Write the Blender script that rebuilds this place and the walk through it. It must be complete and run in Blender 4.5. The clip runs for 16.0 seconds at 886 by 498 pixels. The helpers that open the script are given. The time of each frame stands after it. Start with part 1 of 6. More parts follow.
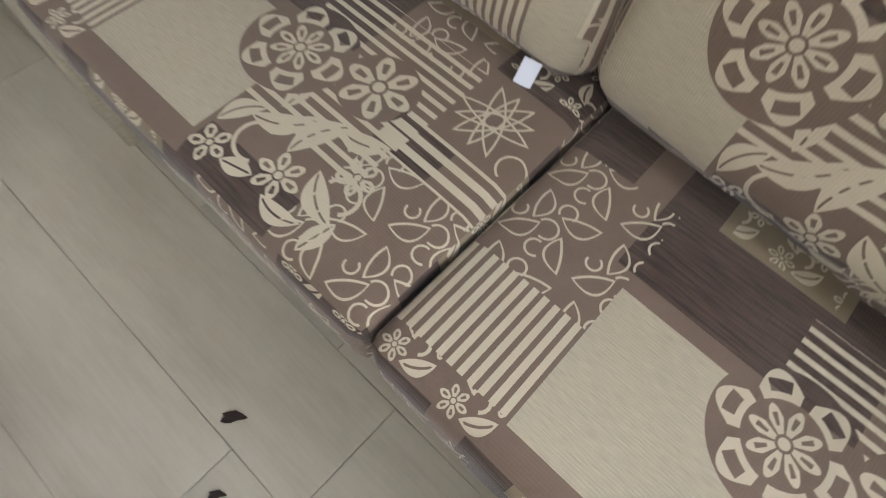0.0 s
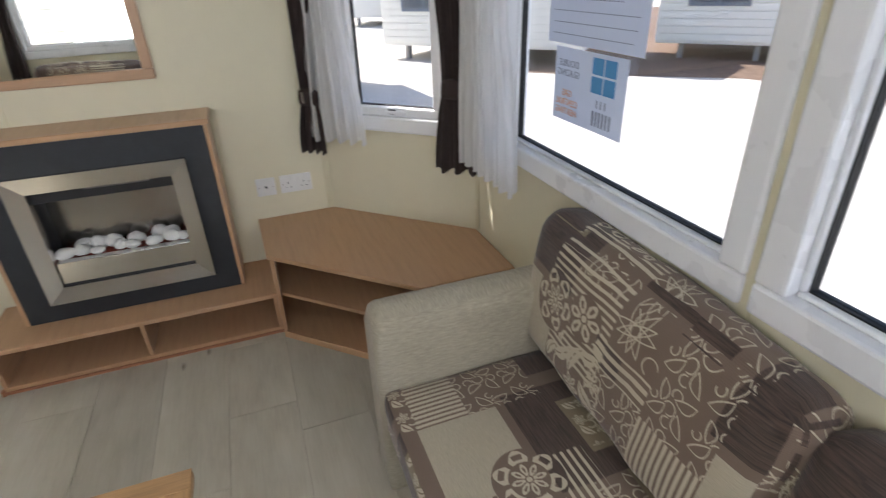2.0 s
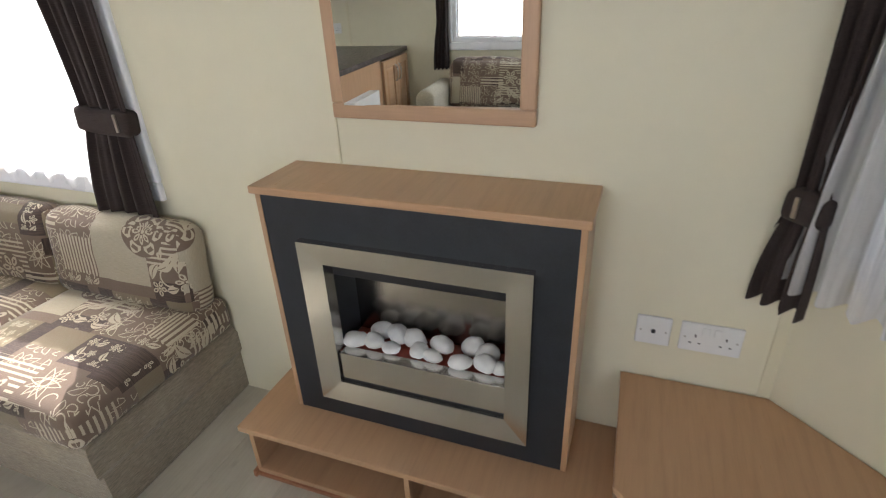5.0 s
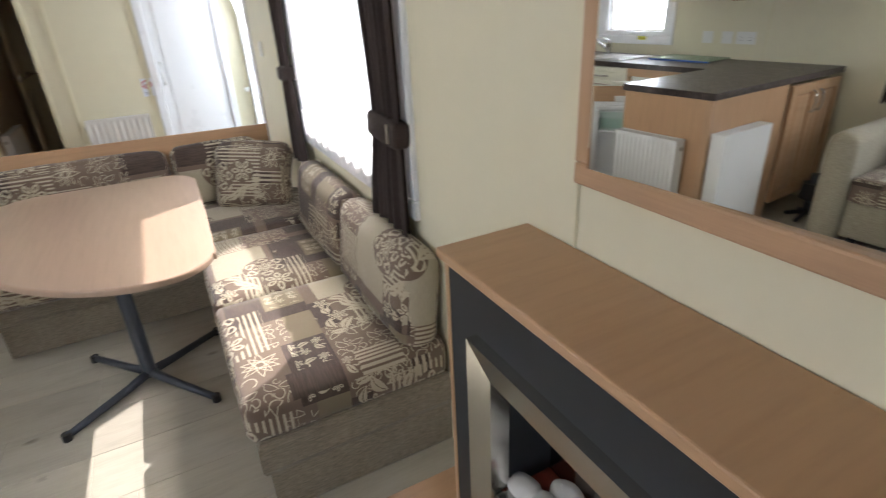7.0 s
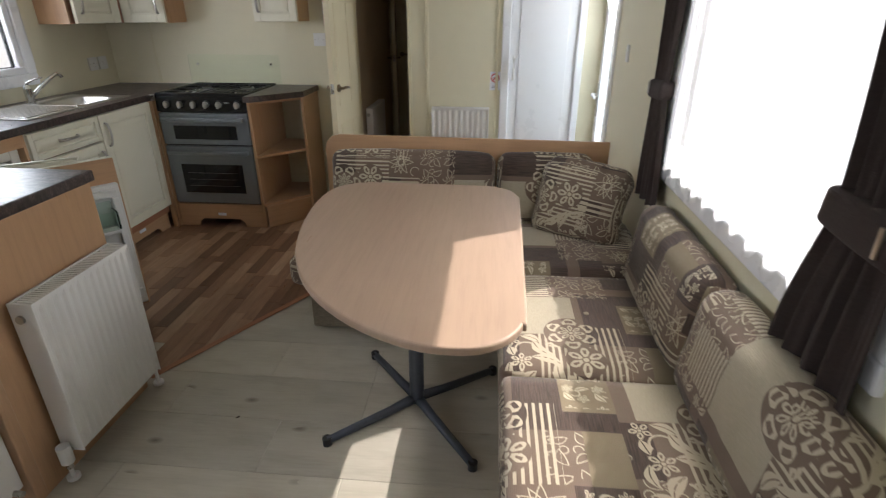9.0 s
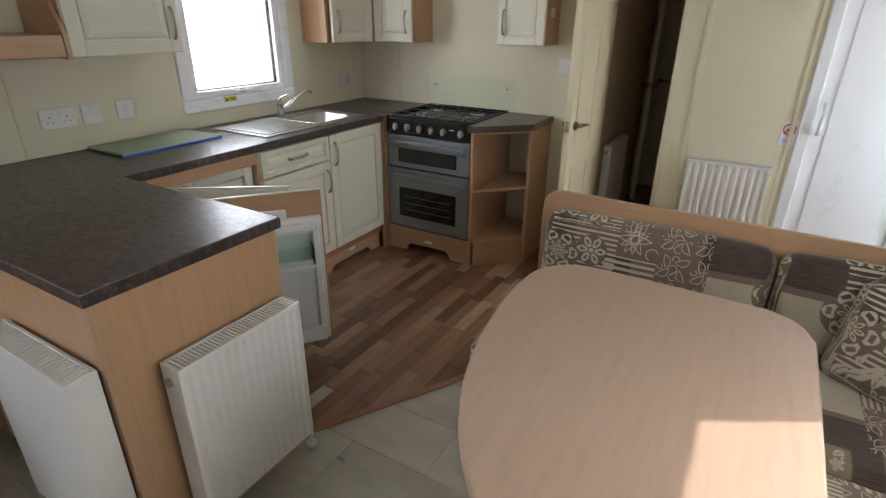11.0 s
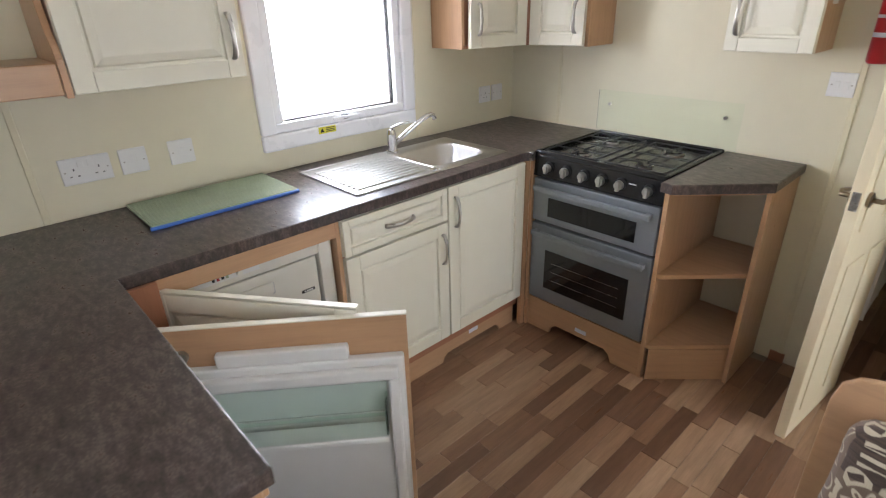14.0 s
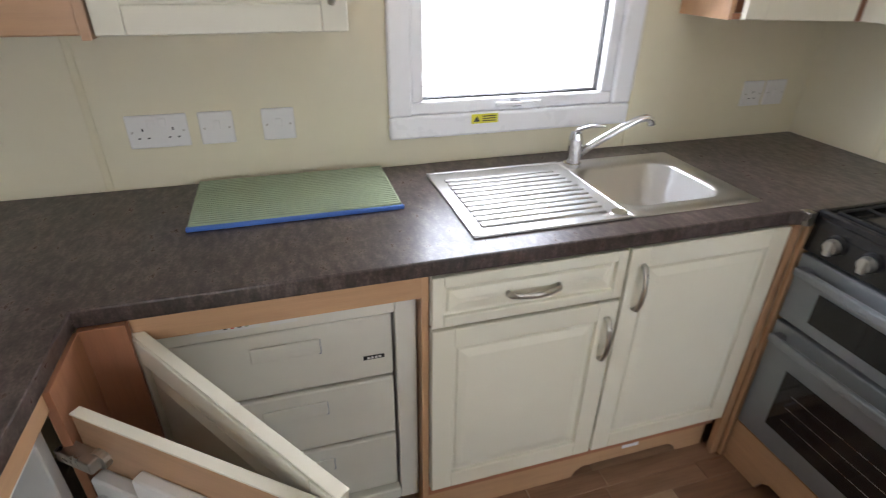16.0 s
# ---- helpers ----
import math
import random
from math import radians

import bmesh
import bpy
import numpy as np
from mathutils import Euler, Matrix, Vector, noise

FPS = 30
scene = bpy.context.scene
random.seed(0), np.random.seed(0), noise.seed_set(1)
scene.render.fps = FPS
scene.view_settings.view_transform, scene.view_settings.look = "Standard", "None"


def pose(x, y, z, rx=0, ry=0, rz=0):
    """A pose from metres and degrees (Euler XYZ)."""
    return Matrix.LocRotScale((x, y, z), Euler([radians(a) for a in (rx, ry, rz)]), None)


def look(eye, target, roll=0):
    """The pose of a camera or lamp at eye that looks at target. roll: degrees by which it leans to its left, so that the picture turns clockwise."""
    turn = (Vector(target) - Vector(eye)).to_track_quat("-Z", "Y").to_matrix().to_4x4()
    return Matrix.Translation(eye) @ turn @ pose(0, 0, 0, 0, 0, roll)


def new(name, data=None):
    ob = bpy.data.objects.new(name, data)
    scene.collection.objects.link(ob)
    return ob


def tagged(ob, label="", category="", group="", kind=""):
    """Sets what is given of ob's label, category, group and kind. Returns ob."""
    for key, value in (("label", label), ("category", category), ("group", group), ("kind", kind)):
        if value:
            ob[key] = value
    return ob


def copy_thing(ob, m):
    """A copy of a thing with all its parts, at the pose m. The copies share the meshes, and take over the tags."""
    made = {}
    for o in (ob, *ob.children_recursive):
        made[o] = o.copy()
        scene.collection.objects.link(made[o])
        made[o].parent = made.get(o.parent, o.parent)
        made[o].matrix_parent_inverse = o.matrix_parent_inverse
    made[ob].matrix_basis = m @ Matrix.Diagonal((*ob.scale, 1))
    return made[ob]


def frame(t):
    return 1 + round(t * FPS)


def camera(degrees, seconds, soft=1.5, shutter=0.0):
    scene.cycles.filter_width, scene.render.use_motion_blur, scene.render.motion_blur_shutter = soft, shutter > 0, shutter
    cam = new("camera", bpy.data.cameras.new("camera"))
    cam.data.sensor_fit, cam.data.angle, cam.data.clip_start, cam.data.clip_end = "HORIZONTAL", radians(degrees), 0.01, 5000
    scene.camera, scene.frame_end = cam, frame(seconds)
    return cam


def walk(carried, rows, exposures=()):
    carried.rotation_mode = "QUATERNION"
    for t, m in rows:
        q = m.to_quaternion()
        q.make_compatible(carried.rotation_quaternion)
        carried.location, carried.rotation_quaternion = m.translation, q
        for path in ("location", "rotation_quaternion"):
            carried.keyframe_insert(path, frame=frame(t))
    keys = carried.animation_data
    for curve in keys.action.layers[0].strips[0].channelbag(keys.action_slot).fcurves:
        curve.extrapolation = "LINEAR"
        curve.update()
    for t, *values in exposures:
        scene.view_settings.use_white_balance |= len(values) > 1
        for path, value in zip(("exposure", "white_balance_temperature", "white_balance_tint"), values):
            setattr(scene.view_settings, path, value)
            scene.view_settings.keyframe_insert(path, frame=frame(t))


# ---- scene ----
cam = camera(80.0, 16.0, soft=1.15, shutter=0.3)
ROWS = [
    (0.0, 2.310, 2.139, 1.017, 24.92, -3.25, 43.21),
    (0.5, 2.381, 2.064, 1.211, 32.95, -2.59, 49.94),
    (1.0, 2.471, 2.030, 1.349, 47.79, -1.32, 53.12),
    (1.5, 2.473, 2.055, 1.432, 57.33, 0.39, 58.14),
    (2.0, 2.481, 2.011, 1.464, 62.01, 1.79, 69.48),
    (2.5, 2.353, 2.008, 1.473, 62.65, 2.83, 80.82),
    (3.0, 2.123, 1.961, 1.467, 62.61, 2.00, 88.75),
    (3.5, 1.953, 1.928, 1.466, 62.67, 1.28, 94.95),
    (4.0, 1.747, 1.903, 1.462, 62.22, 1.26, 99.77),
    (4.2, 1.656, 1.905, 1.460, 62.48, 1.16, 101.78),
    (6.3, 0.770, 1.941, 1.396, 63.38, 4.18, 130.27),
    (6.5, 0.735, 1.906, 1.403, 63.73, 3.87, 135.16),
    (7.0, 0.643, 1.841, 1.417, 64.83, 2.72, 151.94),
    (7.5, 0.626, 1.734, 1.420, 65.04, 1.33, 164.05),
    (8.0, 0.640, 1.558, 1.427, 64.95, 0.98, 172.81),
    (8.5, 0.673, 1.386, 1.414, 65.39, 0.25, 179.80),
    (9.0, 0.701, 1.225, 1.415, 65.51, 0.02, 185.24),
    (9.5, 0.709, 1.034, 1.439, 65.83, 0.01, 191.90),
    (10.0, 0.726, 0.905, 1.447, 66.42, -0.03, 199.16),
    (10.2, 0.758, 0.861, 1.444, 66.58, -0.29, 201.74),
    (12.5, 1.052, 0.192, 1.614, 64.47, 1.65, 222.55),
    (13.0, 1.241, 0.038, 1.575, 64.48, 1.97, 225.16),
    (13.5, 1.385, -0.052, 1.561, 64.70, 1.50, 225.54),
    (14.0, 1.457, -0.224, 1.532, 64.86, 1.48, 226.83),
    (14.5, 1.520, -0.431, 1.541, 64.52, 1.10, 230.87),
    (15.0, 1.634, -0.610, 1.527, 63.69, 0.45, 236.66),
    (15.5, 1.845, -0.763, 1.500, 62.45, -0.90, 243.57),
    (16.0, 1.980, -0.827, 1.469, 61.14, -0.76, 253.33),
]
walk(cam, [(t, pose(x, y, z, rx, ry, rz)) for t, x, y, z, rx, ry, rz in ROWS],
     exposures=[(0.0, 1.45, 6250, 16), (0.5, 1.7, 6250, 16), (1.0, 1.65, 6250, 16), (1.5, 1.36, 6250, 16), (2.0, 1.0, 6250, 16), (2.5, 0.96, 6250, 16), (4.2, 1.1, 6250, 16), (6.5, 1.0, 6250, 16), (7.0, 0.92, 6250, 16), (7.5, 0.70, 6250, 16), (8.2, 0.50, 6250, 16),
                (9.0, 0.38, 6350, 15), (10.2, 0.38, 6350, 15), (12.5, 1.26, 6250, 19), (14.0, 1.34, 6250, 19), (15.0, 1.32, 6250, 19), (16.0, 1.22, 6250, 19)])

# ---- light ----
SUN_WAY = Vector((0.83, 0.49, -1.0)).normalized()
world = bpy.data.worlds.new("sky")
scene.world = world
world.use_nodes = True
wn = world.node_tree
sky = wn.nodes.new("ShaderNodeTexSky")
sky.sky_type = "NISHITA"
sky.sun_disc = False
sky.sun_elevation = math.asin(-SUN_WAY.z)
sky.sun_rotation = math.atan2(-SUN_WAY.x, -SUN_WAY.y)
sky.air_density, sky.dust_density, sky.ozone_density = 1.0, 2.0, 1.0
wn.nodes["Background"].inputs["Strength"].default_value = 0.15
wn.links.new(sky.outputs[0], wn.nodes["Background"].inputs["Color"])
sun = new("sun", bpy.data.lights.new("sun", "SUN"))
sun.data.energy, sun.data.angle, sun.data.color = 5.0, radians(0.6), (1.0, 0.95, 0.86)
sun.matrix_world = look((-6, -4, 8), Vector((-6, -4, 8)) + SUN_WAY)


def sky_lamp(eye, toward, w, h, watts):
    """An added area lamp outside one opening, standing in for the sky's light there."""
    d = bpy.data.lights.new("skylight", "AREA")
    d.shape, d.size, d.size_y, d.energy, d.color = "RECTANGLE", w, h, watts, (0.93, 0.97, 1.0)
    o = new("skylight", d)
    o.matrix_world = look(eye, toward)
    o.visible_camera = True
    return o


sky_lamp((-0.12, -0.22, 1.3), (3, -0.22, 0.7), 1.0, 0.8, 3)
sky_lamp((3.62, -1.5, 1.45), (0, -1.5, 0.8), 0.55, 0.7, 7)
sky_lamp((3.62, 1.45, 1.36), (0, 1.45, 0.8), 1.0, 0.8, 8)
sky_lamp((-0.12, -2.285, 1.0), (2.5, -2.0, 0.2), 0.22, 1.7, 4.5)
# added fill by the unseen east bay, making up for dim front windows
sky_lamp((3.32, 2.70, 1.36), (1.6, 1.0, 0.6), 0.5, 0.8, 6)


# ---- materials ----
class Graph:
    """A small builder of node materials."""

    def __init__(self, name):
        self.mat = bpy.data.materials.new(name)
        self.mat.use_nodes = True
        self.t = self.mat.node_tree
        self.b = self.t.nodes["Principled BSDF"]

    def put(self, socket, v):
        if isinstance(v, bpy.types.NodeSocket):
            self.t.links.new(v, socket)
        elif isinstance(v, tuple) and len(v) == 3 and socket.type == "RGBA":
            socket.default_value = (*v, 1)
        else:
            socket.default_value = v

    def m(self, op, a, b=0.0, c=0.0):
        n = self.t.nodes.new("ShaderNodeMath")
        n.operation = op
        for i, v in enumerate((a, b, c)):
            self.put(n.inputs[i], v)
        return n.outputs[0]

    def mix(self, f, a, b):
        n = self.t.nodes.new("ShaderNodeMix")
        n.data_type = "RGBA"
        self.put(n.inputs[0], f), self.put(n.inputs[6], a), self.put(n.inputs[7], b)
        return n.outputs[2]

    def coords(self, kind="Object", scale=(1, 1, 1), rot=(0, 0, 0), shift=None):
        tc = self.t.nodes.new("ShaderNodeTexCoord")
        mp = self.t.nodes.new("ShaderNodeMapping")
        mp.inputs["Scale"].default_value = scale
        mp.inputs["Rotation"].default_value = rot
        self.t.links.new(tc.outputs[kind], mp.inputs[0])
        if shift is not None:
            self.t.links.new(shift, mp.inputs["Location"])
        return mp.outputs[0]

    def noise(self, co, scale, detail=3, rough=0.55, out="Fac"):
        n = self.t.nodes.new("ShaderNodeTexNoise")
        n.inputs["Scale"].default_value, n.inputs["Detail"].default_value, n.inputs["Roughness"].default_value = scale, detail, rough
        self.t.links.new(co, n.inputs["Vector"])
        return n.outputs[0 if out == "Fac" else 1]

    def voronoi(self, co, scale, feature="F1"):
        n = self.t.nodes.new("ShaderNodeTexVoronoi")
        n.feature = feature
        n.inputs["Scale"].default_value = scale
        self.t.links.new(co, n.inputs["Vector"])
        return n

    def ramp(self, f, *stops):
        n = self.t.nodes.new("ShaderNodeValToRGB")
        e = n.color_ramp.elements
        e[0].position, e[0].color = stops[0][0], (*stops[0][1], 1)
        e[1].position, e[1].color = stops[-1][0], (*stops[-1][1], 1)
        for p, c in stops[1:-1]:
            k = e.new(p)
            k.color = (*c, 1)
        self.put(n.inputs[0], f)
        return n.outputs[0]

    def rng(self, f, a, b, lo=0.0, hi=1.0):
        n = self.t.nodes.new("ShaderNodeMapRange")
        for i, v in enumerate((f, a, b, lo, hi)):
            self.put(n.inputs[i], v)
        return n.outputs[0]

    def random(self):
        return self.t.nodes.new("ShaderNodeObjectInfo").outputs["Random"]

    def bump(self, h, strength, dist):
        n = self.t.nodes.new("ShaderNodeBump")
        n.inputs["Strength"].default_value, n.inputs["Distance"].default_value = strength, dist
        self.t.links.new(h, n.inputs["Height"])
        self.t.links.new(n.outputs[0], self.b.inputs["Normal"])

    def done(self, color, rough=0.5, metal=0.0, **kw):
        self.put(self.b.inputs["Base Color"], color)
        self.put(self.b.inputs["Roughness"], rough)
        self.put(self.b.inputs["Metallic"], metal)
        for k, v in kw.items():
            self.put(self.b.inputs[k.replace("_", " ")], v)
        return self.mat


def scaled(c, k):
    return tuple(min(1.0, v * k) for v in c)


def plain(name, c, rough=0.5, metal=0.0, vary=0.06, scale=30, bump=0.0, dist=0.001, **kw):
    g = Graph(name)
    co = g.coords()
    n = g.m("ADD", g.m("MULTIPLY", g.noise(co, scale), 0.5), g.m("MULTIPLY", g.noise(co, scale / 9), 0.5))
    col = g.ramp(n, (0.3, scaled(c, 1 - vary)), (0.7, scaled(c, 1 + vary)))
    if bump:
        g.bump(g.noise(co, scale * 4), bump, dist)
    return g.done(col, g.rng(n, 0.3, 0.7, rough * 0.92, min(1, rough * 1.08)), metal, **kw)


def wood(name, c, rough=0.38, figure=0.22, scale=1.0, kind="UV", by_piece=0.0, knots=False):
    g = Graph(name)
    r = g.random()
    sh = g.t.nodes.new("ShaderNodeCombineXYZ")
    g.put(sh.inputs[0], g.m("MULTIPLY", r, 37.0))
    g.put(sh.inputs[1], g.m("MULTIPLY", r, 11.0))
    co = g.coords(kind, (1.4 * scale, 16 * scale, 16 * scale), shift=sh.outputs[0])
    grain = g.noise(co, 3.0, 6, 0.62)
    fine = g.noise(g.coords(kind, (6 * scale, 160 * scale, 160 * scale), shift=sh.outputs[0]), 2.0, 2)
    f = g.m("ADD", g.m("MULTIPLY", grain, 0.75), g.m("MULTIPLY", fine, 0.25))
    col = g.ramp(f, (0.25, scaled(c, 1 - figure * 1.6)), (0.5, c), (0.78, scaled(c, 1 + figure)))
    if knots:
        v = g.voronoi(g.coords(kind, (2.6, 5.2, 5.2), shift=sh.outputs[0]), 1.0)
        k = g.m("MULTIPLY", g.m("GREATER_THAN", 0.16, v.outputs["Distance"]), g.rng(v.outputs["Distance"], 0.0, 0.16, 0.55, 0.0))
        col = g.mix(k, col, scaled(c, 0.35))
    if by_piece:
        tint = g.ramp(r, (0.0, (1 - by_piece,) * 3), (0.5, (1.0, 1.0, 1.0)), (1.0, (1 + by_piece * 0.6, 1 + by_piece * 0.5, 1 + by_piece * 0.4)))
        n = g.t.nodes.new("ShaderNodeMix")
        n.data_type, n.blend_type = "RGBA", "MULTIPLY"
        n.inputs[0].default_value = 1.0
        g.put(n.inputs[6], col), g.put(n.inputs[7], tint)
        col = n.outputs[2]
    g.bump(f, 0.08, 0.0006)
    return g.done(col, g.rng(f, 0.2, 0.8, rough + 0.06, rough - 0.05))


TAUPE, BROWN, CREAM, KHAKI = (0.172, 0.117, 0.083), (0.048, 0.029, 0.021), (0.54, 0.475, 0.345), (0.22, 0.175, 0.105)


def patchwork(name, flip=False):
    """Woven upholstery: a repeating patchwork of plain weave, stripes, scrolls, leaves and rosettes."""
    g = Graph(name)
    m = g.m
    uvn = g.t.nodes.new("ShaderNodeSeparateXYZ")
    g.t.links.new(g.coords("UV"), uvn.inputs[0])
    pu, pv = 0.79, 0.56
    u = u_all = m("FLOORED_MODULO", uvn.outputs[0], pu)
    v = v_all = m("FLOORED_MODULO", uvn.outputs[1], pv)
    uv = g.t.nodes.new("ShaderNodeCombineXYZ")
    g.put(uv.inputs[0], u), g.put(uv.inputs[1], v)
    warp = g.t.nodes.new("ShaderNodeVectorMath")
    warp.operation = "MULTIPLY_ADD"
    g.t.links.new(g.noise(uv.outputs[0], 22, 1, 0.5, "Color"), warp.inputs[0])
    warp.inputs[1].default_value = (0.03, 0.03, 0)
    g.t.links.new(uv.outputs[0], warp.inputs[2])

    def rect(a, b, c, d):
        return m("MULTIPLY", m("MULTIPLY", m("GREATER_THAN", u, a), m("LESS_THAN", u, b)), m("MULTIPLY", m("GREATER_THAN", v, c), m("LESS_THAN", v, d)))

    def both(a, b):
        return m("MULTIPLY", a, b)

    def either(*ms):
        r = ms[0]
        for k in ms[1:]:
            r = m("MAXIMUM", r, k)
        return r

    def stripes(c, period, on):
        return m("LESS_THAN", m("FLOORED_MODULO", c, period), on)

    def polar(cu, cv):
        a, b = m("SUBTRACT", u, cu), m("SUBTRACT", v, cv)
        return m("SQRT", m("ADD", m("MULTIPLY", a, a), m("MULTIPLY", b, b))), m("ARCTAN2", b, a)

    def petals(cu, cv, size, count, turn=0.0):
        """A flower: an eye, a ring of round petals, each with a slit."""
        r, th = polar(cu, cv)
        c = m("COSINE", m("ADD", m("MULTIPLY", th, float(count)), turn))
        edge = m("MULTIPLY", m("ADD", 0.80, m("MULTIPLY", c, 0.20)), size)
        body = both(m("LESS_THAN", r, edge), m("GREATER_THAN", c, -0.72))
        body = both(body, m("GREATER_THAN", r, size * 0.24))
        slit = both(both(m("GREATER_THAN", c, 0.72), m("GREATER_THAN", r, size * 0.45)), m("LESS_THAN", r, size * 0.78))
        return either(m("SUBTRACT", body, both(body, slit)), m("LESS_THAN", r, size * 0.16))

    def ring_flower(cu, cv, size):
        """A flower of round open rings about a rosette."""
        r, th = polar(cu, cv)
        inner = petals(cu, cv, size * 0.52, 8)
        c = m("COSINE", m("MULTIPLY", th, 6.0))
        outer = both(both(m("LESS_THAN", r, m("MULTIPLY", m("ADD", 0.86, m("MULTIPLY", c, 0.14)), size)), m("GREATER_THAN", r, size * 0.58)), m("GREATER_THAN", c, -0.8))
        hole = both(both(m("GREATER_THAN", c, 0.35), m("GREATER_THAN", r, size * 0.68)), m("LESS_THAN", r, size * 0.86))
        return either(inner, m("SUBTRACT", outer, both(outer, hole)))

    def turned(cu, cv, deg):
        a, b = m("SUBTRACT", u, cu), m("SUBTRACT", v, cv)
        c, k = math.cos(radians(deg)), math.sin(radians(deg))
        return m("ADD", m("MULTIPLY", a, c), m("MULTIPLY", b, k)), m("SUBTRACT", m("MULTIPLY", b, c), m("MULTIPLY", a, k))

    def leaf_shape(cu, cv, ln, wd, deg, curl=0.0):
        x, y = turned(cu, cv, deg)
        x = m("DIVIDE", x, ln)
        y = m("SUBTRACT", y, m("MULTIPLY", m("MULTIPLY", x, x), curl))
        return m("SUBTRACT", m("MULTIPLY", m("SUBTRACT", 1.0, m("MULTIPLY", x, x)), wd), m("ABSOLUTE", y)), y

    def solid_leaf(*q):
        d, y = leaf_shape(*q)
        return both(m("GREATER_THAN", d, 0.0), m("GREATER_THAN", m("ADD", m("ABSOLUTE", y), m("LESS_THAN", d, 0.004)), 0.0016))

    def line_leaf(*q):
        d, y = leaf_shape(*q)
        return m("LESS_THAN", m("ABSOLUTE", d), 0.0017)

    def arc(cu, cv, rad, w, mid, span):
        r, th = polar(cu, cv)
        return both(m("LESS_THAN", m("ABSOLUTE", m("SUBTRACT", r, rad)), w), m("GREATER_THAN", m("COSINE", m("SUBTRACT", th, radians(mid))), math.cos(radians(span))))

    big = either(petals(0.455, 0.045, 0.030, 5, 0.6), petals(0.56, 0.075, 0.036, 6), petals(0.635, 0.145, 0.030, 5), *[solid_leaf(*q) for q in (
        (0.50, 0.13, 0.045, 0.018, 35, 0.012), (0.545, 0.155, 0.048, 0.019, 70, -0.012), (0.60, 0.185, 0.04, 0.017, 20, 0.01), (0.475, 0.185, 0.035, 0.015, 110, 0.01),
        (0.62, 0.085, 0.042, 0.018, -35, 0.012), (0.51, 0.045, 0.026, 0.014, 15, 0.0), (0.60, 0.035, 0.034, 0.014, 5, 0.01), (0.44, 0.11, 0.035, 0.016, 60, -0.01), (0.66, 0.05, 0.03, 0.014, 80, 0.0))],
        arc(0.56, 0.12, 0.060, 0.0035, 120, 70), arc(0.50, 0.09, 0.032, 0.003, 220, 80), arc(0.64, 0.11, 0.026, 0.003, 60, 110))
    thin = either(*[line_leaf(*q) for q in ((0.05, 0.235, 0.045, 0.020, 50, 0.012), (0.11, 0.25, 0.05, 0.022, 110, -0.012), (0.085, 0.33, 0.05, 0.022, 20, 0.012), (0.03, 0.34, 0.04, 0.018, 95, 0.0), (0.15, 0.345, 0.04, 0.016, 70, 0.01),
                  (0.66, 0.06, 0.05, 0.022, 60, 0.014), (0.72, 0.045, 0.045, 0.02, -20, 0.012), (0.735, 0.12, 0.048, 0.02, 40, -0.012), (0.67, 0.15, 0.045, 0.018, 120, 0.012), (0.765, 0.17, 0.035, 0.016, 90, 0.0),
                  (0.70, 0.345, 0.06, 0.014, 0, 0.0), (0.70, 0.345, 0.06, 0.014, 60, 0.0), (0.70, 0.345, 0.06, 0.014, 120, 0.0), (0.70, 0.345, 0.055, 0.012, 30, 0.0), (0.70, 0.345, 0.055, 0.012, 90, 0.0), (0.545, 0.41, 0.05, 0.018, 20, 0.012), (0.60, 0.42, 0.04, 0.016, -40, 0.01))],
                  arc(0.06, 0.28, 0.028, 0.0018, 200, 120), arc(0.13, 0.30, 0.024, 0.0018, 40, 120), arc(0.70, 0.095, 0.030, 0.0018, 160, 130), arc(0.745, 0.075, 0.020, 0.0018, 20, 140), arc(0.64, 0.12, 0.024, 0.0018, 300, 120), arc(0.77, 0.30, 0.022, 0.0018, 120, 130))
    # a denser tile of scrolls for the line-work patches
    u, v = m("FLOORED_MODULO", u_all, 0.118), m("FLOORED_MODULO", v_all, 0.106)
    scrolls = either(*[line_leaf(*q) for q in ((0.030, 0.030, 0.026, 0.012, 40, 0.008), (0.085, 0.028, 0.025, 0.011, 120, -0.008), (0.035, 0.080, 0.024, 0.011, 100, 0.006), (0.090, 0.080, 0.026, 0.012, 20, 0.008))],
                     arc(0.058, 0.052, 0.015, 0.0016, 30, 130), arc(0.062, 0.020, 0.012, 0.0016, 200, 120), arc(0.064, 0.090, 0.012, 0.0016, 100, 130), arc(0.012, 0.055, 0.010, 0.0016, 300, 130))
    u, v = m("FLOORED_MODULO", u_all, 0.092), m("FLOORED_MODULO", v_all, 0.084)
    sprigs = either(petals(0.024, 0.024, 0.019, 6), petals(0.068, 0.062, 0.017, 5), *[solid_leaf(*q) for q in ((0.062, 0.022, 0.022, 0.010, 35, 0.006), (0.024, 0.062, 0.022, 0.010, 110, -0.006))],
                    arc(0.046, 0.044, 0.012, 0.0022, 60, 120))
    u, v = u_all, v_all
    streak_uv = g.t.nodes.new("ShaderNodeCombineXYZ")
    g.put(streak_uv.inputs[0], m("MULTIPLY", u, 14.0)), g.put(streak_uv.inputs[1], m("MULTIPLY", v, 230.0))
    streak = g.noise(streak_uv.outputs[0], 1.0, 2)
    brown = g.ramp(streak, (0.35, scaled(BROWN, 0.8)), (0.65, scaled(BROWN, 1.9)))
    # plain grounds
    ground = g.mix(either(rect(0.15, 0.47, 0.29, 0.56), rect(0.0, 0.10, 0.40, 0.56), rect(0.43, 0.61, 0.0, 0.07), rect(0.64, 0.79, 0.42, 0.56), rect(0.60, 0.70, 0.20, 0.27)), TAUPE, brown)
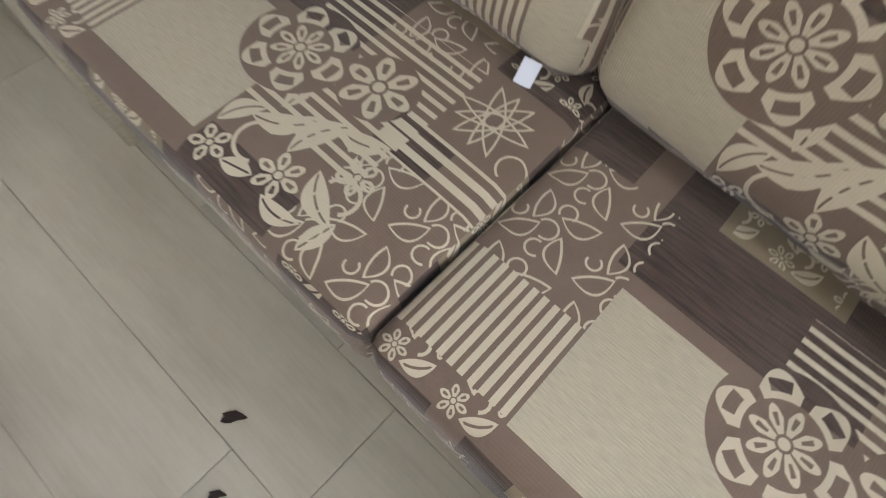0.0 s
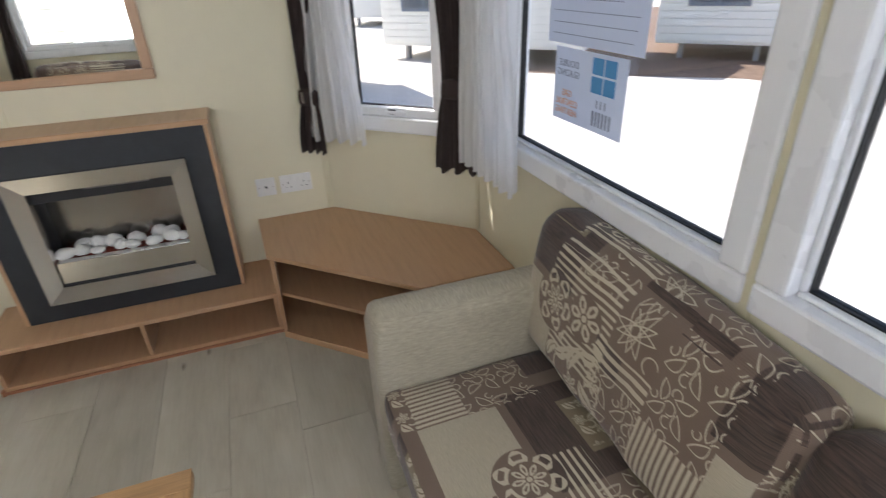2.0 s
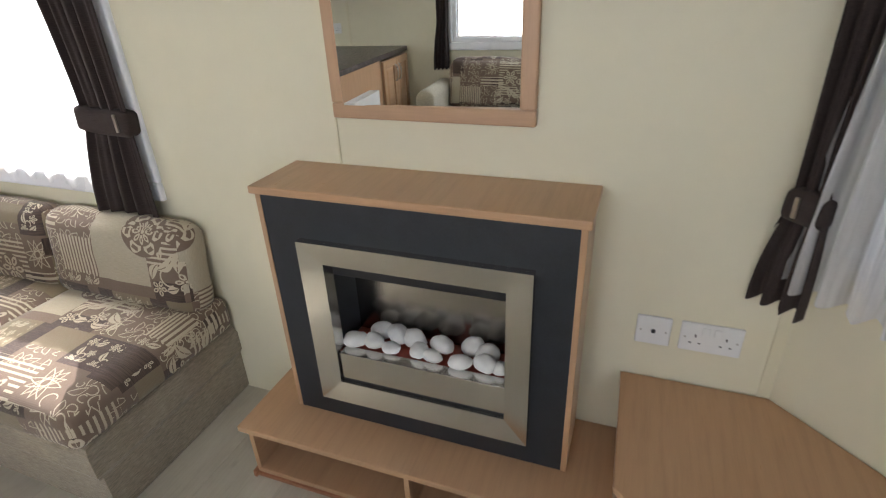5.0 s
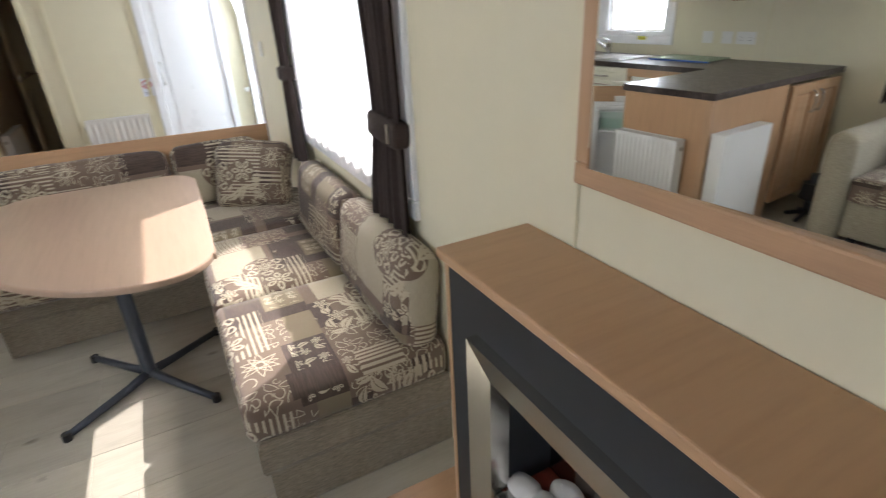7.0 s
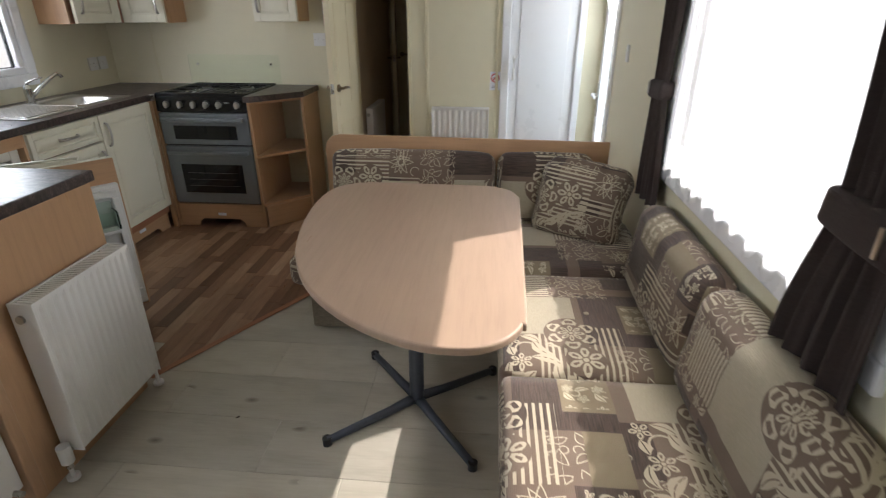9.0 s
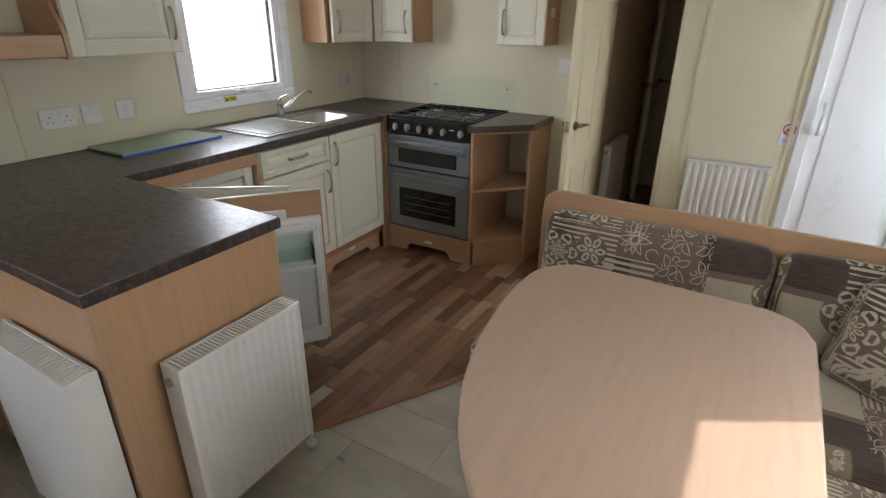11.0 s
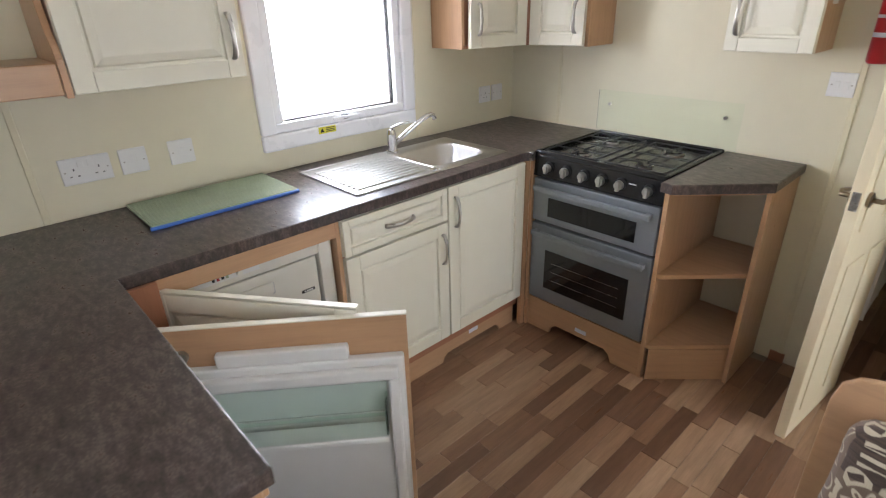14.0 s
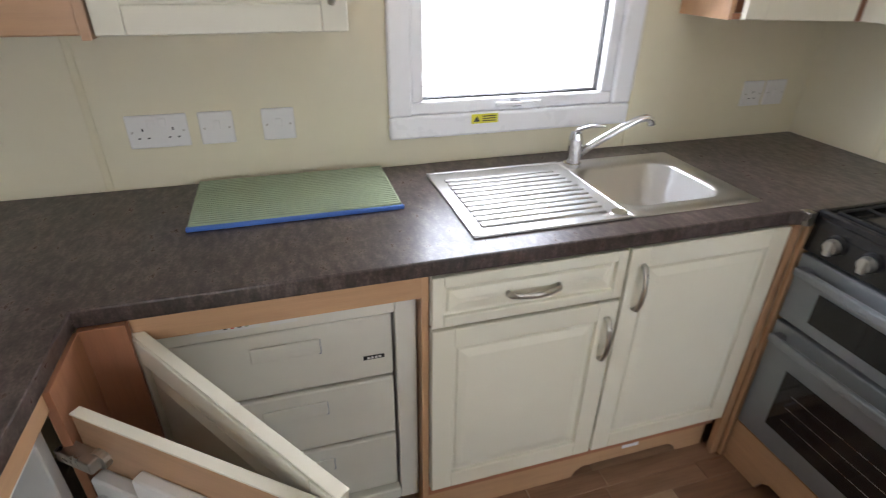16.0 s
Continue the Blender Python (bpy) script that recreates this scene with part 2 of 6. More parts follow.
    ground = g.mix(either(rect(0.22, 0.40, 0.42, 0.56), rect(0.47, 0.64, 0.46, 0.56)), ground, KHAKI)
    # cream work
    lines = either(both(thin, rect(0.62, 0.79, 0.27, 0.42)), both(scrolls, either(rect(0.0, 0.175, 0.19, 0.40), rect(0.61, 0.79, 0.0, 0.20), rect(0.47, 0.62, 0.36, 0.46))))
    leaf = either(big, both(sprigs, either(rect(0.235, 0.385, 0.43, 0.55), rect(0.0, 0.17, 0.0, 0.05), rect(0.64, 0.79, 0.44, 0.55))))
    bars = either(both(stripes(u, 0.016, 0.009), rect(0.0, 0.17, 0.05, 0.19)), both(stripes(v, 0.019, 0.008), rect(0.37, 0.64, 0.13, 0.40)), both(stripes(v, 0.024, 0.012), rect(0.60, 0.79, 0.20, 0.27)))
    r1, _ = polar(0.41, 0.24)
    r2, _ = polar(0.545, 0.27)
    clear = m("SUBTRACT", 1.0, either(m("LESS_THAN", r1, 0.088), m("LESS_THAN", r2, 0.062)))
    flowers = either(ring_flower(0.41, 0.24, 0.085), petals(0.545, 0.27, 0.058, 6))
    work = either(both(either(lines, leaf, bars), clear), flowers)
    square = both(rect(0.175, 0.42, 0.045, 0.265), clear)
    col = g.mix(work, ground, CREAM)
    weave = m("MULTIPLY", m("ADD", m("SINE", m("MULTIPLY", uvn.outputs[0], 1500.0)), m("SINE", m("MULTIPLY", uvn.outputs[1], 1500.0))), 0.25)
    col = g.mix(square, col, g.ramp(g.noise(streak_uv.outputs[0], 3.0), (0.3, scaled(CREAM, 0.70)), (0.7, scaled(CREAM, 0.92))))
    worn = g.noise(g.coords("UV"), 5.0, 3)
    col = g.mix(g.rng(worn, 0.35, 0.75, 0.0, 0.08), col, (0.36, 0.30, 0.24))
    g.bump(m("ADD", m("MULTIPLY", work, 0.6), m("ADD", weave, m("MULTIPLY", g.noise(g.coords("UV"), 420, 2), 0.8))), 0.35, 0.0012)
    return g.done(col, 0.88, 0.0, Sheen_Weight=0.25)


def cloth(name, c, fine=420, dark=0.75, sheen=0.2, trans=0.0):
    g = Graph(name)
    co = g.coords("UV")
    st = g.noise(g.coords("UV", (60, 420, 420)), 1.0, 3)
    slub = g.noise(g.coords("UV", (30, 170, 170)), 1.0, 2)
    n = g.m("ADD", g.m("ADD", g.m("MULTIPLY", st, 0.4), g.m("MULTIPLY", slub, 0.4)), g.m("MULTIPLY", g.noise(co, 6, 3), 0.2))
    col = g.ramp(n, (0.36, scaled(c, dark)), (0.7, scaled(c, 1.12)))
    g.bump(g.m("ADD", g.m("ADD", st, slub), g.noise(co, fine, 2)), 0.5, 0.002)
    return g.done(col, 0.9, 0.0, Sheen_Weight=sheen)


def net_curtain(name, lo, hi):
    """Sheer net: threads that scatter light, and gaps between them."""
    g = Graph(name)
    t = g.t
    co = g.coords("UV")
    d = t.nodes.new("ShaderNodeBsdfDiffuse")
    d.inputs[0].default_value = (0.95, 0.955, 0.965, 1)
    tl = t.nodes.new("ShaderNodeBsdfTranslucent")
    tl.inputs[0].default_value = (0.97, 0.975, 0.985, 1)
    tr = t.nodes.new("ShaderNodeBsdfTransparent")
    mx = t.nodes.new("ShaderNodeMixShader")
    mx.inputs[0].default_value = 0.8
    t.links.new(d.outputs[0], mx.inputs[1]), t.links.new(tl.outputs[0], mx.inputs[2])
    mesh = g.m("GREATER_THAN", g.m("ADD", g.m("SINE", g.m("MULTIPLY", 1.0, 1.0)), g.noise(co, 500, 2)), 1.45)
    fold = g.noise(g.coords("UV", (30, 2, 1)), 1.0, 2)
    m2 = t.nodes.new("ShaderNodeMixShader")
    g.put(m2.inputs[0], g.m("ADD", g.rng(fold, 0.3, 0.7, lo, hi), g.m("MULTIPLY", mesh, 0.05)))
    t.links.new(tr.outputs[0], m2.inputs[1]), t.links.new(mx.outputs[0], m2.inputs[2])
    t.links.new(m2.outputs[0], t.nodes["Material Output"].inputs[0])
    return g.mat


def glass(name, tint=(0.97, 0.99, 0.98), rough=0.0, ior=1.45):
    g = Graph(name)
    return g.done(tint, rough, 0.0, Transmission_Weight=1.0, IOR=ior)


def brushed(name, c, rough=0.3):
    g = Graph(name)
    n = g.noise(g.coords("UV", (6, 900, 900)), 2.0, 2)
    g.bump(n, 0.03, 0.0003)
    return g.done(g.ramp(n, (0.3, scaled(c, 0.95)), (0.7, c)), g.rng(n, 0.3, 0.7, rough * 0.92, rough * 1.1), 1.0)


def worktop_mat():
    g = Graph("worktop")
    co = g.coords("Object", (1, 1, 1))
    a = g.noise(g.coords("Object", (1.0, 2.2, 1.0), (0, 0, 0.5)), 26, 6, 0.7)
    b = g.noise(co, 5, 3)
    c = g.noise(co, 150, 2)
    f = g.m("ADD", g.m("ADD", g.m("MULTIPLY", a, 0.6), g.m("MULTIPLY", b, 0.2)), g.m("MULTIPLY", c, 0.2))
    col = g.ramp(f, (0.36, (0.020, 0.015, 0.014)), (0.5, (0.064, 0.047, 0.042)), (0.62, (0.145, 0.110, 0.097)), (0.72, (0.25, 0.20, 0.175)))
    g.bump(a, 0.06, 0.0006)
    return g.done(col, g.rng(a, 0.3, 0.7, 0.36, 0.26))


def pale_laminate():
    g = Graph("pale_laminate")
    r = g.random()
    sh = g.t.nodes.new("ShaderNodeCombineXYZ")
    g.put(sh.inputs[0], g.m("MULTIPLY", r, 41.0)), g.put(sh.inputs[1], g.m("MULTIPLY", r, 17.0))
    big = g.noise(g.coords("UV", (2.2, 7, 7), shift=sh.outputs[0]), 1.6, 4, 0.6)
    fine = g.noise(g.coords("UV", (8, 130, 130), shift=sh.outputs[0]), 1.0, 3)
    f = g.m("ADD", g.m("MULTIPLY", big, 0.7), g.m("MULTIPLY", fine, 0.3))
    base = g.ramp(f, (0.28, (0.42, 0.385, 0.31)), (0.5, (0.515, 0.48, 0.395)), (0.75, (0.585, 0.555, 0.475)))
    v = g.voronoi(g.coords("UV", (3.4, 6.5, 6.5), shift=sh.outputs[0]), 1.0)
    gate = g.m("GREATER_THAN", g.noise(g.coords("UV", (1, 3, 3), shift=sh.outputs[0]), 2.4, 1), 0.5)
    k = g.m("MULTIPLY", g.rng(v.outputs["Distance"], 0.015, 0.12, 0.85, 0.0), gate)
    col = g.mix(k, base, (0.17, 0.135, 0.10))
    tint = g.ramp(r, (0.0, (0.9, 0.9, 0.9)), (1.0, (1.06, 1.05, 1.04)))
    n = g.t.nodes.new("ShaderNodeMix")
    n.data_type, n.blend_type = "RGBA", "MULTIPLY"
    n.inputs[0].default_value = 1.0
    g.put(n.inputs[6], col), g.put(n.inputs[7], tint)
    g.bump(f, 0.1, 0.0006)
    return g.done(n.outputs[2], g.rng(big, 0.3, 0.7, 0.42, 0.3))


def strip_wood():
    g = Graph("strip_wood")
    r = g.random()
    sh = g.t.nodes.new("ShaderNodeCombineXYZ")
    g.put(sh.inputs[0], g.m("MULTIPLY", r, 53.0)), g.put(sh.inputs[1], g.m("MULTIPLY", r, 23.0))
    f = g.m("ADD", g.m("MULTIPLY", g.noise(g.coords("UV", (3, 24, 24), shift=sh.outputs[0]), 1.6, 5, 0.6), 0.7),
            g.m("MULTIPLY", g.noise(g.coords("UV", (10, 220, 220), shift=sh.outputs[0]), 1.0, 2), 0.3))
    isl = g.t.nodes.new("ShaderNodeNewGeometry").outputs["Random Per Island"]
    pick = g.m("FRACT", g.m("ADD", r, isl))
    base = g.ramp(pick, (0.0, (0.16, 0.080, 0.045)), (0.35, (0.265, 0.144, 0.083)), (0.65, (0.345, 0.205, 0.122)), (1.0, (0.46, 0.305, 0.192)))
    n = g.t.nodes.new("ShaderNodeMix")
    n.data_type, n.blend_type = "RGBA", "MULTIPLY"
    n.inputs[0].default_value = 1.0
    g.put(n.inputs[6], base), g.put(n.inputs[7], g.ramp(f, (0.3, (0.68, 0.66, 0.64)), (0.7, (1.15, 1.15, 1.15))))
    g.bump(f, 0.08, 0.0005)
    return g.done(n.outputs[2], g.rng(f, 0.3, 0.7, 0.36, 0.26))


def gravel():
    g = Graph("gravel")
    co = g.coords()
    v = g.voronoi(co, 45)
    n = g.noise(co, 0.5, 5)
    col = g.mix(g.rng(n, 0.4, 0.62), g.ramp(v.outputs["Color"], (0.1, (0.42, 0.40, 0.37)), (0.9, (0.62, 0.60, 0.56))), (0.55, 0.52, 0.47))
    g.bump(v.outputs["Distance"], 0.6, 0.02)
    return g.done(col, 0.9)


def soil():
    g = Graph("soil")
    co = g.coords()
    n = g.noise(co, 7, 8, 0.7)
    g.bump(n, 0.8, 0.05)
    return g.done(g.ramp(n, (0.3, (0.10, 0.062, 0.042)), (0.7, (0.25, 0.17, 0.12))), 0.95)


M = {}
M["wall"] = plain("cream_wall_board", (0.74, 0.695, 0.52), 0.6, vary=0.025, scale=14, bump=0.05, dist=0.0008)
M["ceiling"] = plain("white_ceiling_board", (0.80, 0.79, 0.74), 0.7, vary=0.02, scale=10)
M["trim"] = plain("cream_trim", (0.72, 0.67, 0.48), 0.5, vary=0.03)
M["beech"] = wood("beech_laminate", (0.51, 0.312, 0.174), 0.3, 0.10)
# shaded copy of the beech: the dimness of recesses is in its colour
M["beech_shaded"] = wood("shaded_beech_laminate", (0.37, 0.165, 0.085), 0.42, 0.12)
M["beech_pale"] = wood("pale_beech_edge", (0.50, 0.315, 0.185), 0.42, 0.10)
M["tabletop"] = wood("beech_tabletop", (0.47, 0.335, 0.245), 0.3, 0.07)
M["pine"] = wood("varnished_pine", (0.46, 0.27, 0.12), 0.4, 0.3, knots=True)
M["patch"] = patchwork("patchwork_upholstery")
M["beige"] = cloth("beige_woven_upholstery", (0.48, 0.43, 0.32), 220, 0.66)
M["chenille"] = cloth("taupe_chenille", (0.42, 0.355, 0.26), 130, 0.5)
M["curtain"] = cloth("dark_brown_curtain", (0.047, 0.031, 0.027), 300, 0.7, 0.04)
M["net"] = net_curtain("net_curtain", 0.62, 0.85)
M["hem"] = net_curtain("net_hem", 0.80, 0.95)
M["iron"] = plain("black_iron_wire", (0.009, 0.009, 0.010), 0.5)
M["hallwall"] = plain("brown_hall_board", (0.60, 0.47, 0.32), 0.55, vary=0.06, scale=12)
M["sheer"] = net_curtain("sheer_curtain", 0.10, 0.20)
M["black"] = plain("charcoal_panel", (0.022, 0.024, 0.028), 0.55, vary=0.25, scale=180, bump=0.15, dist=0.0004)
M["steel"] = brushed("brushed_steel", (0.68, 0.665, 0.63), 0.22)
M["polished"] = brushed("polished_steel", (0.42, 0.40, 0.37), 0.2)
M["sink"] = plain("satin_sink_steel", (0.58, 0.575, 0.56), 0.3, 1.0, vary=0.02, scale=20)
M["chrome"] = plain("chrome", (0.72, 0.72, 0.72), 0.1, 1.0, vary=0.03)
M["nickel"] = plain("satin_nickel", (0.50, 0.48, 0.44), 0.28, 1.0, vary=0.05)
M["brassy"] = plain("dark_brass", (0.30, 0.24, 0.16), 0.3, 1.0, vary=0.08)
M["pebble"] = plain("white_pebble", (0.74, 0.73, 0.70), 0.75, vary=0.06, scale=40, bump=0.2, dist=0.001)
M["ember"] = plain("red_ember_bed", (0.30, 0.055, 0.03), 0.5, vary=0.4, scale=60)
M["upvc"] = plain("white_upvc", (0.86, 0.87, 0.89), 0.28, vary=0.015, scale=8)
M["gasket"] = plain("black_gasket", (0.02, 0.02, 0.02), 0.6)
M["enamel"] = plain("white_enamel", (0.78, 0.77, 0.74), 0.3, vary=0.02, scale=12)
M["plastic"] = plain("white_plastic", (0.78, 0.78, 0.76), 0.35, vary=0.015)
M["aged"] = plain("aged_white_plastic", (0.76, 0.745, 0.67), 0.4, vary=0.04, scale=10)
M["dark"] = plain("black_plastic", (0.018, 0.018, 0.02), 0.4)
M["grey"] = plain("blue_grey_enamel", (0.235, 0.255, 0.275), 0.3, 0.35, vary=0.05, scale=40)
M["steelblue"] = plain("dark_grey_metal", (0.075, 0.085, 0.105), 0.4, 0.4, vary=0.1)
M["hob"] = plain("black_enamel", (0.012, 0.012, 0.013), 0.16, vary=0.1)
M["ivory"] = plain("ivory_foil", (0.76, 0.735, 0.61), 0.4, vary=0.02, scale=10)
M["doorpaint"] = wood("cream_door_paint", (0.74, 0.66, 0.46), 0.42, 0.03)
M["worktop"] = worktop_mat()
M["glass"] = glass("window_glass")
M["frost"] = glass("frosted_glass", (0.80, 0.95, 0.95), 0.45)
M["oven_glass"] = plain("dark_oven_glass", (0.010, 0.011, 0.012), 0.06, vary=0.1)
M["green_glass"] = glass("green_clear_plastic", (0.86, 0.955, 0.90), 0.08, 1.2)
M["splash"] = glass("glass_splashback", (0.945, 0.985, 0.945), 0.0, 1.3)
M["board_green"] = plain("ribbed_green_glass", (0.36, 0.43, 0.30), 0.2, vary=0.06, scale=20)
M["blue"] = plain("blue_plastic_edge", (0.06, 0.17, 0.55), 0.4)
M["red"] = plain("red_paint", (0.42, 0.02, 0.025), 0.3)
M["signred"] = plain("sign_red", (0.55, 0.03, 0.04), 0.5)
M["paper"] = plain("white_paper", (0.78, 0.82, 0.90), 0.7, vary=0.03)
g_p = Graph("backlit_paper")
tl_ = g_p.t.nodes.new("ShaderNodeBsdfTranslucent")
tl_.inputs[0].default_value = (0.80, 0.85, 0.95, 1)
mx_ = g_p.t.nodes.new("ShaderNodeMixShader")
mx_.inputs[0].default_value = 0.55
g_p.done(g_p.ramp(g_p.noise(g_p.coords(), 40), (0.3, (0.80, 0.83, 0.9)), (0.7, (0.84, 0.87, 0.93))), 0.7)
g_p.t.links.new(g_p.b.outputs[0], mx_.inputs[1]), g_p.t.links.new(tl_.outputs[0], mx_.inputs[2])
g_p.t.links.new(mx_.outputs[0], g_p.t.nodes["Material Output"].inputs[0])
M["backlit"] = g_p.mat
M["print_blue"] = plain("blue_print", (0.10, 0.36, 0.70), 0.6)
M["print_grey"] = plain("grey_print", (0.30, 0.33, 0.40), 0.6)
M["print_orange"] = plain("orange_print", (0.75, 0.35, 0.16), 0.6)
M["yellow"] = plain("yellow_label", (0.70, 0.66, 0.05), 0.5)
M["laminate"] = pale_laminate()
M["strip"] = strip_wood()
M["subfloor"] = plain("floor_joint", (0.24, 0.205, 0.155), 0.8)
M["gravel"] = gravel()
M["soil"] = soil()
M["cladding"] = plain("white_cladding", (0.76, 0.75, 0.70), 0.5, vary=0.03, scale=3)
M["dark_window"] = plain("dark_far_window", (0.08, 0.10, 0.13), 0.08, vary=0.3, scale=2)
M["slate"] = plain("slate_grey_frame", (0.12, 0.15, 0.21), 0.4)
M["roof"] = plain("grey_roof", (0.30, 0.29, 0.28), 0.7)
M["orange"] = plain("orange_plastic", (0.75, 0.13, 0.04), 0.45)
M["tarp"] = plain("dark_sheet", (0.05, 0.055, 0.065), 0.4, vary=0.3, scale=6)
g_m = Graph("mirror_silver")
M["mirror"] = g_m.done((0.88, 0.9, 0.88), 0.01, 1.0)


# ---- mesh helpers ----
def uv_box(bm, swap=False):
    lay = bm.loops.layers.uv.verify()
    for f in bm.faces:
        n = f.normal
        a = max(range(3), key=lambda i: abs(n[i]))
        for lp in f.loops:
            c = lp.vert.co
            p = ((c.y, c.z), (c.x, c.z), (c.x, c.y))[a]
            lp[lay].uv = (p[1], p[0]) if swap else p


def part(name, bm, mat, parent=None, label="", m=None, smooth=False, uv=True, swap=False):
    """Links a bmesh as one mesh object under parent."""
    bm.normal_update()
    if uv:
        uv_box(bm, swap)
    me = bpy.data.meshes.new(name)
    bm.to_mesh(me)
    bm.free()
    me.materials.append(M[mat] if isinstance(mat, str) else mat)
    if smooth:
        me.polygons.foreach_set("use_smooth", [True] * len(me.polygons))
    ob = new(name, me)
    if parent is not None:
        ob.parent = parent
    if m is not None:
        ob.matrix_basis = m
    if label:
        ob["label"] = label
    return ob


def thing(name, m, label, category, group="", kind=""):
    ob = new(name)
    ob.empty_display_size = 0.1
    ob.matrix_basis = m
    return tagged(ob, label, category, group, kind)


def boxbm(x, y, z, bevel=0.003, seg=2, bm=None):
    bm = bm or bmesh.new()
    r = bmesh.ops.create_cube(bm, size=1)
    for v in r["verts"]:
        v.co = Vector(((x[0] + x[1]) / 2 + v.co.x * (x[1] - x[0]), (y[0] + y[1]) / 2 + v.co.y * (y[1] - y[0]), (z[0] + z[1]) / 2 + v.co.z * (z[1] - z[0])))
    if bevel:
        k = min(bevel, 0.45 * min(abs(x[1] - x[0]), abs(y[1] - y[0]), abs(z[1] - z[0])))
        es = list({e for v in r["verts"] for e in v.link_edges})
        bmesh.ops.bevel(bm, geom=es, offset=k, segments=seg, affect="EDGES", profile=0.5)
    return bm


def bx(name, x, y, z, mat, parent=None, bevel=0.003, label="", m=None, swap=False, seg=2):
    return part(name, boxbm(x, y, z, bevel, seg), mat, parent, label, m, swap=swap)


def prism(pts, z0, z1, bevel=0.003, bm=None):
    """A flat slab with the outline pts (anticlockwise)."""
    bm = bm or bmesh.new()
    lo = [bm.verts.new((*p, z0)) for p in pts]
    hi = [bm.verts.new((*p, z1)) for p in pts]
    fs = [bm.faces.new(hi), bm.faces.new(lo[::-1])]
    n = len(pts)
    for i in range(n):
        fs.append(bm.faces.new((lo[i], lo[(i + 1) % n], hi[(i + 1) % n], hi[i])))
    bmesh.ops.recalc_face_normals(bm, faces=fs)
    if bevel:
        es = [e for f in fs[:2] for e in f.edges]
        bmesh.ops.bevel(bm, geom=list(set(es)), offset=bevel, segments=2, affect="EDGES", profile=0.5)
    return bm


def rodbm(a, b, r, n=14, r2=None, bm=None, caps=True):
    bm = bm or bmesh.new()
    a, b = Vector(a), Vector(b)
    q = (b - a).to_track_quat("Z", "Y").to_matrix().to_4x4()
    bmesh.ops.create_cone(bm, cap_ends=caps, segments=n, radius1=r, radius2=r if r2 is None else r2, depth=(b - a).length,
                          matrix=Matrix.Translation((a + b) / 2) @ q)
    return bm


def rod(name, a, b, r, mat, parent=None, label="", n=14, r2=None, m=None):
    return part(name, rodbm(a, b, r, n, r2), mat, parent, label, m, smooth=False)


def tubebm(pts, r, n=10, close=False, flat=1.0):
    """A bent tube through pts."""
    bm = bmesh.new()
    pts = [Vector(p) for p in pts]
    rings = []
    up = Vector((0, 0, 1))
    for i, p in enumerate(pts):
        d = (pts[min(i + 1, len(pts) - 1)] - pts[max(i - 1, 0)]).normalized()
        s = d.cross(up)
        s = s.normalized() if s.length > 1e-3 else Vector((1, 0, 0))
        w = s.cross(d).normalized()
        rr = r[i] if isinstance(r, (list, tuple)) else r
        rings.append([bm.verts.new(p + s * (math.cos(k * 2 * math.pi / n) * rr) + w * (math.sin(k * 2 * math.pi / n) * rr * flat)) for k in range(n)])
    for a, b in zip(rings, rings[1:]):
        for k in range(n):
            bm.faces.new((a[k], a[(k + 1) % n], b[(k + 1) % n], b[k]))
    bm.faces.new(rings[0][::-1]), bm.faces.new(rings[-1])
    bmesh.ops.recalc_face_normals(bm, faces=bm.faces)
    return bm


def cushionbm(w, d, h, r, puff=0.02, seed=0, n=(26, 20, 8), wrinkle=0.004, sag=0.0):
    """A stuffed block w x d x h with round edges, puffed faces and slight creases, its base centre at the origin."""
    bm = bmesh.new()
    half = Vector((w / 2, d / 2, h / 2))
    verts = {}

    def vert(i, j, k):
        key = (i, j, k)
        if key in verts:
            return verts[key]
        f = Vector((2 * i / n[0] - 1, 2 * j / n[1] - 1, 2 * k / n[2] - 1))
        p = Vector((f.x * half.x, f.y * half.y, f.z * half.z))
        q = Vector([max(-(half[a] - r), min(half[a] - r, p[a])) for a in range(3)])
        o = p - q
        if o.length > 1e-6:
            o = o.normalized() * r
        c = q + o
        g = (1 - f.x ** 4) * (1 - f.y ** 4)
        gz = (1 - f.x ** 4) * (1 - f.z ** 2)
        c.z += math.copysign(puff, f.z) * g * min(1, abs(f.z) * 1.2) - sag * g
        c.y += math.copysign(puff * 0.7, f.y) * gz * (abs(f.y) > 0.9)
        nz = noise.noise(Vector((p.x * 7 + seed, p.y * 7, p.z * 7))) + 0.5 * noise.noise(Vector((p.x * 19 + seed, p.y * 15, p.z * 17)))
        c += c.normalized() * nz * wrinkle
        verts[key] = bm.verts.new(c + Vector((0, 0, half.z)))
        return verts[key]

    def sheet(fn, a, b, rev):
        for i in range(a):
            for j in range(b):
                q = [fn(i, j), fn(i + 1, j), fn(i + 1, j + 1), fn(i, j + 1)]
                bm.faces.new(q[::-1] if rev else q)

    sheet(lambda i, j: vert(i, j, n[2]), n[0], n[1], False)
    sheet(lambda i, j: vert(i, j, 0), n[0], n[1], True)
    sheet(lambda i, k: vert(i, 0, k), n[0], n[2], False)
    sheet(lambda i, k: vert(i, n[1], k), n[0], n[2], True)
    sheet(lambda j, k: vert(0, j, k), n[1], n[2], True)
    sheet(lambda j, k: vert(n[0], j, k), n[1], n[2], False)
    return bm


def shift_uv(ob, du, dv, rot=0):
    lay = ob.data.uv_layers[0].data
    for l in lay:
        a, b = l.uv
        if rot:
            a, b = b, -a
        l.uv = (a + du, b + dv)


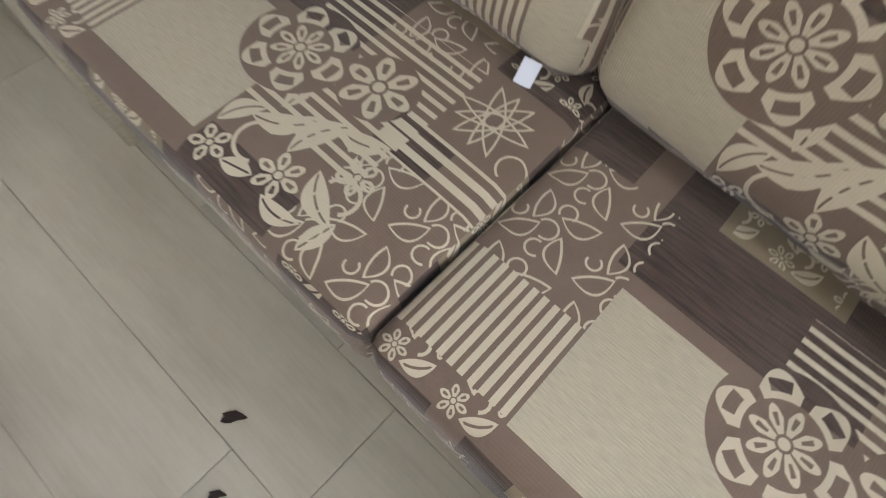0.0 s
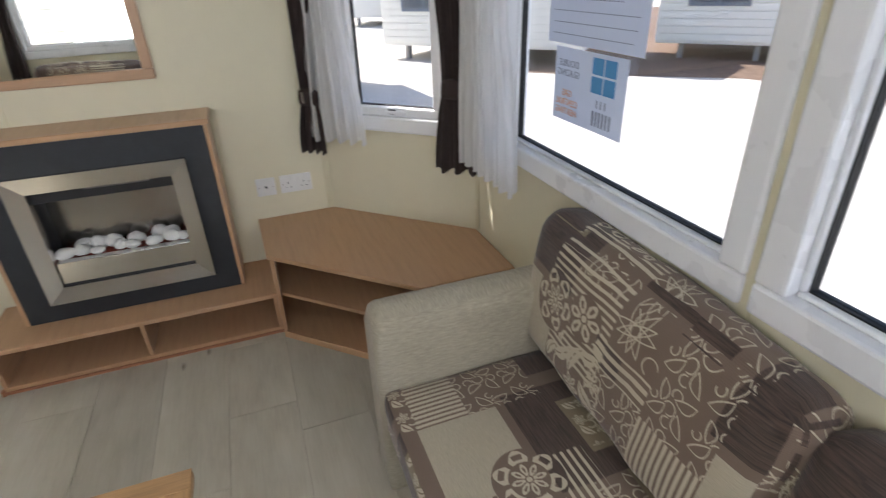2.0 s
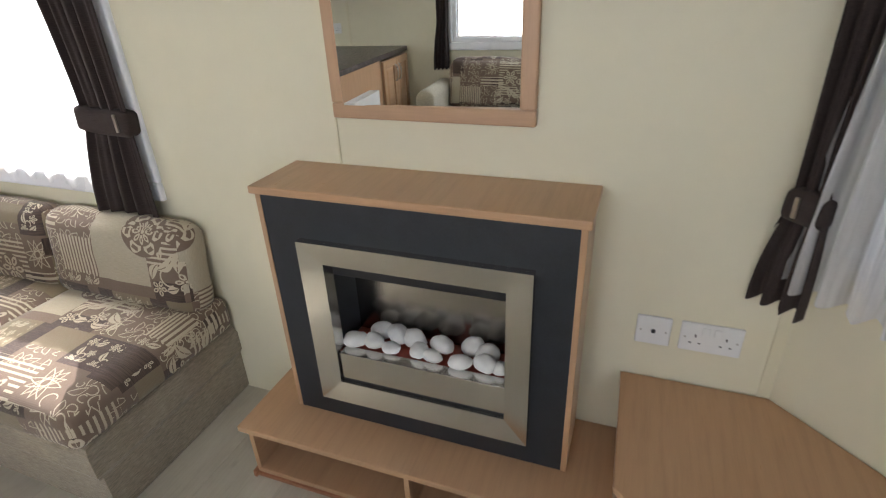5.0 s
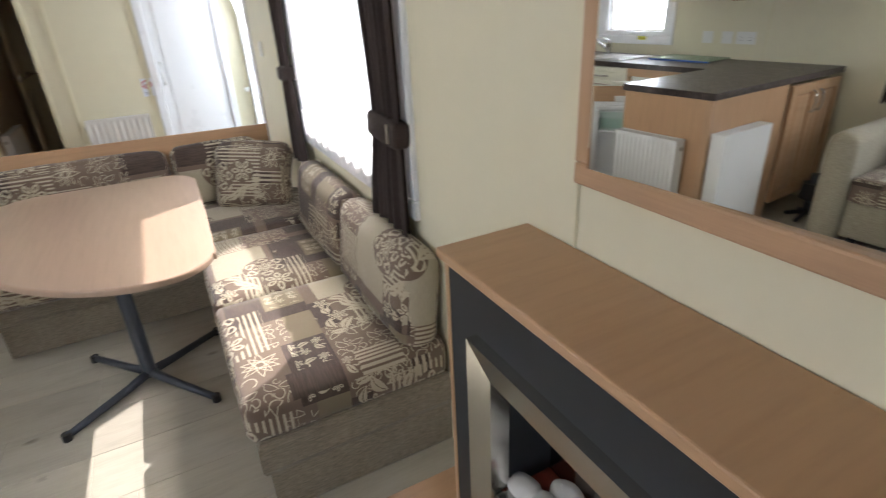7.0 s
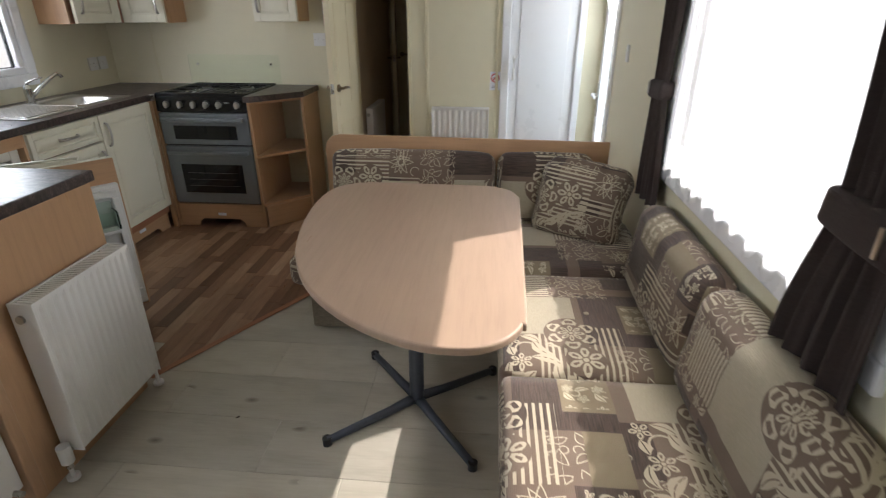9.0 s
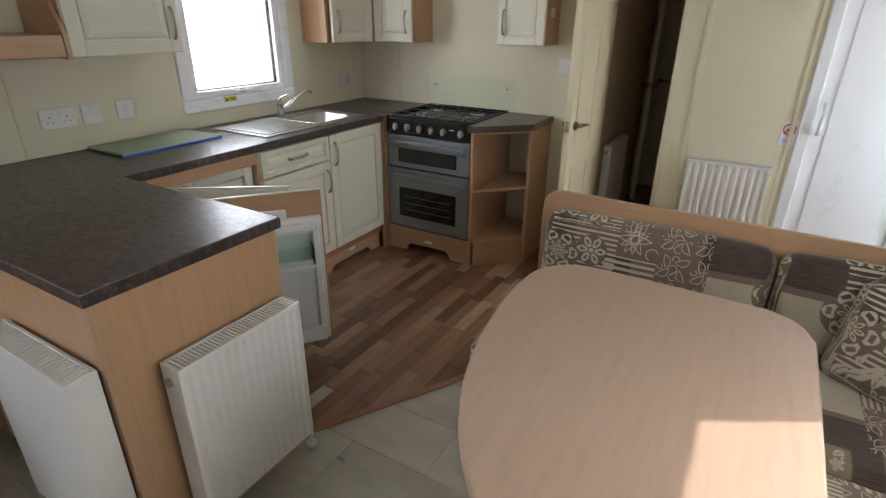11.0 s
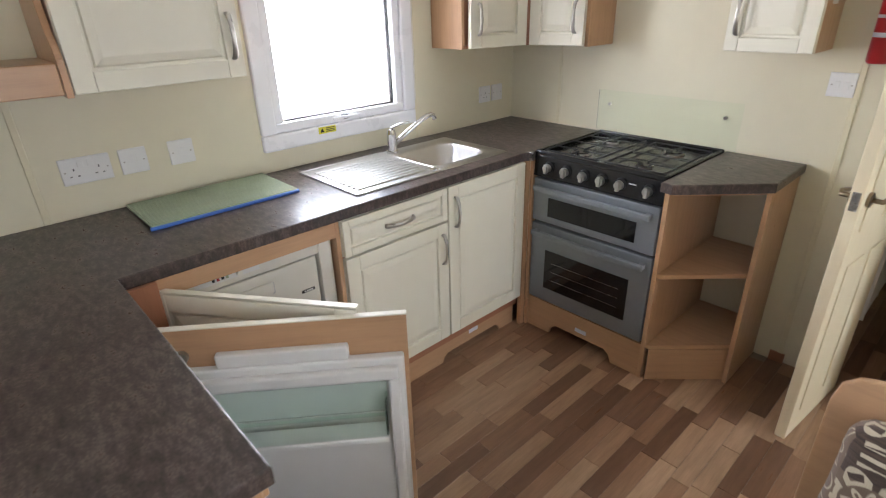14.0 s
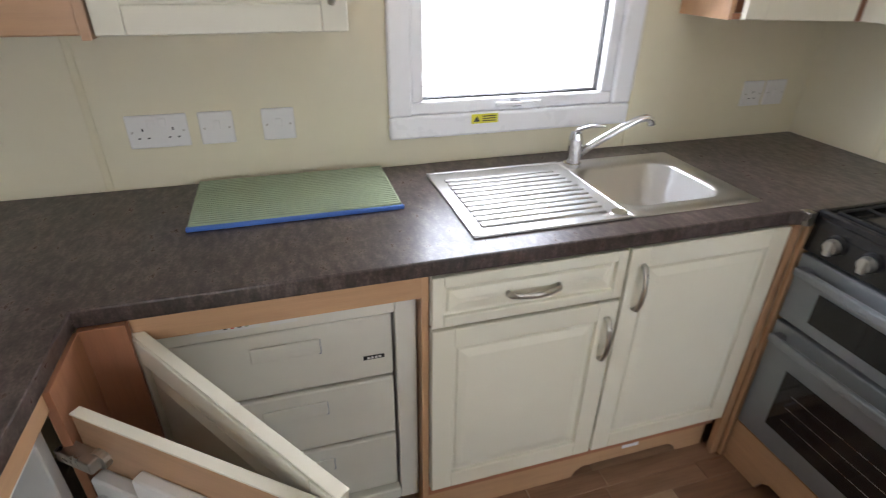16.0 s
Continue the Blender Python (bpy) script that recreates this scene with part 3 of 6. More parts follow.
def text(name, body, size, mat, parent, m, align="CENTER"):
    cu = bpy.data.curves.new(name, "FONT")
    cu.body, cu.size, cu.align_x, cu.align_y, cu.extrude = body, size, align, "CENTER", 0.0004
    tmp = bpy.data.objects.new(name, cu)
    scene.collection.objects.link(tmp)
    me = bpy.data.meshes.new_from_object(tmp.evaluated_get(bpy.context.evaluated_depsgraph_get()))
    bpy.data.objects.remove(tmp)
    me.materials.clear()
    me.materials.append(M[mat])
    ob = new(name, me)
    ob.parent = parent
    ob.matrix_basis = m
    return ob


# ---- structure ----
XE, YF, YK, YN, H = 3.492, 2.87, -2.66, -2.50, 2.20
D0, D1 = (0.0, 2.326), (0.525, 2.87)


def wall_m(p0, p1):
    return pose(p0[0], p0[1], 0, 0, 0, math.degrees(math.atan2(p1[1] - p0[1], p1[0] - p0[0])))


def wall(name, p0, p1, openings=(), thick=0.09, top=H, mat="wall"):
    """A wall whose inner face runs from p0 to p1, its thickness to the left; openings (s0, s1, z0, z1) go through it."""
    L = (Vector(p1) - Vector(p0)).length
    ss = sorted({0.0, L, *[o[0] for o in openings], *[o[1] for o in openings]})
    zs = sorted({0.0, top, *[o[2] for o in openings], *[o[3] for o in openings]})
    bm = bmesh.new()
    for a, b in zip(ss, ss[1:]):
        for c, d in zip(zs, zs[1:]):
            if any(o[0] <= a and b <= o[1] and o[2] <= c and d <= o[3] for o in openings):
                continue
            boxbm((a, b), (0, thick), (c, d), 0, bm=bm)
    bmesh.ops.remove_doubles(bm, verts=bm.verts, dist=1e-5)
    pairs = {}
    for f in bm.faces:
        pairs.setdefault(tuple(round(v, 4) for v in f.calc_center_median()), []).append(f)
    bmesh.ops.delete(bm, geom=[f for fs in pairs.values() if len(fs) > 1 for f in fs], context="FACES")
    ob = part(name, bm, mat, None, m=wall_m(p0, p1))
    return tagged(ob, kind="structure")


WIN_W = (-0.95, 0.41, 0.80, 1.82)
ww = wall("wall_west", (0, -3.2), D0, [(WIN_W[0] + 3.2, WIN_W[1] + 3.2, WIN_W[2], WIN_W[3]), (0.73, 1.10, 0.0, 1.95)])
dl = (Vector(D1) - Vector(D0)).length
wall("wall_bay", D0, D1, [(0.10, dl - 0.10, 0.85, 1.80)])
wall("wall_front", D1, (2.967, YF), [(0.24, 1.315, 0.86, 1.80), (1.36, 2.36, 0.86, 1.80)])
wall("wall_bay_east", (2.967, YF), (XE, 2.326), [(0.10, dl - 0.10, 0.85, 1.80)])
wall("wall_east", (XE, 2.326), (XE, -4.74), [(0.55, 1.78, 0.88, 1.80), (2.326 + 1.132, 2.326 + 1.907, 1.006, 1.80)])
wall("wall_kitchen", (XE, YK), (1.68, YK))
wall("wall_entry", (1.28, YN), (0, YN), [(0.67, 1.11, 0.0, 1.95)], thick=0.06)
wall("wall_hall_east", (1.73, YK - 0.09), (1.73, -4.65), thick=0.05, mat="hallwall")
wall("wall_hall_west", (1.24, -4.65), (1.24, YN - 0.06), thick=0.04, mat="hallwall")
wall("wall_hall_end", (1.85, -4.65), (1.15, -4.65), thick=0.05)
wall("wall_west_rear", (0, -4.74), (0, -3.2))
wall("wall_rear", (XE, -4.74), (0, -4.74), thick=0.06)
wall("wall_lobby_end", (1.15, -3.2), (-0.09, -3.2), thick=0.05)
ce = part("ceiling", prism([(-0.1, -4.8), (XE + 0.1, -4.8), (XE + 0.1, 3.0), (-0.1, 3.0)], H, H + 0.08, 0), "ceiling")
tagged(ce, kind="structure")
fl = part("floor", prism([(-0.1, -4.8), (XE + 0.1, -4.8), (XE + 0.1, 3.0), (-0.1, 3.0)], -0.09, -0.009, 0), "subfloor")
tagged(fl, kind="structure")


def strip_trim(name, p, z0, z1, m, w=0.03):
    ob = bx(name, (p - w / 2, p + w / 2), (-0.006, 0.0), (z0, z1), "trim", None, 0.003, m=m)
    return tagged(ob, kind="structure")


mw = wall_m((0, 0), (0, 1))
strip_trim("trim", 1.135, 0, H, mw, 0.008)
strip_trim("trim", 2.31, 0.43, H, mw, 0.03)
mf = wall_m(D1, (2.967, YF))
strip_trim("trim", 0.015, 0.43, H, mf, 0.03)
strip_trim("trim", 1.3375, 0.0, H, mf, 0.03)
mn = wall_m((1.28, YN), (0, YN))
strip_trim("trim", 0.012, 0, H, mn, 0.024)
strip_trim("trim", 0.13, 0, H, mn, 0.024)
strip_trim("trim", 0.60, 0, H, mn, 0.02)
me_ = wall_m((XE, 0), (XE, -1))
strip_trim("trim", 0.36, 0.91, H, me_, 0.02)
strip_trim("trim", 1.93, 0.91, H, me_, 0.012)
mk = wall_m((XE, YK), (1.68, YK))
strip_trim("trim", 0.33, 0.91, H, mk, 0.02)
strip_trim("trim", 1.62, 0.0, H, mk, 0.02)
tagged(bx("baseboard", (0.03, 0.09), (-0.01, 0.0), (0, 0.05), "beech_shaded", None, 0.002, m=mk @ pose(1.55, 0, 0)), kind="structure")


def casement(name, m, s0, s1, z0, z1, label, handle=True, opener=True, tail=0.0):
    """A white plastic window in a wall's own frame of reference: s along the wall, y outward."""
    w = thing(name, m, label, "window", kind="structure")
    f = 0.055
    for a, b, c, d in ((s0 - 0.012, s1 + 0.012, z0 - 0.012, z0 + f), (s0 - 0.012, s1 + 0.012, z1 - f, z1 + 0.012)):
        bx("window_frame", (a, b), (-0.018, 0.07), (c, d), "upvc", w, 0.008)
    for a, b in ((s0 - 0.012, s0 + f), (s1 - f, s1 + 0.012)):
        bx("window_frame", (a, b), (-0.0175, 0.07), (z0 + f, z1 - f), "upvc", w, 0.008)
    i0, i1, j0, j1 = s0 + f, s1 - f, z0 + f, z1 - f
    k = 0.038 if opener else 0.012
    y0 = -0.004 if opener else 0.012
    for a, b, c, d in ((i0, i1, j0, j0 + k), (i0, i1, j1 - k, j1)):
        bx("sash", (a, b), (y0, 0.055), (c, d), "upvc", w, 0.006)
    for a, b in ((i0, i0 + k), (i1 - k, i1)):
        bx("sash", (a, b), (y0 + 0.0005, 0.055), (j0 + k, j1 - k), "upvc", w, 0.006)
    g = 0.004
    for a, b, c, d in ((i0 + k, i1 - k, j0 + k, j0 + k + g), (i0 + k, i1 - k, j1 - k - g, j1 - k), (i0 + k, i0 + k + g, j0 + k + g, j1 - k - g), (i1 - k - g, i1 - k, j0 + k + g, j1 - k - g)):
        bx("gasket", (a, b), (0.026, 0.05), (c, d), "gasket", w, 0)
    p = bx("pane", (i0 + k + g, i1 - k - g), (0.034, 0.040), (j0 + k + g, j1 - k - g), "glass", w, 0)
    p.visible_shadow = False
    if handle:
        c = (i0 + i1) / 2
        h = bx("handle", (c - 0.075, c + 0.075), (y0 - 0.022, y0 - 0.012), (j0 + 0.016, j0 + 0.030), "upvc", w, 0.005)
        bx("hinge", (c - 0.02, c + 0.012), (y0 - 0.016, y0 + 0.001), (j0 + 0.013, j0 + 0.033), "dark", h, 0.003)
    return w


MW, MB, MF, MBE, ME = wall_m((0, 0), (0, 1)), wall_m(D0, D1), mf, wall_m((2.967, YF), (XE, 2.326)), wall_m((XE, 0), (XE, -1))
casement("window_1", MW, WIN_W[0], WIN_W[1], WIN_W[2], WIN_W[3], "white plastic window behind a bright net curtain", opener=False, handle=False)
casement("window_2", MB, 0.10, dl - 0.10, 0.85, 1.80, "white plastic bay window with a catch handle")
casement("window_3", MF, 0.24, 1.315, 0.86, 1.80, "large fixed white plastic window with notices taped on", handle=False, opener=False)
casement("window_4", MF, 1.36, 2.36, 0.86, 1.80, "large fixed white plastic window above the sofa", handle=False, opener=False)
casement("window_5", MBE, 0.10, dl - 0.10, 0.85, 1.80, "white plastic bay window", handle=False)
casement("window_6", ME, -1.776, -0.546, 0.88, 1.80, "white plastic window with brown curtains", handle=False)
w7 = casement("window_7", ME, 1.132, 1.907, 1.006, 1.80, "white plastic kitchen window with a catch handle", handle=True)
bx("label", (1.37, 1.455), (-0.021, -0.019), (1.030, 1.058), "yellow", w7, 0, "small yellow warning label")
for k in range(3):
    bx("print", (1.405, 1.448), (-0.0222, -0.0212), (1.036 + 0.007 * k, 1.039 + 0.007 * k), "dark", w7, 0)
part("print", prism([(1.376, 1.036), (1.396, 1.036), (1.386, 1.053)], 0, 0.001, 0), "dark", w7, m=pose(0, -0.0215, 0, 90))
rod("blind_cord", (1.925, -0.01, 1.10), (1.925, -0.01, 2.1), 0.0015, "plastic", w7)


# ---- doors ----
def inside_door(name, m, w, h, label, panels=True, handle_z=1.0, mat="doorpaint", flip=False):
    """A moulded six-panel door leaf: hinge at the origin, leaf along +x, its thickness along y."""
    d = thing(name, m, label, "door", kind="structure")
    bx("leaf", (0, w), (-0.018, 0.018), (0.008, h), mat, d, 0.003, swap=True)
    for side in (-1, 1):
        if panels:
            for c in (0.28, 0.72):
                for z0, z1 in ((0.12, 0.72), (0.84, 1.45), (1.56, h - 0.1)):
                    x0, x1 = c * w - w * 0.155, c * w + w * 0.155
                    ys = sorted((side * 0.018, side * 0.0235))
                    bx("panel", (x0, x1), tuple(ys), (z0, z1), mat, d, 0.005, swap=True)
        hx = w - 0.055
        ys = sorted((side * 0.018, side * 0.026))
        rose = rod("rose", (hx, side * 0.018, handle_z), (hx, side * 0.028, handle_z), 0.024, "brassy", d)
        part("handle", tubebm([(hx, side * 0.02, handle_z), (hx, side * 0.055, handle_z), (hx - 0.02, side * 0.06, handle_z + 0.004), (hx - 0.06, side * 0.058, handle_z), (hx - 0.105, side * 0.055, handle_z - 0.008)], [0.008, 0.008, 0.009, 0.008, 0.006]), "brassy", d, "dark metal lever handle", smooth=True)
    bx("latch", (w - 0.001, w + 0.002), (-0.011, 0.011), (handle_z - 0.03, handle_z + 0.03), "nickel", d, 0.001)
    return d


ang = math.degrees(math.atan2(-2.157 + 2.63, 1.713 - 1.662))
inside_door("door_1", pose(1.662, -2.63, 0, 0, 0, ang), 0.48, 1.98, "cream panelled door standing open into the kitchen", handle_z=0.95)
inside_door("door_2", pose(1.79, -4.58, 0, 0, 0, 105), 0.52, 1.95, "cream panelled door at the hall's end", handle_z=0.98)
inside_door("door_3", pose(1.30, -4.62, 0, 0, 0, 0), 0.42, 1.95, "cream panelled door closed across the hall's end", handle_z=0.98)
d4 = thing("door_4", pose(0, 0, 0), "plain white door with a long pull handle", "door", kind="structure")
bx("leaf", (0.17, 0.60), (YN - 0.045, YN - 0.01), (0.01, 1.94), "upvc", d4, 0.004, swap=True)
for a, b in ((0.60, 0.655), (0.125, 0.17)):
    bx("door_frame", (a, b), (YN - 0.04, YN + 0.014), (0, 1.97), "upvc", d4, 0.006)
bx("door_frame", (0.125, 0.655), (YN - 0.04, YN + 0.013), (1.97, 2.02), "upvc", d4, 0.006)
part("handle", tubebm([(0.572, YN - 0.01, 0.98), (0.572, YN + 0.03, 0.985), (0.572, YN + 0.034, 1.05), (0.572, YN + 0.03, 1.115), (0.572, YN - 0.01, 1.12)], 0.009), "plastic", d4, "white pull handle", smooth=True)
bx("panel", (0.23, 0.54), (YN - 0.0102, YN - 0.006), (0.2, 1.85), "upvc", d4, 0.002)
d5 = thing("door_5", pose(0, 0, 0), "white plastic entrance door with a tall frosted pane", "door", kind="structure")
for a, b in ((-2.47, -2.40), (-2.17, -2.10)):
    bx("door_frame", (-0.07, 0.015), (a, b), (0.0, 1.95), "upvc", d5, 0.006)
bx("door_frame", (-0.07, 0.014), (-2.40, -2.17), (1.88, 1.95), "upvc", d5, 0.006)
bx("door_frame", (-0.07, 0.014), (-2.40, -2.17), (0.0, 0.12), "upvc", d5, 0.006)
fp = bx("pane", (-0.045, -0.035), (-2.40, -2.17), (0.12, 1.88), "frost", d5, 0)
fp.visible_shadow = False
part("handle", tubebm([(0.015, -2.435, 0.90), (0.05, -2.435, 0.90), (0.055, -2.42, 0.90), (0.055, -2.33, 0.895)], 0.009), "plastic", d5, "white lever handle", smooth=True)
bx("lock_plate", (0.015, 0.021), (-2.45, -2.42), (0.76, 0.97), "nickel", d5, 0.003)


# ---- lounge ----
def mirror():
    t = thing("wall_mirror", pose(0, 0, 0), "rectangular mirror in a beech frame above the fireplace", "mirror")
    y0, y1, z0, z1, w = 1.141, 1.690, 1.110, 1.86, 0.04
    for a, b, c, d in ((y0, y1, z0, z0 + w), (y0, y1, z1 - w, z1)):
        bx("frame_rail", (0.0, 0.022), (a, b), (c, d), "beech_pale", t, 0.005)
    for a, b in ((y0, y0 + w), (y1 - w, y1)):
        bx("frame_stile", (0.0, 0.0218), (a, b), (z0 + w, z1 - w), "beech_pale", t, 0.005, swap=True)
    bx("mirror_glass", (0.006, 0.0085), (y0 + w - 0.004, y1 - w + 0.004), (z0 + w - 0.004, z1 - w + 0.004), "mirror", t, 0, m=pose(0.0112, 1.4155, 0, 0, 0, 2.5) @ pose(-0.006, -1.4155, 0))


mirror()


def frame_bars(parent, y0, y1, z0, z1, w, x0, x1, mat, name):
    """A mitred, inward-sloping frame in the plane x = const."""
    o = [(y0, z0), (y1, z0), (y1, z1), (y0, z1)]
    i = [(y0 + w, z0 + w), (y1 - w, z0 + w), (y1 - w, z1 - w), (y0 + w, z1 - w)]
    for k in range(4):
        a, b = k, (k + 1) % 4
        bm = bmesh.new()
        front = [bm.verts.new((x1, *o[a])), bm.verts.new((x1, *o[b])), bm.verts.new((x1 - 0.012, *i[b])), bm.verts.new((x1 - 0.012, *i[a]))]
        back = [bm.verts.new((x0, *o[a])), bm.verts.new((x0, *o[b])), bm.verts.new((x0 - 0.03, *i[b])), bm.verts.new((x0 - 0.03, *i[a]))]
        fs = [bm.faces.new(front), bm.faces.new(back[::-1])]
        for q in range(4):
            fs.append(bm.faces.new((front[q], back[q], back[(q + 1) % 4], front[(q + 1) % 4])))
        bmesh.ops.recalc_face_normals(bm, faces=fs)
        part(name, bm, mat, parent, swap=(k % 2 == 1))


def fireplace():
    t = thing("fireplace", pose(0, 0, 0), "electric fireplace with charcoal panel, steel frame and beech surround", "fireplace")
    bx("mantel", (0.001, 0.227), (0.982, 1.857), (0.953, 0.975), "beech", t, 0.004)
    for a, b in ((0.989, 1.004), (1.833, 1.848)):
        bx("side_panel", (0.001, 0.212), (a, b), (0.214, 0.953), "beech", t, 0.002, swap=True)
    y0, y1, z0, z1 = 1.165, 1.682, 0.360, 0.775
    for a, b, c, d in ((1.004, 1.833, 0.214, z0), (1.004, 1.833, z1, 0.953), (1.004, y0, z0, z1), (y1, 1.833, z0, z1)):
        bx("fascia", (0.19, 0.2095), (a, b), (c, d), "black", t, 0)
    frame_bars(t, 1.107, 1.740, 0.299, 0.833, 0.066, 0.208, 0.234, "steel", "steel_frame")
    bx("firebox_back", (0.06, 0.065), (y0, y1), (z0, z1), "polished", t, 0)
    for a in (y0, y1 - 0.005):
        bx("firebox_side", (0.065, 0.19), (a, a + 0.005), (z0, z1), "black", t, 0)
    bx("heater_slot", (0.10, 0.180), (y0 + 0.008, y1 - 0.008), (z1 - 0.06, z1 - 0.004), "dark", t, 0.002)
    gr = bx("grille", (0.180, 0.1815), (y0 + 0.19, y0 + 0.42), (z1 - 0.026, z1 - 0.012), "nickel", t, 0)
    for k in range(24):
        bx("slat", (0.1816, 0.1825), (y0 + 0.192 + k * 0.0095, y0 + 0.197 + k * 0.0095), (z1 - 0.025, z1 - 0.013), "dark", gr, 0)
    bx("ember_bed", (0.066, 0.19), (y0 + 0.005, y1 - 0.005), (0.452, 0.462), "ember", t, 0.002)
    bx("drawer_front", (0.175, 0.213), (y0 + 0.012, y1 - 0.006), (0.376, 0.468), "steel", t, 0.002)
    bx("tray_slot", (0.176, 0.207), (y0 + 0.012, y1 - 0.006), (0.3655, 0.3745), "dark", t, 0)
    return t


fireplace()
rnd = random.Random(5)


def pebble(p, s, seed):
    bm = bmesh.new()
    bmesh.ops.create_icosphere(bm, subdivisions=3, radius=1)
    for v in bm.verts:
        k = 1 + 0.18 * noise.noise(v.co * 1.3 + Vector((seed, 0, 0)))
        v.co = Vector((v.co.x * s[0], v.co.y * s[1], v.co.z * s[2])) * k
    lo = min(v.co.z for v in bm.verts)
    o = part("pebble", bm, "pebble", None, m=pose(p[0], p[1], p[2] - lo, 0, 0, rnd.uniform(-30, 30)), smooth=True)
    tagged(o, "smooth white ceramic pebble on the fire's ember bed", "pebble", "fire pebbles")


for k in range(8):
    pebble((0.160 + rnd.uniform(-0.010, 0.006), 1.195 + k * 0.066 + rnd.uniform(-0.015, 0.015), 0.462), (rnd.uniform(0.021, 0.028), rnd.uniform(0.024, 0.037), rnd.uniform(0.016, 0.026)), k)
for k in range(6):
    pebble((0.105 + rnd.uniform(-0.008, 0.008), 1.255 + k * 0.07 + rnd.uniform(-0.020, 0.020), 0.462), (0.030, rnd.uniform(0.034, 0.044), rnd.uniform(0.024, 0.031)), k + 9)


def plinth():
    t = thing("hearth_plinth", pose(0, 0, 0), "low open beech plinth with two bays under the fireplace", "plinth")
    bx("top", (0.001, 0.357), (0.855, 1.975), (0.192, 0.2135), "beech", t, 0.003)
    bx("base", (0.001, 0.345), (0.88, 1.975), (0.012, 0.03), "beech", t, 0.002)
    bx("kick_strip", (0.33, 0.352), (0.88, 1.975), (0.0, 0.012), "beech_shaded", t, 0.001)
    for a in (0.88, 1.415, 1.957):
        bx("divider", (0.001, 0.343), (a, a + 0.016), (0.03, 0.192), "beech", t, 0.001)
    bx("back_panel", (0.001, 0.006), (0.896, 1.957), (0.03, 0.192), "beech_shaded", t, 0)
    bx("foot", (0.335, 0.36), (0.873, 0.885), (0.0, 0.025), "beech_shaded", t, 0.002)


plinth()


def corner_unit():
    t = thing("corner_cabinet", pose(0, 0, 0), "open beech corner cabinet with one shelf under the bay window", "cabinet")
    out = [(0.004, 1.957), (0.403, 1.965), (0.905, 2.487), (0.905, 2.866), (0.527, 2.866), (0.004, 2.324)]
    part("top", prism(out, 0.411, 0.431, 0.003), "beech", t)
    ins = [(0.006, 1.975), (0.385, 1.983), (0.885, 2.502), (0.885, 2.862), (0.529, 2.862), (0.006, 2.322)]
    part("shelf", prism([(0.006, 1.995), (0.375, 2.0), (0.868, 2.512), (0.868, 2.862), (0.529, 2.862), (0.006, 2.322)], 0.208, 0.224, 0.001), "beech", t)
    part("base", prism(ins, 0.012, 0.03, 0.002), "beech", t)
    bx("side_panel", (0.004, 0.398), (1.975, 1.993), (0.0, 0.411), "beech", t, 0.002, swap=True)
    bx("side_panel", (0.872, 0.889), (2.50, 2.862), (0.0, 0.411), "beech", t, 0.002, swap=True)
    d = Vector((0.885 - 0.385, 2.502 - 1.983))
    a = math.degrees(math.atan2(d.y, d.x))
    bx("kick_strip", (0, d.length), (-0.006, 0.006), (0.0, 0.034), "beech", t, 0.002, m=pose(0.389, 1.979, 0, 0, 0, a))
    d2 = Vector((0.527, 2.866 - 2.324))
    bx("back_panel", (0, 0.75), (-0.004, 0.0), (0.03, 0.411), "beech_shaded", t, 0, m=pose(0.006, 2.318, 0, 0, 0, math.degrees(math.atan2(0.542, 0.523))))


corner_unit()


def rounded_pad(name, w, d, h, m, parent, mat="patch", uv=(0, 0), rot=0, r=0.035, puff=0.012, seed=0, label="", sag=0.0, wrinkle=0.003, n=(26, 20, 8)):
    o = part(name, cushionbm(w, d, h, r, puff, seed, n, wrinkle, sag), mat, parent, label, m, smooth=True)
    shift_uv(o, uv[0], uv[1], rot)
    return o


def armbm(length, width, height):
    """A padded sofa arm: straight sides, a domed top, along +y."""
    prof = [(-width / 2, 0), (-width / 2 - 0.006, height * 0.5), (-width / 2, height - 0.06)]
    for k in range(9):
        a = math.pi * (1 - k / 8)
        prof.append((math.cos(a) * width / 2, height - 0.055 + math.sin(a) * 0.055))
    prof += [(width / 2, height - 0.06), (width / 2 + 0.004, height * 0.5), (width / 2, 0)]
    bm = bmesh.new()
    rings = []
    for y, k in ((0, 0.93), (0.012, 0.985), (0.03, 1.0), (length * 0.25, 1.0), (length * 0.5, 1.0), (length * 0.75, 1.0), (length - 0.02, 1.0), (length, 0.96)):
        rings.append([bm.verts.new((x * k + 0.004 * noise.noise(Vector((x * 9, y * 6, z * 6))), y, z * (k if z > 0.1 else 1) + 0.005 * noise.noise(Vector((y * 5, z * 4, x * 8))) * (z > 0.1))) for x, z in prof])
    for a, b in zip(rings, rings[1:]):
        for k in range(len(prof) - 1):
            bm.faces.new((a[k], a[k + 1], b[k + 1], b[k]))
    bm.faces.new(rings[0][::-1]), bm.faces.new(rings[-1])
    bmesh.ops.recalc_face_normals(bm, faces=bm.faces)
    return bm


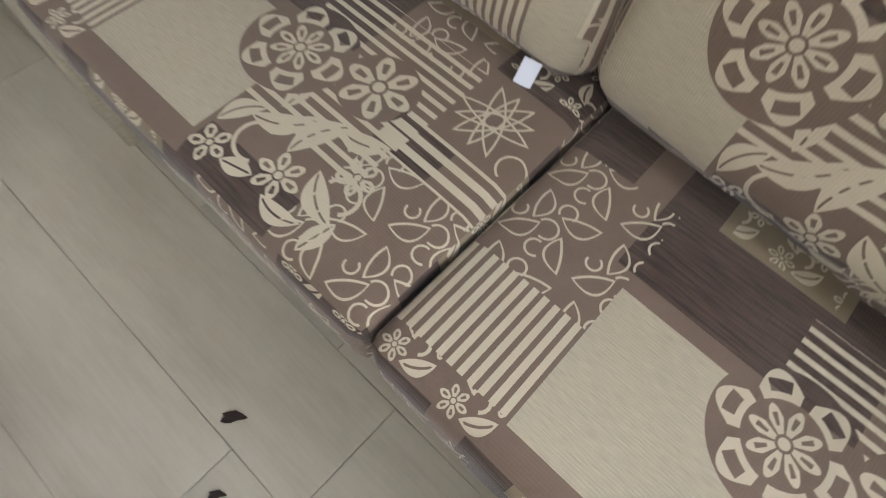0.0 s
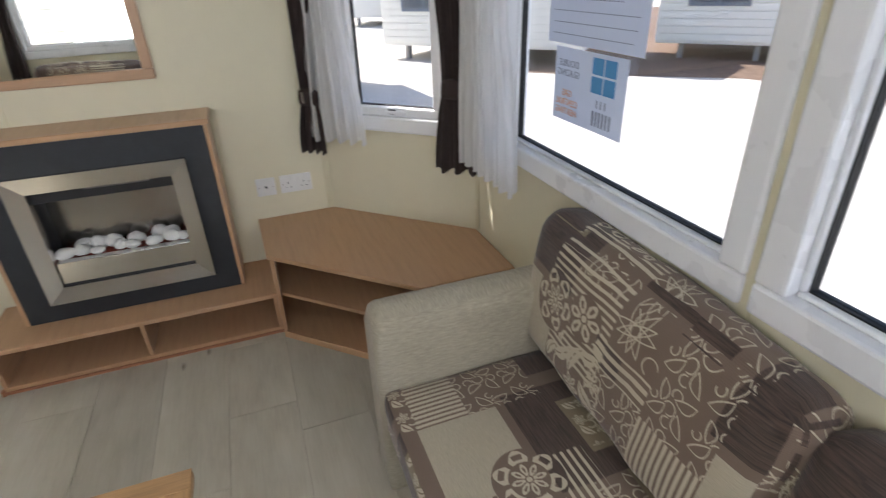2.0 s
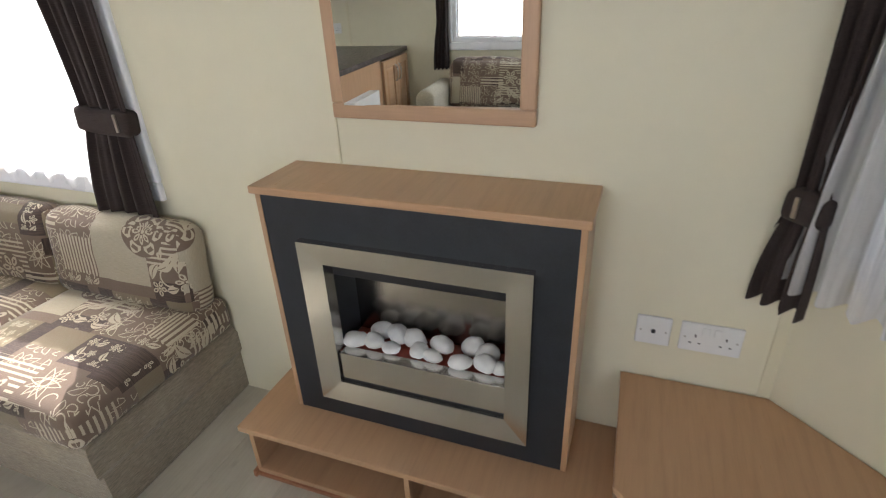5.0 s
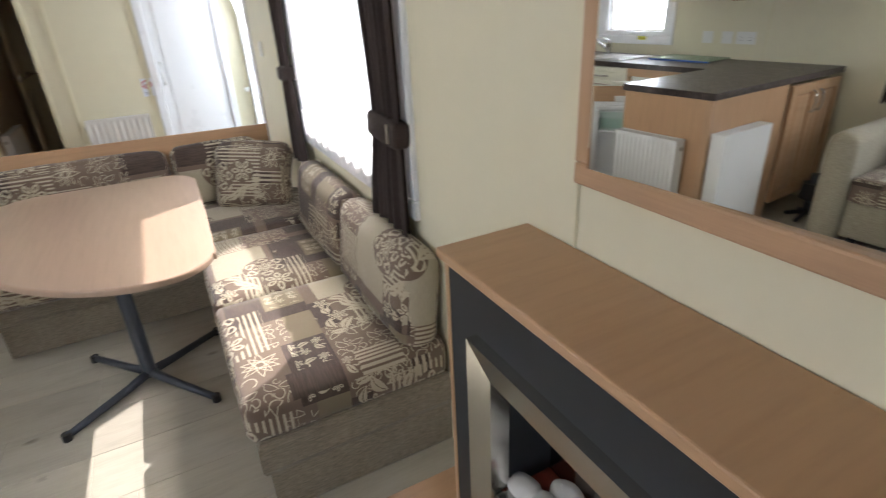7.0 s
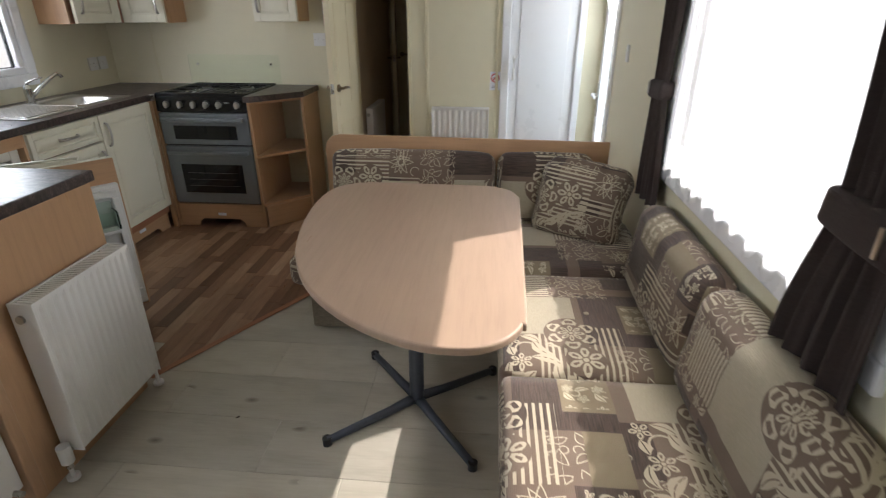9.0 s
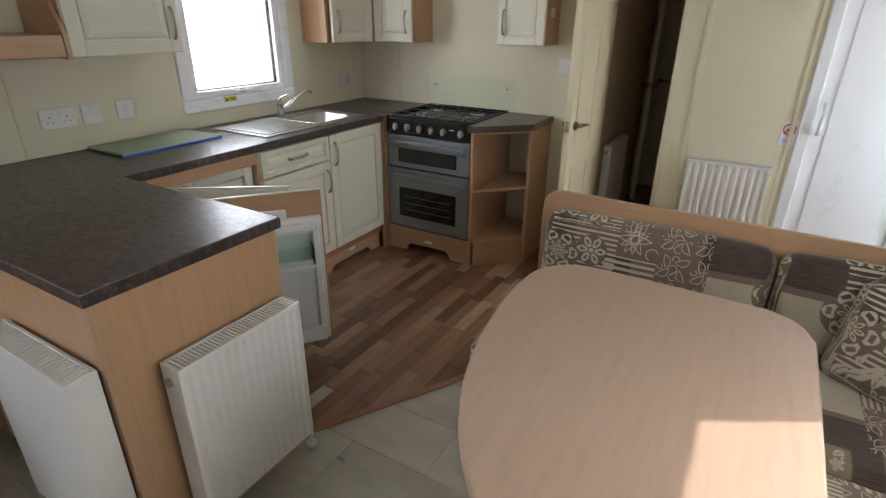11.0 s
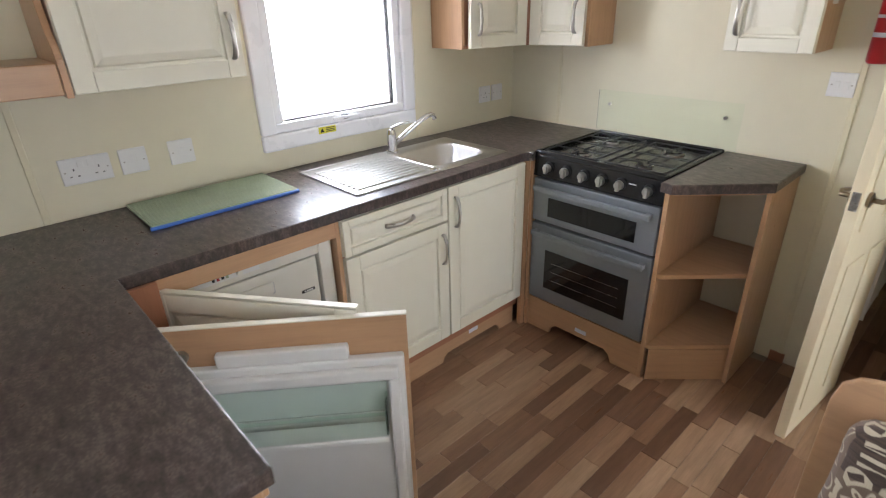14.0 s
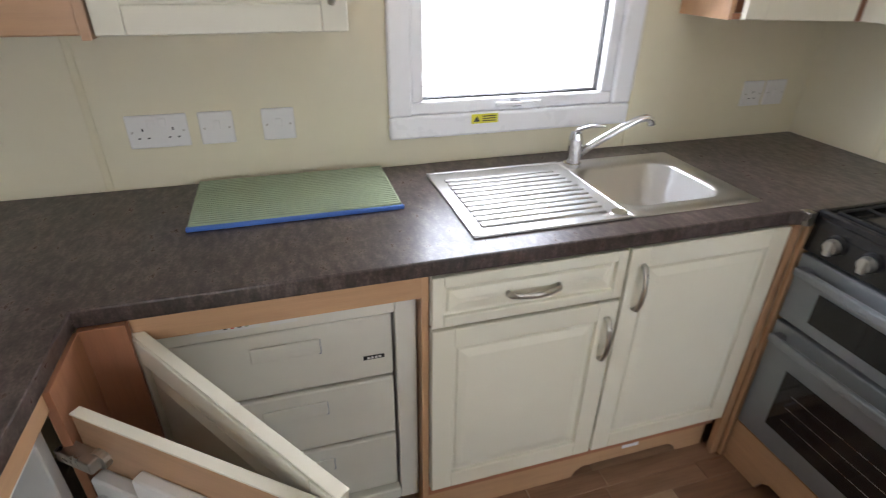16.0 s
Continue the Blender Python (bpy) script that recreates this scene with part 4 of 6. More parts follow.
def sofa(m, label):
    """Two-seat sofa; its front left floor corner at the origin, +y to the back."""
    t = thing("sofa", m, label, "sofa", "lounge sofas")
    for x in (0.075, 1.835):
        part("arm", armbm(0.63, 0.15, 0.655), "beige", t, "beige woven sofa arm", pose(x, 0.0, 0.0), smooth=True)
    bx("seat_base", (0.15, 1.76), (0.045, 0.64), (0.05, 0.29), "beige", t, 0.02)
    bx("back_frame", (0.15, 1.76), (0.60, 0.655), (0.28, 0.60), "beige", t, 0.025)
    for k in range(2):
        rounded_pad("seat_cushion", 0.80, 0.625, 0.145, pose(0.15 + 0.40 + k * 0.802, 0.0 + 0.315, 0.275), t, uv=(0.395, 0.312), seed=k * 7, puff=0.006, r=0.022, n=(32, 26, 6))
    for k in range(2):
        mm = pose(0.475 + k * 0.865, 0.625 - 0.015 * k, 0.405, 80 - 2 * k, 2 - 4 * k, -1 - 2 * k) @ pose(0, 0.205 - 0.01 * k, 0)
        rounded_pad("back_cushion", 0.87, 0.42 - 0.02 * k, 0.17, mm, t, uv=(0.635, 0.22), seed=3 + k * 5, r=0.065, puff=0.028, wrinkle=0.011, n=(34, 22, 10))
    for x, y in ((0.22, 0.08), (1.69, 0.08), (0.22, 0.58), (1.69, 0.58)):
        rod("foot", (x, y, 0), (x, y, 0.05), 0.025, "dark", t)
    return t


sf = sofa(pose(1.206, 2.211, 0), "beige sofa with brown floral patchwork cushions under the windows")
tag = bx("care_label", (-0.014, 0.014), (-0.001, 0.001), (0, 0.04), "paper", sf, 0, "small white care label", m=pose(0.84, 0.425, 0.425, -25, 10, 20))
copy_thing(sf, pose(2.76, 2.38, 0, 0, 0, -90))["label"] = "beige patchwork sofa against the side wall"


def coffee_table():
    t = thing("coffee_table", pose(1.42, 1.165, 0), "low rustic pine coffee table with plank top", "coffee table")
    for k in range(5):
        bx("plank", (0.0, 0.66), (0.0 + k * 0.1105, 0.1085 + k * 0.1105), (0.372, 0.40), "pine", t, 0.004)
    bx("breadboard_end", (0.0, 0.06), (0.0, 0.5505), (0.4005, 0.404), "pine", t, 0.002, swap=True)
    for x, y in ((0.12, 0.47), (0.12, 0.06), (0.54, 0.47), (0.54, 0.06)):
        bx("leg", (x - 0.03, x + 0.03), (y - 0.03, y + 0.03), (0, 0.372), "pine", t, 0.004, swap=True)
    bx("apron", (0.15, 0.51), (0.455, 0.48), (0.30, 0.372), "pine", t, 0.003)
    bx("apron", (0.15, 0.51), (0.05, 0.075), (0.30, 0.372), "pine", t, 0.003)


coffee_table()


def pedestal_stand():
    t = thing("pedestal_stand", pose(3.1, 0.325, 0), "dark metal pedestal stand with splayed feet beside the sofa", "stand")
    rod("column", (0, 0, 0.03), (0, 0, 0.30), 0.03, "steelblue", t, n=20)
    rod("drum", (0, 0, 0.14), (0, 0, 0.24), 0.075, "dark", t, n=24, r2=0.06)
    for a in (20, 100, 180, 250, 310):
        e = (0.14 * math.cos(radians(a)), 0.12 * math.sin(radians(a)), 0.014)
        part("foot", tubebm([(0, 0, 0.045), (e[0] * 0.4, e[1] * 0.4, 0.035), e], [0.018, 0.015, 0.013]), "steelblue", t, smooth=True)


pedestal_stand()


# ---- curtains ----
def curtain_sheet(wtop, wmid, wbot, ztop, zmid, zbot, shift_mid=0.0, shift_bot=0.0, folds=6, depth=0.025, mat="curtain", name="curtain", parent=None, m=None, scallop=0.0, thick=0.003, nx=90, nz=34, phase=0.0):
    """A hanging cloth gathered at zmid, in the plane x-z, folds in y, with thickness."""
    bm = bmesh.new()
    grid = []
    for j in range(nz + 1):
        f = j / nz
        z = ztop + (zbot - ztop) * f
        if z > zmid:
            k = (ztop - z) / max(1e-6, ztop - zmid)
            e = k * k * (3 - 2 * k)
            w, c = wtop + (wmid - wtop) * e, shift_mid * e
        else:
            k = (zmid - z) / max(1e-6, zmid - zbot)
            e = math.sin(k * math.pi / 2)
            w, c = wmid + (wbot - wmid) * e, shift_mid + (shift_bot - shift_mid) * e
        row = []
        for i in range(nx + 1):
            s = i / nx
            a = s * folds * 2 * math.pi + phase
            amp = depth * (0.5 + 0.5 * min(1, w / max(wtop, wbot)))
            y = math.sin(a + 0.5 * math.sin(3.1 * s + f)) * amp + 0.3 * amp * math.sin(2.3 * a + 1)
            zz = z - (scallop * abs(math.sin(s * math.pi * 9)) if j == nz else 0) + 0.008 * math.sin(a) * (j == nz)
            row.append(Vector((c + (s - 0.5) * w, y, zz)))
        grid.append(row)
    for sgn in (0, 1):
        vs = [[bm.verts.new(p + Vector((0, sgn * thick, 0))) for p in row] for row in grid]
        for j in range(nz):
            for i in range(nx):
                q = (vs[j][i], vs[j + 1][i], vs[j + 1][i + 1], vs[j][i + 1])
                bm.faces.new(q if not sgn else q[::-1])
    lay = bm.loops.layers.uv.verify()
    bm.faces.ensure_lookup_table()
    per = nz * nx
    for n_, fc in enumerate(bm.faces):
        j, i = divmod(n_ % per, nx)
        for lp in fc.loops:
            lp[lay].uv = ((i / nx) * 0.9, lp.vert.co.z)
    return part(name, bm, mat, parent, m=m, smooth=True, uv=False)


def curtain(m, label, **kw):
    t = thing("curtain", m, label, "curtain", "brown curtains")
    tie = kw.pop("tie", None)
    side = kw.pop("clip", 1)
    curtain_sheet(parent=t, name="drape", **kw)
    if tie:
        x0, x1, z0, z1, tilt = tie
        band = part("tieback", cushionbm(x1 - x0, 0.056, z1 - z0, 0.016, 0.003, 60, (24, 10, 8), 0.004), "curtain", t, "gathered brown tieback band", pose((x0 + x1) / 2, 0, z0, 0, tilt, 0), smooth=True)
        xc = x1 - 0.035 if side > 0 else x0 + 0.035
        bx("clip", (xc - 0.005, xc + 0.005), (-0.036, -0.029), (z0 + 0.012, z1 - 0.012), "nickel", t, 0.002, "small steel clip")
    return t


# window in the west wall: local x runs along +y, local y points out through the wall
CW = wall_m((0.042, 0), (0.042, 1))
curtain(CW @ pose(0.265, 0, 0), "dark brown curtain tied back beside the net", wtop=0.29, wmid=0.21, wbot=0.31, ztop=1.95, zmid=1.07, zbot=0.70, shift_mid=0.045, shift_bot=0.0, folds=5, depth=0.016, tie=(-0.068, 0.158, 1.03, 1.11, 4))
curtain(CW @ pose(-0.97, 0, 0), "dark brown curtain tied back beside the net", wtop=0.34, wmid=0.17, wbot=0.30, ztop=1.95, zmid=1.12, zbot=0.68, shift_mid=-0.03, shift_bot=0.0, folds=4, depth=0.016, tie=(-0.12, 0.06, 1.09, 1.16, -3), clip=-1)
nt = thing("net_curtain", wall_m((0.015, 0), (0.015, 1)) @ pose(-0.285, 0, 0), "white net curtain with scalloped hem, glowing in daylight", "net curtain", "net curtains")
curtain_sheet(1.28, 1.28, 1.28, 1.9, 1.3, 0.84, folds=12, depth=0.009, mat="sheer", name="net", parent=nt, thick=0.001)
curtain_sheet(1.28, 1.28, 1.28, 0.965, 0.92, 0.84, folds=12, depth=0.009, mat="hem", name="hem", parent=nt, m=pose(0, -0.003, 0), scallop=0.03, thick=0.001, nz=8)
# bay corner
mb = wall_m(D0, D1)
curtain(mb @ pose(0.03, -0.075, 0), "dark brown curtain tied back in the bay", wtop=0.16, wmid=0.09, wbot=0.15, ztop=1.95, zmid=0.98, zbot=0.735, shift_mid=-0.03, shift_bot=-0.05, folds=4, depth=0.018, tie=(-0.075, 0.02, 0.95, 1.02, 0), clip=-1)
n2 = thing("net_curtain", mb @ pose(0.125, -0.085, 0), "white net curtain swept aside in the bay", "net curtain", "net curtains")
curtain_sheet(0.22, 0.20, 0.30, 1.95, 1.3, 0.80, shift_mid=0.0, shift_bot=0.01, folds=5, depth=0.018, mat="net", name="net", parent=n2, thick=0.001)
curtain(mb @ pose(dl - 0.06, -0.085, 0), "dark brown curtain hanging in the bay's corner", wtop=0.24, wmid=0.15, wbot=0.25, ztop=1.95, zmid=1.05, zbot=0.72, shift_mid=0.02, shift_bot=0.03, folds=4, depth=0.017, tie=(-0.05, 0.09, 1.02, 1.09, 0))
n3 = thing("net_curtain", mf @ pose(0.28, -0.10, 0), "white net curtain swept aside by the front window", "net curtain", "net curtains")
curtain_sheet(0.34, 0.34, 0.46, 1.95, 1.3, 0.80, shift_mid=0.0, shift_bot=0.03, folds=8, depth=0.022, mat="net", name="net", parent=n3, thick=0.001)
# side window seen in the mirror
CE = wall_m((XE - 0.07, 0), (XE - 0.07, -1))
curtain(CE @ pose(-0.56, 0, 0), "dark brown curtain by the side window", wtop=0.20, wmid=0.10, wbot=0.14, shift_mid=0.03, shift_bot=0.05, ztop=1.95, zmid=1.1, zbot=0.72, folds=4, depth=0.016)
curtain(CE @ pose(-1.84, 0, 0), "dark brown curtain by the side window", wtop=0.34, wmid=0.16, wbot=0.24, ztop=1.95, zmid=1.1, zbot=0.72, folds=5, depth=0.018, tie=(-0.1, 0.1, 1.07, 1.14, 0), clip=-1)


# ---- notices on the front window ----
def notice():
    t = thing("notice", pose(1.225, 2.893, 0), "printed paper notice taped to the window pane", "notice")
    t["group"] = "window notices"
    bx("sheet", (-0.215, 0.215), (-0.0008, 0.0), (1.265, 1.56), "backlit", t, 0)
    for k, (a, b) in enumerate(((-0.10, 0.10), (-0.15, 0.14), (-0.13, 0.12), (-0.19, 0.185), (-0.185, 0.18), (-0.19, 0.17))):
        bx("print_line", (a, b), (-0.0018, -0.001), (1.44 - 0.03 * k, 1.4416 - 0.03 * k), "print_grey", t, 0)
    t2 = thing("notice", pose(1.225, 2.893, 0), "paper notice about double glazing and heating", "notice")
    t2["group"] = "window notices"
    bx("sheet", (-0.165, 0.165), (-0.0012, -0.0004), (1.052, 1.256), "backlit", t2, 0)
    back = pose(0, 0, 0, 90, 0, 0)
    for body, x, z, mat in (("DOUBLE\nGLAZING", -0.095, 1.20, "print_grey"), ("GAS\nCENTRAL\nHEATING", -0.095, 1.105, "print_orange")):
        text("lettering", body, 0.026, mat, t2, pose(x, -0.0016, z) @ back @ Matrix.Diagonal((-1, 1, 1, 1)))
    for a, b in ((0.02, 0.068), (0.074, 0.122)):
        for c, d in ((1.155, 1.197), (1.203, 1.245)):
            bx("window_symbol", (a, b), (-0.0022, -0.0014), (c, d), "print_blue", t2, 0)
    for k in range(6):
        bx("heater_symbol", (0.035 + 0.015 * k, 0.042 + 0.015 * k), (-0.0022, -0.0014), (1.068, 1.108), "print_grey", t2, 0)
    for k in range(3):
        bx("heat_symbol", (0.05 + 0.018 * k, 0.054 + 0.018 * k), (-0.0022, -0.0014), (1.118, 1.138), "print_grey", t2, 0)


notice()


# ---- dining corner ----
def dining_seating():
    t = thing("dining_bench", pose(0, 0, 0), "L-shaped upholstered dining bench with taupe chenille base", "bench")
    part("base", prism([(0.002, 0.572), (0.002, -1.40), (1.526, -1.40), (1.526, -0.90), (0.60, -0.90), (0.612, 0.572)], 0.0, 0.30, 0.012), "chenille", t, "taupe chenille bench base")
    part("seam_band", prism([(0.001, 0.582), (0.001, -1.39), (1.53, -1.39), (1.53, -0.892), (0.615, -0.892), (0.632, 0.582)], 0.16, 0.30, 0.03), "chenille", t)
    # seat pads
    rounded_pad("seat_cushion", 0.645, 0.655, 0.135, pose(0.328, 0.262, 0.30), t, uv=(0.55, 0.02), rot=1, r=0.035, seed=11, puff=0.016)
    rounded_pad("seat_cushion", 0.645, 0.655, 0.135, pose(0.328, -0.395, 0.30), t, uv=(0.28, 0.33), rot=1, r=0.035, seed=12, puff=0.014)
    rounded_pad("seat_cushion", 0.645, 0.62, 0.135, pose(0.328, -1.035, 0.30), t, uv=(0.11, 0.20), rot=0, r=0.035, seed=13, puff=0.012)
    rounded_pad("seat_cushion", 0.90, 0.60, 0.135, pose(1.108, -1.045, 0.30), t, uv=(0.30, 0.12), rot=0, r=0.04, seed=14, puff=0.016)
    # back pads
    for k, (yc, ln, uv) in enumerate(((0.235, 0.672, (0.24, 0.10)), (-0.425, 0.672, (0.42, 0.36)))):
        rounded_pad("back_cushion", ln, 0.33, 0.125, pose(0.098, yc, 0.42, 82, 0, 90) @ pose(0, 0.155, -0.065), t, uv=uv, seed=20 + k, r=0.05, puff=0.014, wrinkle=0.006)
    for k, (xc, ln, uv) in enumerate(((1.09, 0.83, (0.75, 0.22)), (0.43, 0.47, (0.42, 0.22)))):
        rounded_pad("back_cushion", ln, 0.33, 0.12, pose(xc, -1.335, 0.44, 84, 0, 180) @ pose(0, 0.155, -0.06), t, uv=uv, seed=30 + k, r=0.05, puff=0.02, wrinkle=0.005)
    bm = prism([(0.12, 0.0), (1.55, 0.0), (1.55, 0.75), (1.54, 0.795), (1.513, 0.822), (1.475, 0.832), (0.12, 0.818)], -0.009, 0.009, 0.003)
    part("back_board", bm, "beech", t, "beech board behind the seat backs", pose(0, -1.41, 0, 90))
    for x, y in ((0.35, 0.26), (0.35, -0.39), (0.9, -1.05)):
        rod("button", (x, y, 0.446), (x, y, 0.452), 0.009, "chenille", t)
    return t


dining_seating()
sc = thing("scatter_cushion", pose(0.31, -1.10, 0.43), "brown floral patchwork scatter cushion leaning in the bench corner", "cushion")
rounded_pad("cover", 0.42, 0.36, 0.12, pose(0.0, -0.03, 0.0, 70, 4, 152) @ pose(0, 0.16, -0.06), sc, uv=(0.58, 0.24), seed=41, r=0.06, puff=0.03, wrinkle=0.012)


def table():
    t = thing("dining_table", pose(0.028, -0.05, 0), "beech-topped dining table, one end rounded, on a grey pedestal", "table")
    pts = [(1.27, -0.93), (1.335, -0.86), (1.36, -0.74), (1.355, -0.56), (1.325, -0.36), (1.27, -0.17), (1.19, -0.01), (1.09, 0.11), (0.97, 0.205), (0.85, 0.262),
           (0.76, 0.278), (0.68, 0.268), (0.615, 0.225), (0.578, 0.16), (0.565, 0.08), (0.55, -0.72), (0.556, -0.82), (0.585, -0.89), (0.64, -0.93), (0.72, -0.945), (1.15, -0.955), (1.22, -0.947)]
    # densify smoothly
    sm = []
    n = len(pts)
    for i in range(n):
        p0, p1, p2, p3 = (Vector(pts[(i + k - 1) % n]) for k in range(4))
        for s in (0, 0.34, 0.67):
            sm.append(tuple(0.5 * ((2 * p1) + (p2 - p0) * s + (2 * p0 - 5 * p1 + 4 * p2 - p3) * s * s + (3 * p1 - p0 - 3 * p2 + p3) * s ** 3)))
    part("tabletop", prism(sm, 0.688, 0.712, 0.006), "tabletop", t, swap=True)
    c = (0.922, -0.336)
    rod("pedestal", (*c, 0.03), (*c, 0.69), 0.028, "steelblue", t, n=24)
    rod("collar", (*c, 0.655), (*c, 0.688), 0.06, "steelblue", t, n=24)
    for a in (38, 128, 218, 308):
        e = (c[0] + 0.37 * math.cos(radians(a)), c[1] + 0.37 * math.sin(radians(a)))
        f = part("foot", tubebm([(*c, 0.045), (*[c[i] + (e[i] - c[i]) * 0.3 for i in (0, 1)], 0.032), (*e, 0.017)], [0.020, 0.017, 0.014]), "steelblue", t, "splayed grey steel foot", smooth=True)
        rod("cap", (e[0], e[1], 0.0), (e[0], e[1], 0.03), 0.017, "dark", f)


table()


# ---- entry wall ----
def radiator(m, w, h, label, ribs, parent_group="radiators", d=0.065, valves=True, rib=0.007):
    """A convector radiator: width along x, front toward -y, back at y = 0, floor at z = 0."""
    t = thing("radiator", m, label, "radiator", parent_group)
    z0, z1 = 0.09, 0.09 + h
    bm = bmesh.new()
    n = ribs * 4
    prof = []
    for i in range(n + 1):
        k = i % 4
        prof.append((w * i / n - w / 2, -d + (0.0 if k in (0, 1) else rib)))
    top = [bm.verts.new((x, y, z1 - 0.03)) for x, y in prof]
    bot = [bm.verts.new((x, y, z0 + 0.03)) for x, y in prof]
    t2 = [bm.verts.new((x, -d + 0.002, z1 - 0.012)) for x, y in prof]
    b2 = [bm.verts.new((x, -d + 0.002, z0 + 0.012)) for x, y in prof]
    for a, b in ((bot, top), (top, t2), (b2, bot)):
        for i in range(n):
            bm.faces.new((a[i], a[i + 1], b[i + 1], b[i]))
    part("front_panel", bm, "enamel", t)
    bx("back_panel", (-w / 2, w / 2), (-0.022, -0.012), (z0, z1), "enamel", t, 0.003)
    for s in (-1, 1):
        xs = sorted((s * w / 2, s * (w / 2 + 0.004)))
        bx("side_panel", tuple(xs), (-d - 0.002, -0.012), (z0 + 0.005, z1), "enamel", t, 0.002)
    gr = bx("top_grille", (-w / 2, w / 2), (-d + 0.003, -0.022), (z1 - 0.014, z1 - 0.010), "print_grey", t, 0)
    k = int(w / 0.012)
    for i in range(k):
        x = -w / 2 + (i + 0.5) * w / k
        bx("slat", (x - 0.0035, x + 0.0035), (-d + 0.002, -0.02), (z1 - 0.010, z1 - 0.004), "enamel", gr, 0)
    for y in (-d, -0.02):
        bx("top_rail", (-w / 2, w / 2), (y - 0.002, y + 0.004), (z1 - 0.014, z1), "enamel", t, 0.001)
    rod("plug", (-w / 2 - 0.004, -d / 2, z1 - 0.05), (-w / 2 - 0.012, -d / 2, z1 - 0.05), 0.013, "nickel", t)
    if valves:
        v = part("valve", rodbm((-w / 2 - 0.03, -d / 2, z0 - 0.02), (-w / 2 - 0.03, -d / 2, z0 + 0.045), 0.02, 16), "plastic", t, "white thermostatic valve")
        rod("neck", (-w / 2 - 0.03, -d / 2, z0 - 0.045), (-w / 2 - 0.03, -d / 2, z0 - 0.02), 0.011, "nickel", v)
        for s in (-1, 1):
            rod("pipe", (s * (w / 2 + 0.03), -d / 2, 0.0), (s * (w / 2 + 0.03), -d / 2, z0 - 0.02), 0.007, "plastic", t)
            rod("pipe_collar", (s * (w / 2 + 0.03), -d / 2, 0.0), (s * (w / 2 + 0.03), -d / 2, 0.012), 0.02, "plastic", t)
            rod("elbow", (s * (w / 2 + 0.032), -d / 2, z0 + 0.01), (s * w / 2, -d / 2, z0 + 0.01), 0.009, "nickel", t)
    return t


radiator(pose(0.92, YN, 0.11, 0, 0, 180), 0.384, 0.60, "white ribbed radiator on the entry wall", 10)
radiator(pose(2.065, -0.165, 0.015, 0, 0, -90), 0.42, 0.55, "white ribbed radiator on the peninsula end", 14, d=0.088, rib=0.006)
radiator(pose(2.32, 0.165, -0.01, 0, 0, 180), 0.46, 0.62, "flat white radiator on the peninsula's lounge side", 12, d=0.088, rib=0.0005)
radiator(pose(1.73, -3.3, 0.04, 0, 0, -90), 0.5, 0.55, "white radiator in the dim hall", 12)

sg = thing("no_smoking_sign", pose(0.69, YN, 0), "small white no smoking sign with a red ring", "sign")
bx("plate", (-0.034, 0.034), (0.0, 0.002), (0.91, 1.03), "paper", sg, 0)
bmr = bmesh.new()
r_in, r_out = 0.022, 0.029
vi = [bmr.verts.new((math.cos(k * math.pi / 16) * r_in, 0, math.sin(k * math.pi / 16) * r_in)) for k in range(32)]
vo = [bmr.verts.new((math.cos(k * math.pi / 16) * r_out, 0, math.sin(k * math.pi / 16) * r_out)) for k in range(32)]
for k in range(32):
    bmr.faces.new((vi[k], vi[(k + 1) % 32], vo[(k + 1) % 32], vo[k]))
part("ring", bmr, "signred", sg, m=pose(0, 0.0032, 0.99))
bx("bar", (-0.026, 0.026), (0.0034, 0.004), (-0.0035, 0.0035), "signred", sg, 0, m=pose(0, 0, 0.99, 0, 45, 0))
bx("symbol", (-0.016, 0.012), (0.0022, 0.0028), (0.987, 0.993), "dark", sg, 0)
for k in range(2):
    bx("print_line", (-0.022, 0.022), (0.0022, 0.0028), (0.935 - 0.01 * k, 0.939 - 0.01 * k), "print_grey", sg, 0)


def plate(name, m, w, h, label, cat, gangs=(), switches=(), screws=True):
    """A wall plate: x along, front toward -y, centre at the origin."""
    t = thing(name, m, label, cat, "wall plates")
    bx("face_plate", (-w / 2, w / 2), (-0.009, 0.0), (-h / 2, h / 2), "plastic", t, 0.003)
    for x, z in switches:
        bx("rocker", (x - 0.009, x + 0.009), (-0.0125, -0.009), (z - 0.012, z + 0.012), "plastic", t, 0.002)
    for x in gangs:
        for a, b, ww_, hh in ((0, 0.006, 0.004, 0.008), (-0.011, -0.016, 0.0065, 0.0035), (0.011, -0.016, 0.0065, 0.0035)):
            bx("pin_slot", (x + a - ww_ / 2, x + a + ww_ / 2), (-0.0096, -0.0088), (b - hh / 2, b + hh / 2), "dark", t, 0)
    if screws:
        for s in (-1, 1):
            rod("screw", (s * (w / 2 - 0.012), -0.0095, 0), (s * (w / 2 - 0.012), -0.0085, 0), 0.003, "nickel", t, n=8)
    return t


WM = pose(0, 0, 0, 0, 0, 90)
plate("double_socket", pose(0.0, 2.16, 0.585) @ WM, 0.146, 0.086, "white double power socket by the corner cabinet", "socket", (-0.036, 0.036), ((-0.014, 0.022), (0.014, 0.022)))
ts = plate("aerial_socket", pose(0.0, 2.022, 0.585) @ WM, 0.086, 0.086, "white single aerial socket by the fireplace", "socket")
rod("jack", (0, -0.012, 0), (0, -0.008, 0), 0.006, "dark", ts)
EM = pose(0, 0, 0, 0, 0, -90)
plate("double_socket", pose(XE, -0.510, 1.064) @ EM, 0.146, 0.086, "white double power socket above the worktop", "socket", (-0.036, 0.036), ((-0.014, 0.022), (0.014, 0.022)))
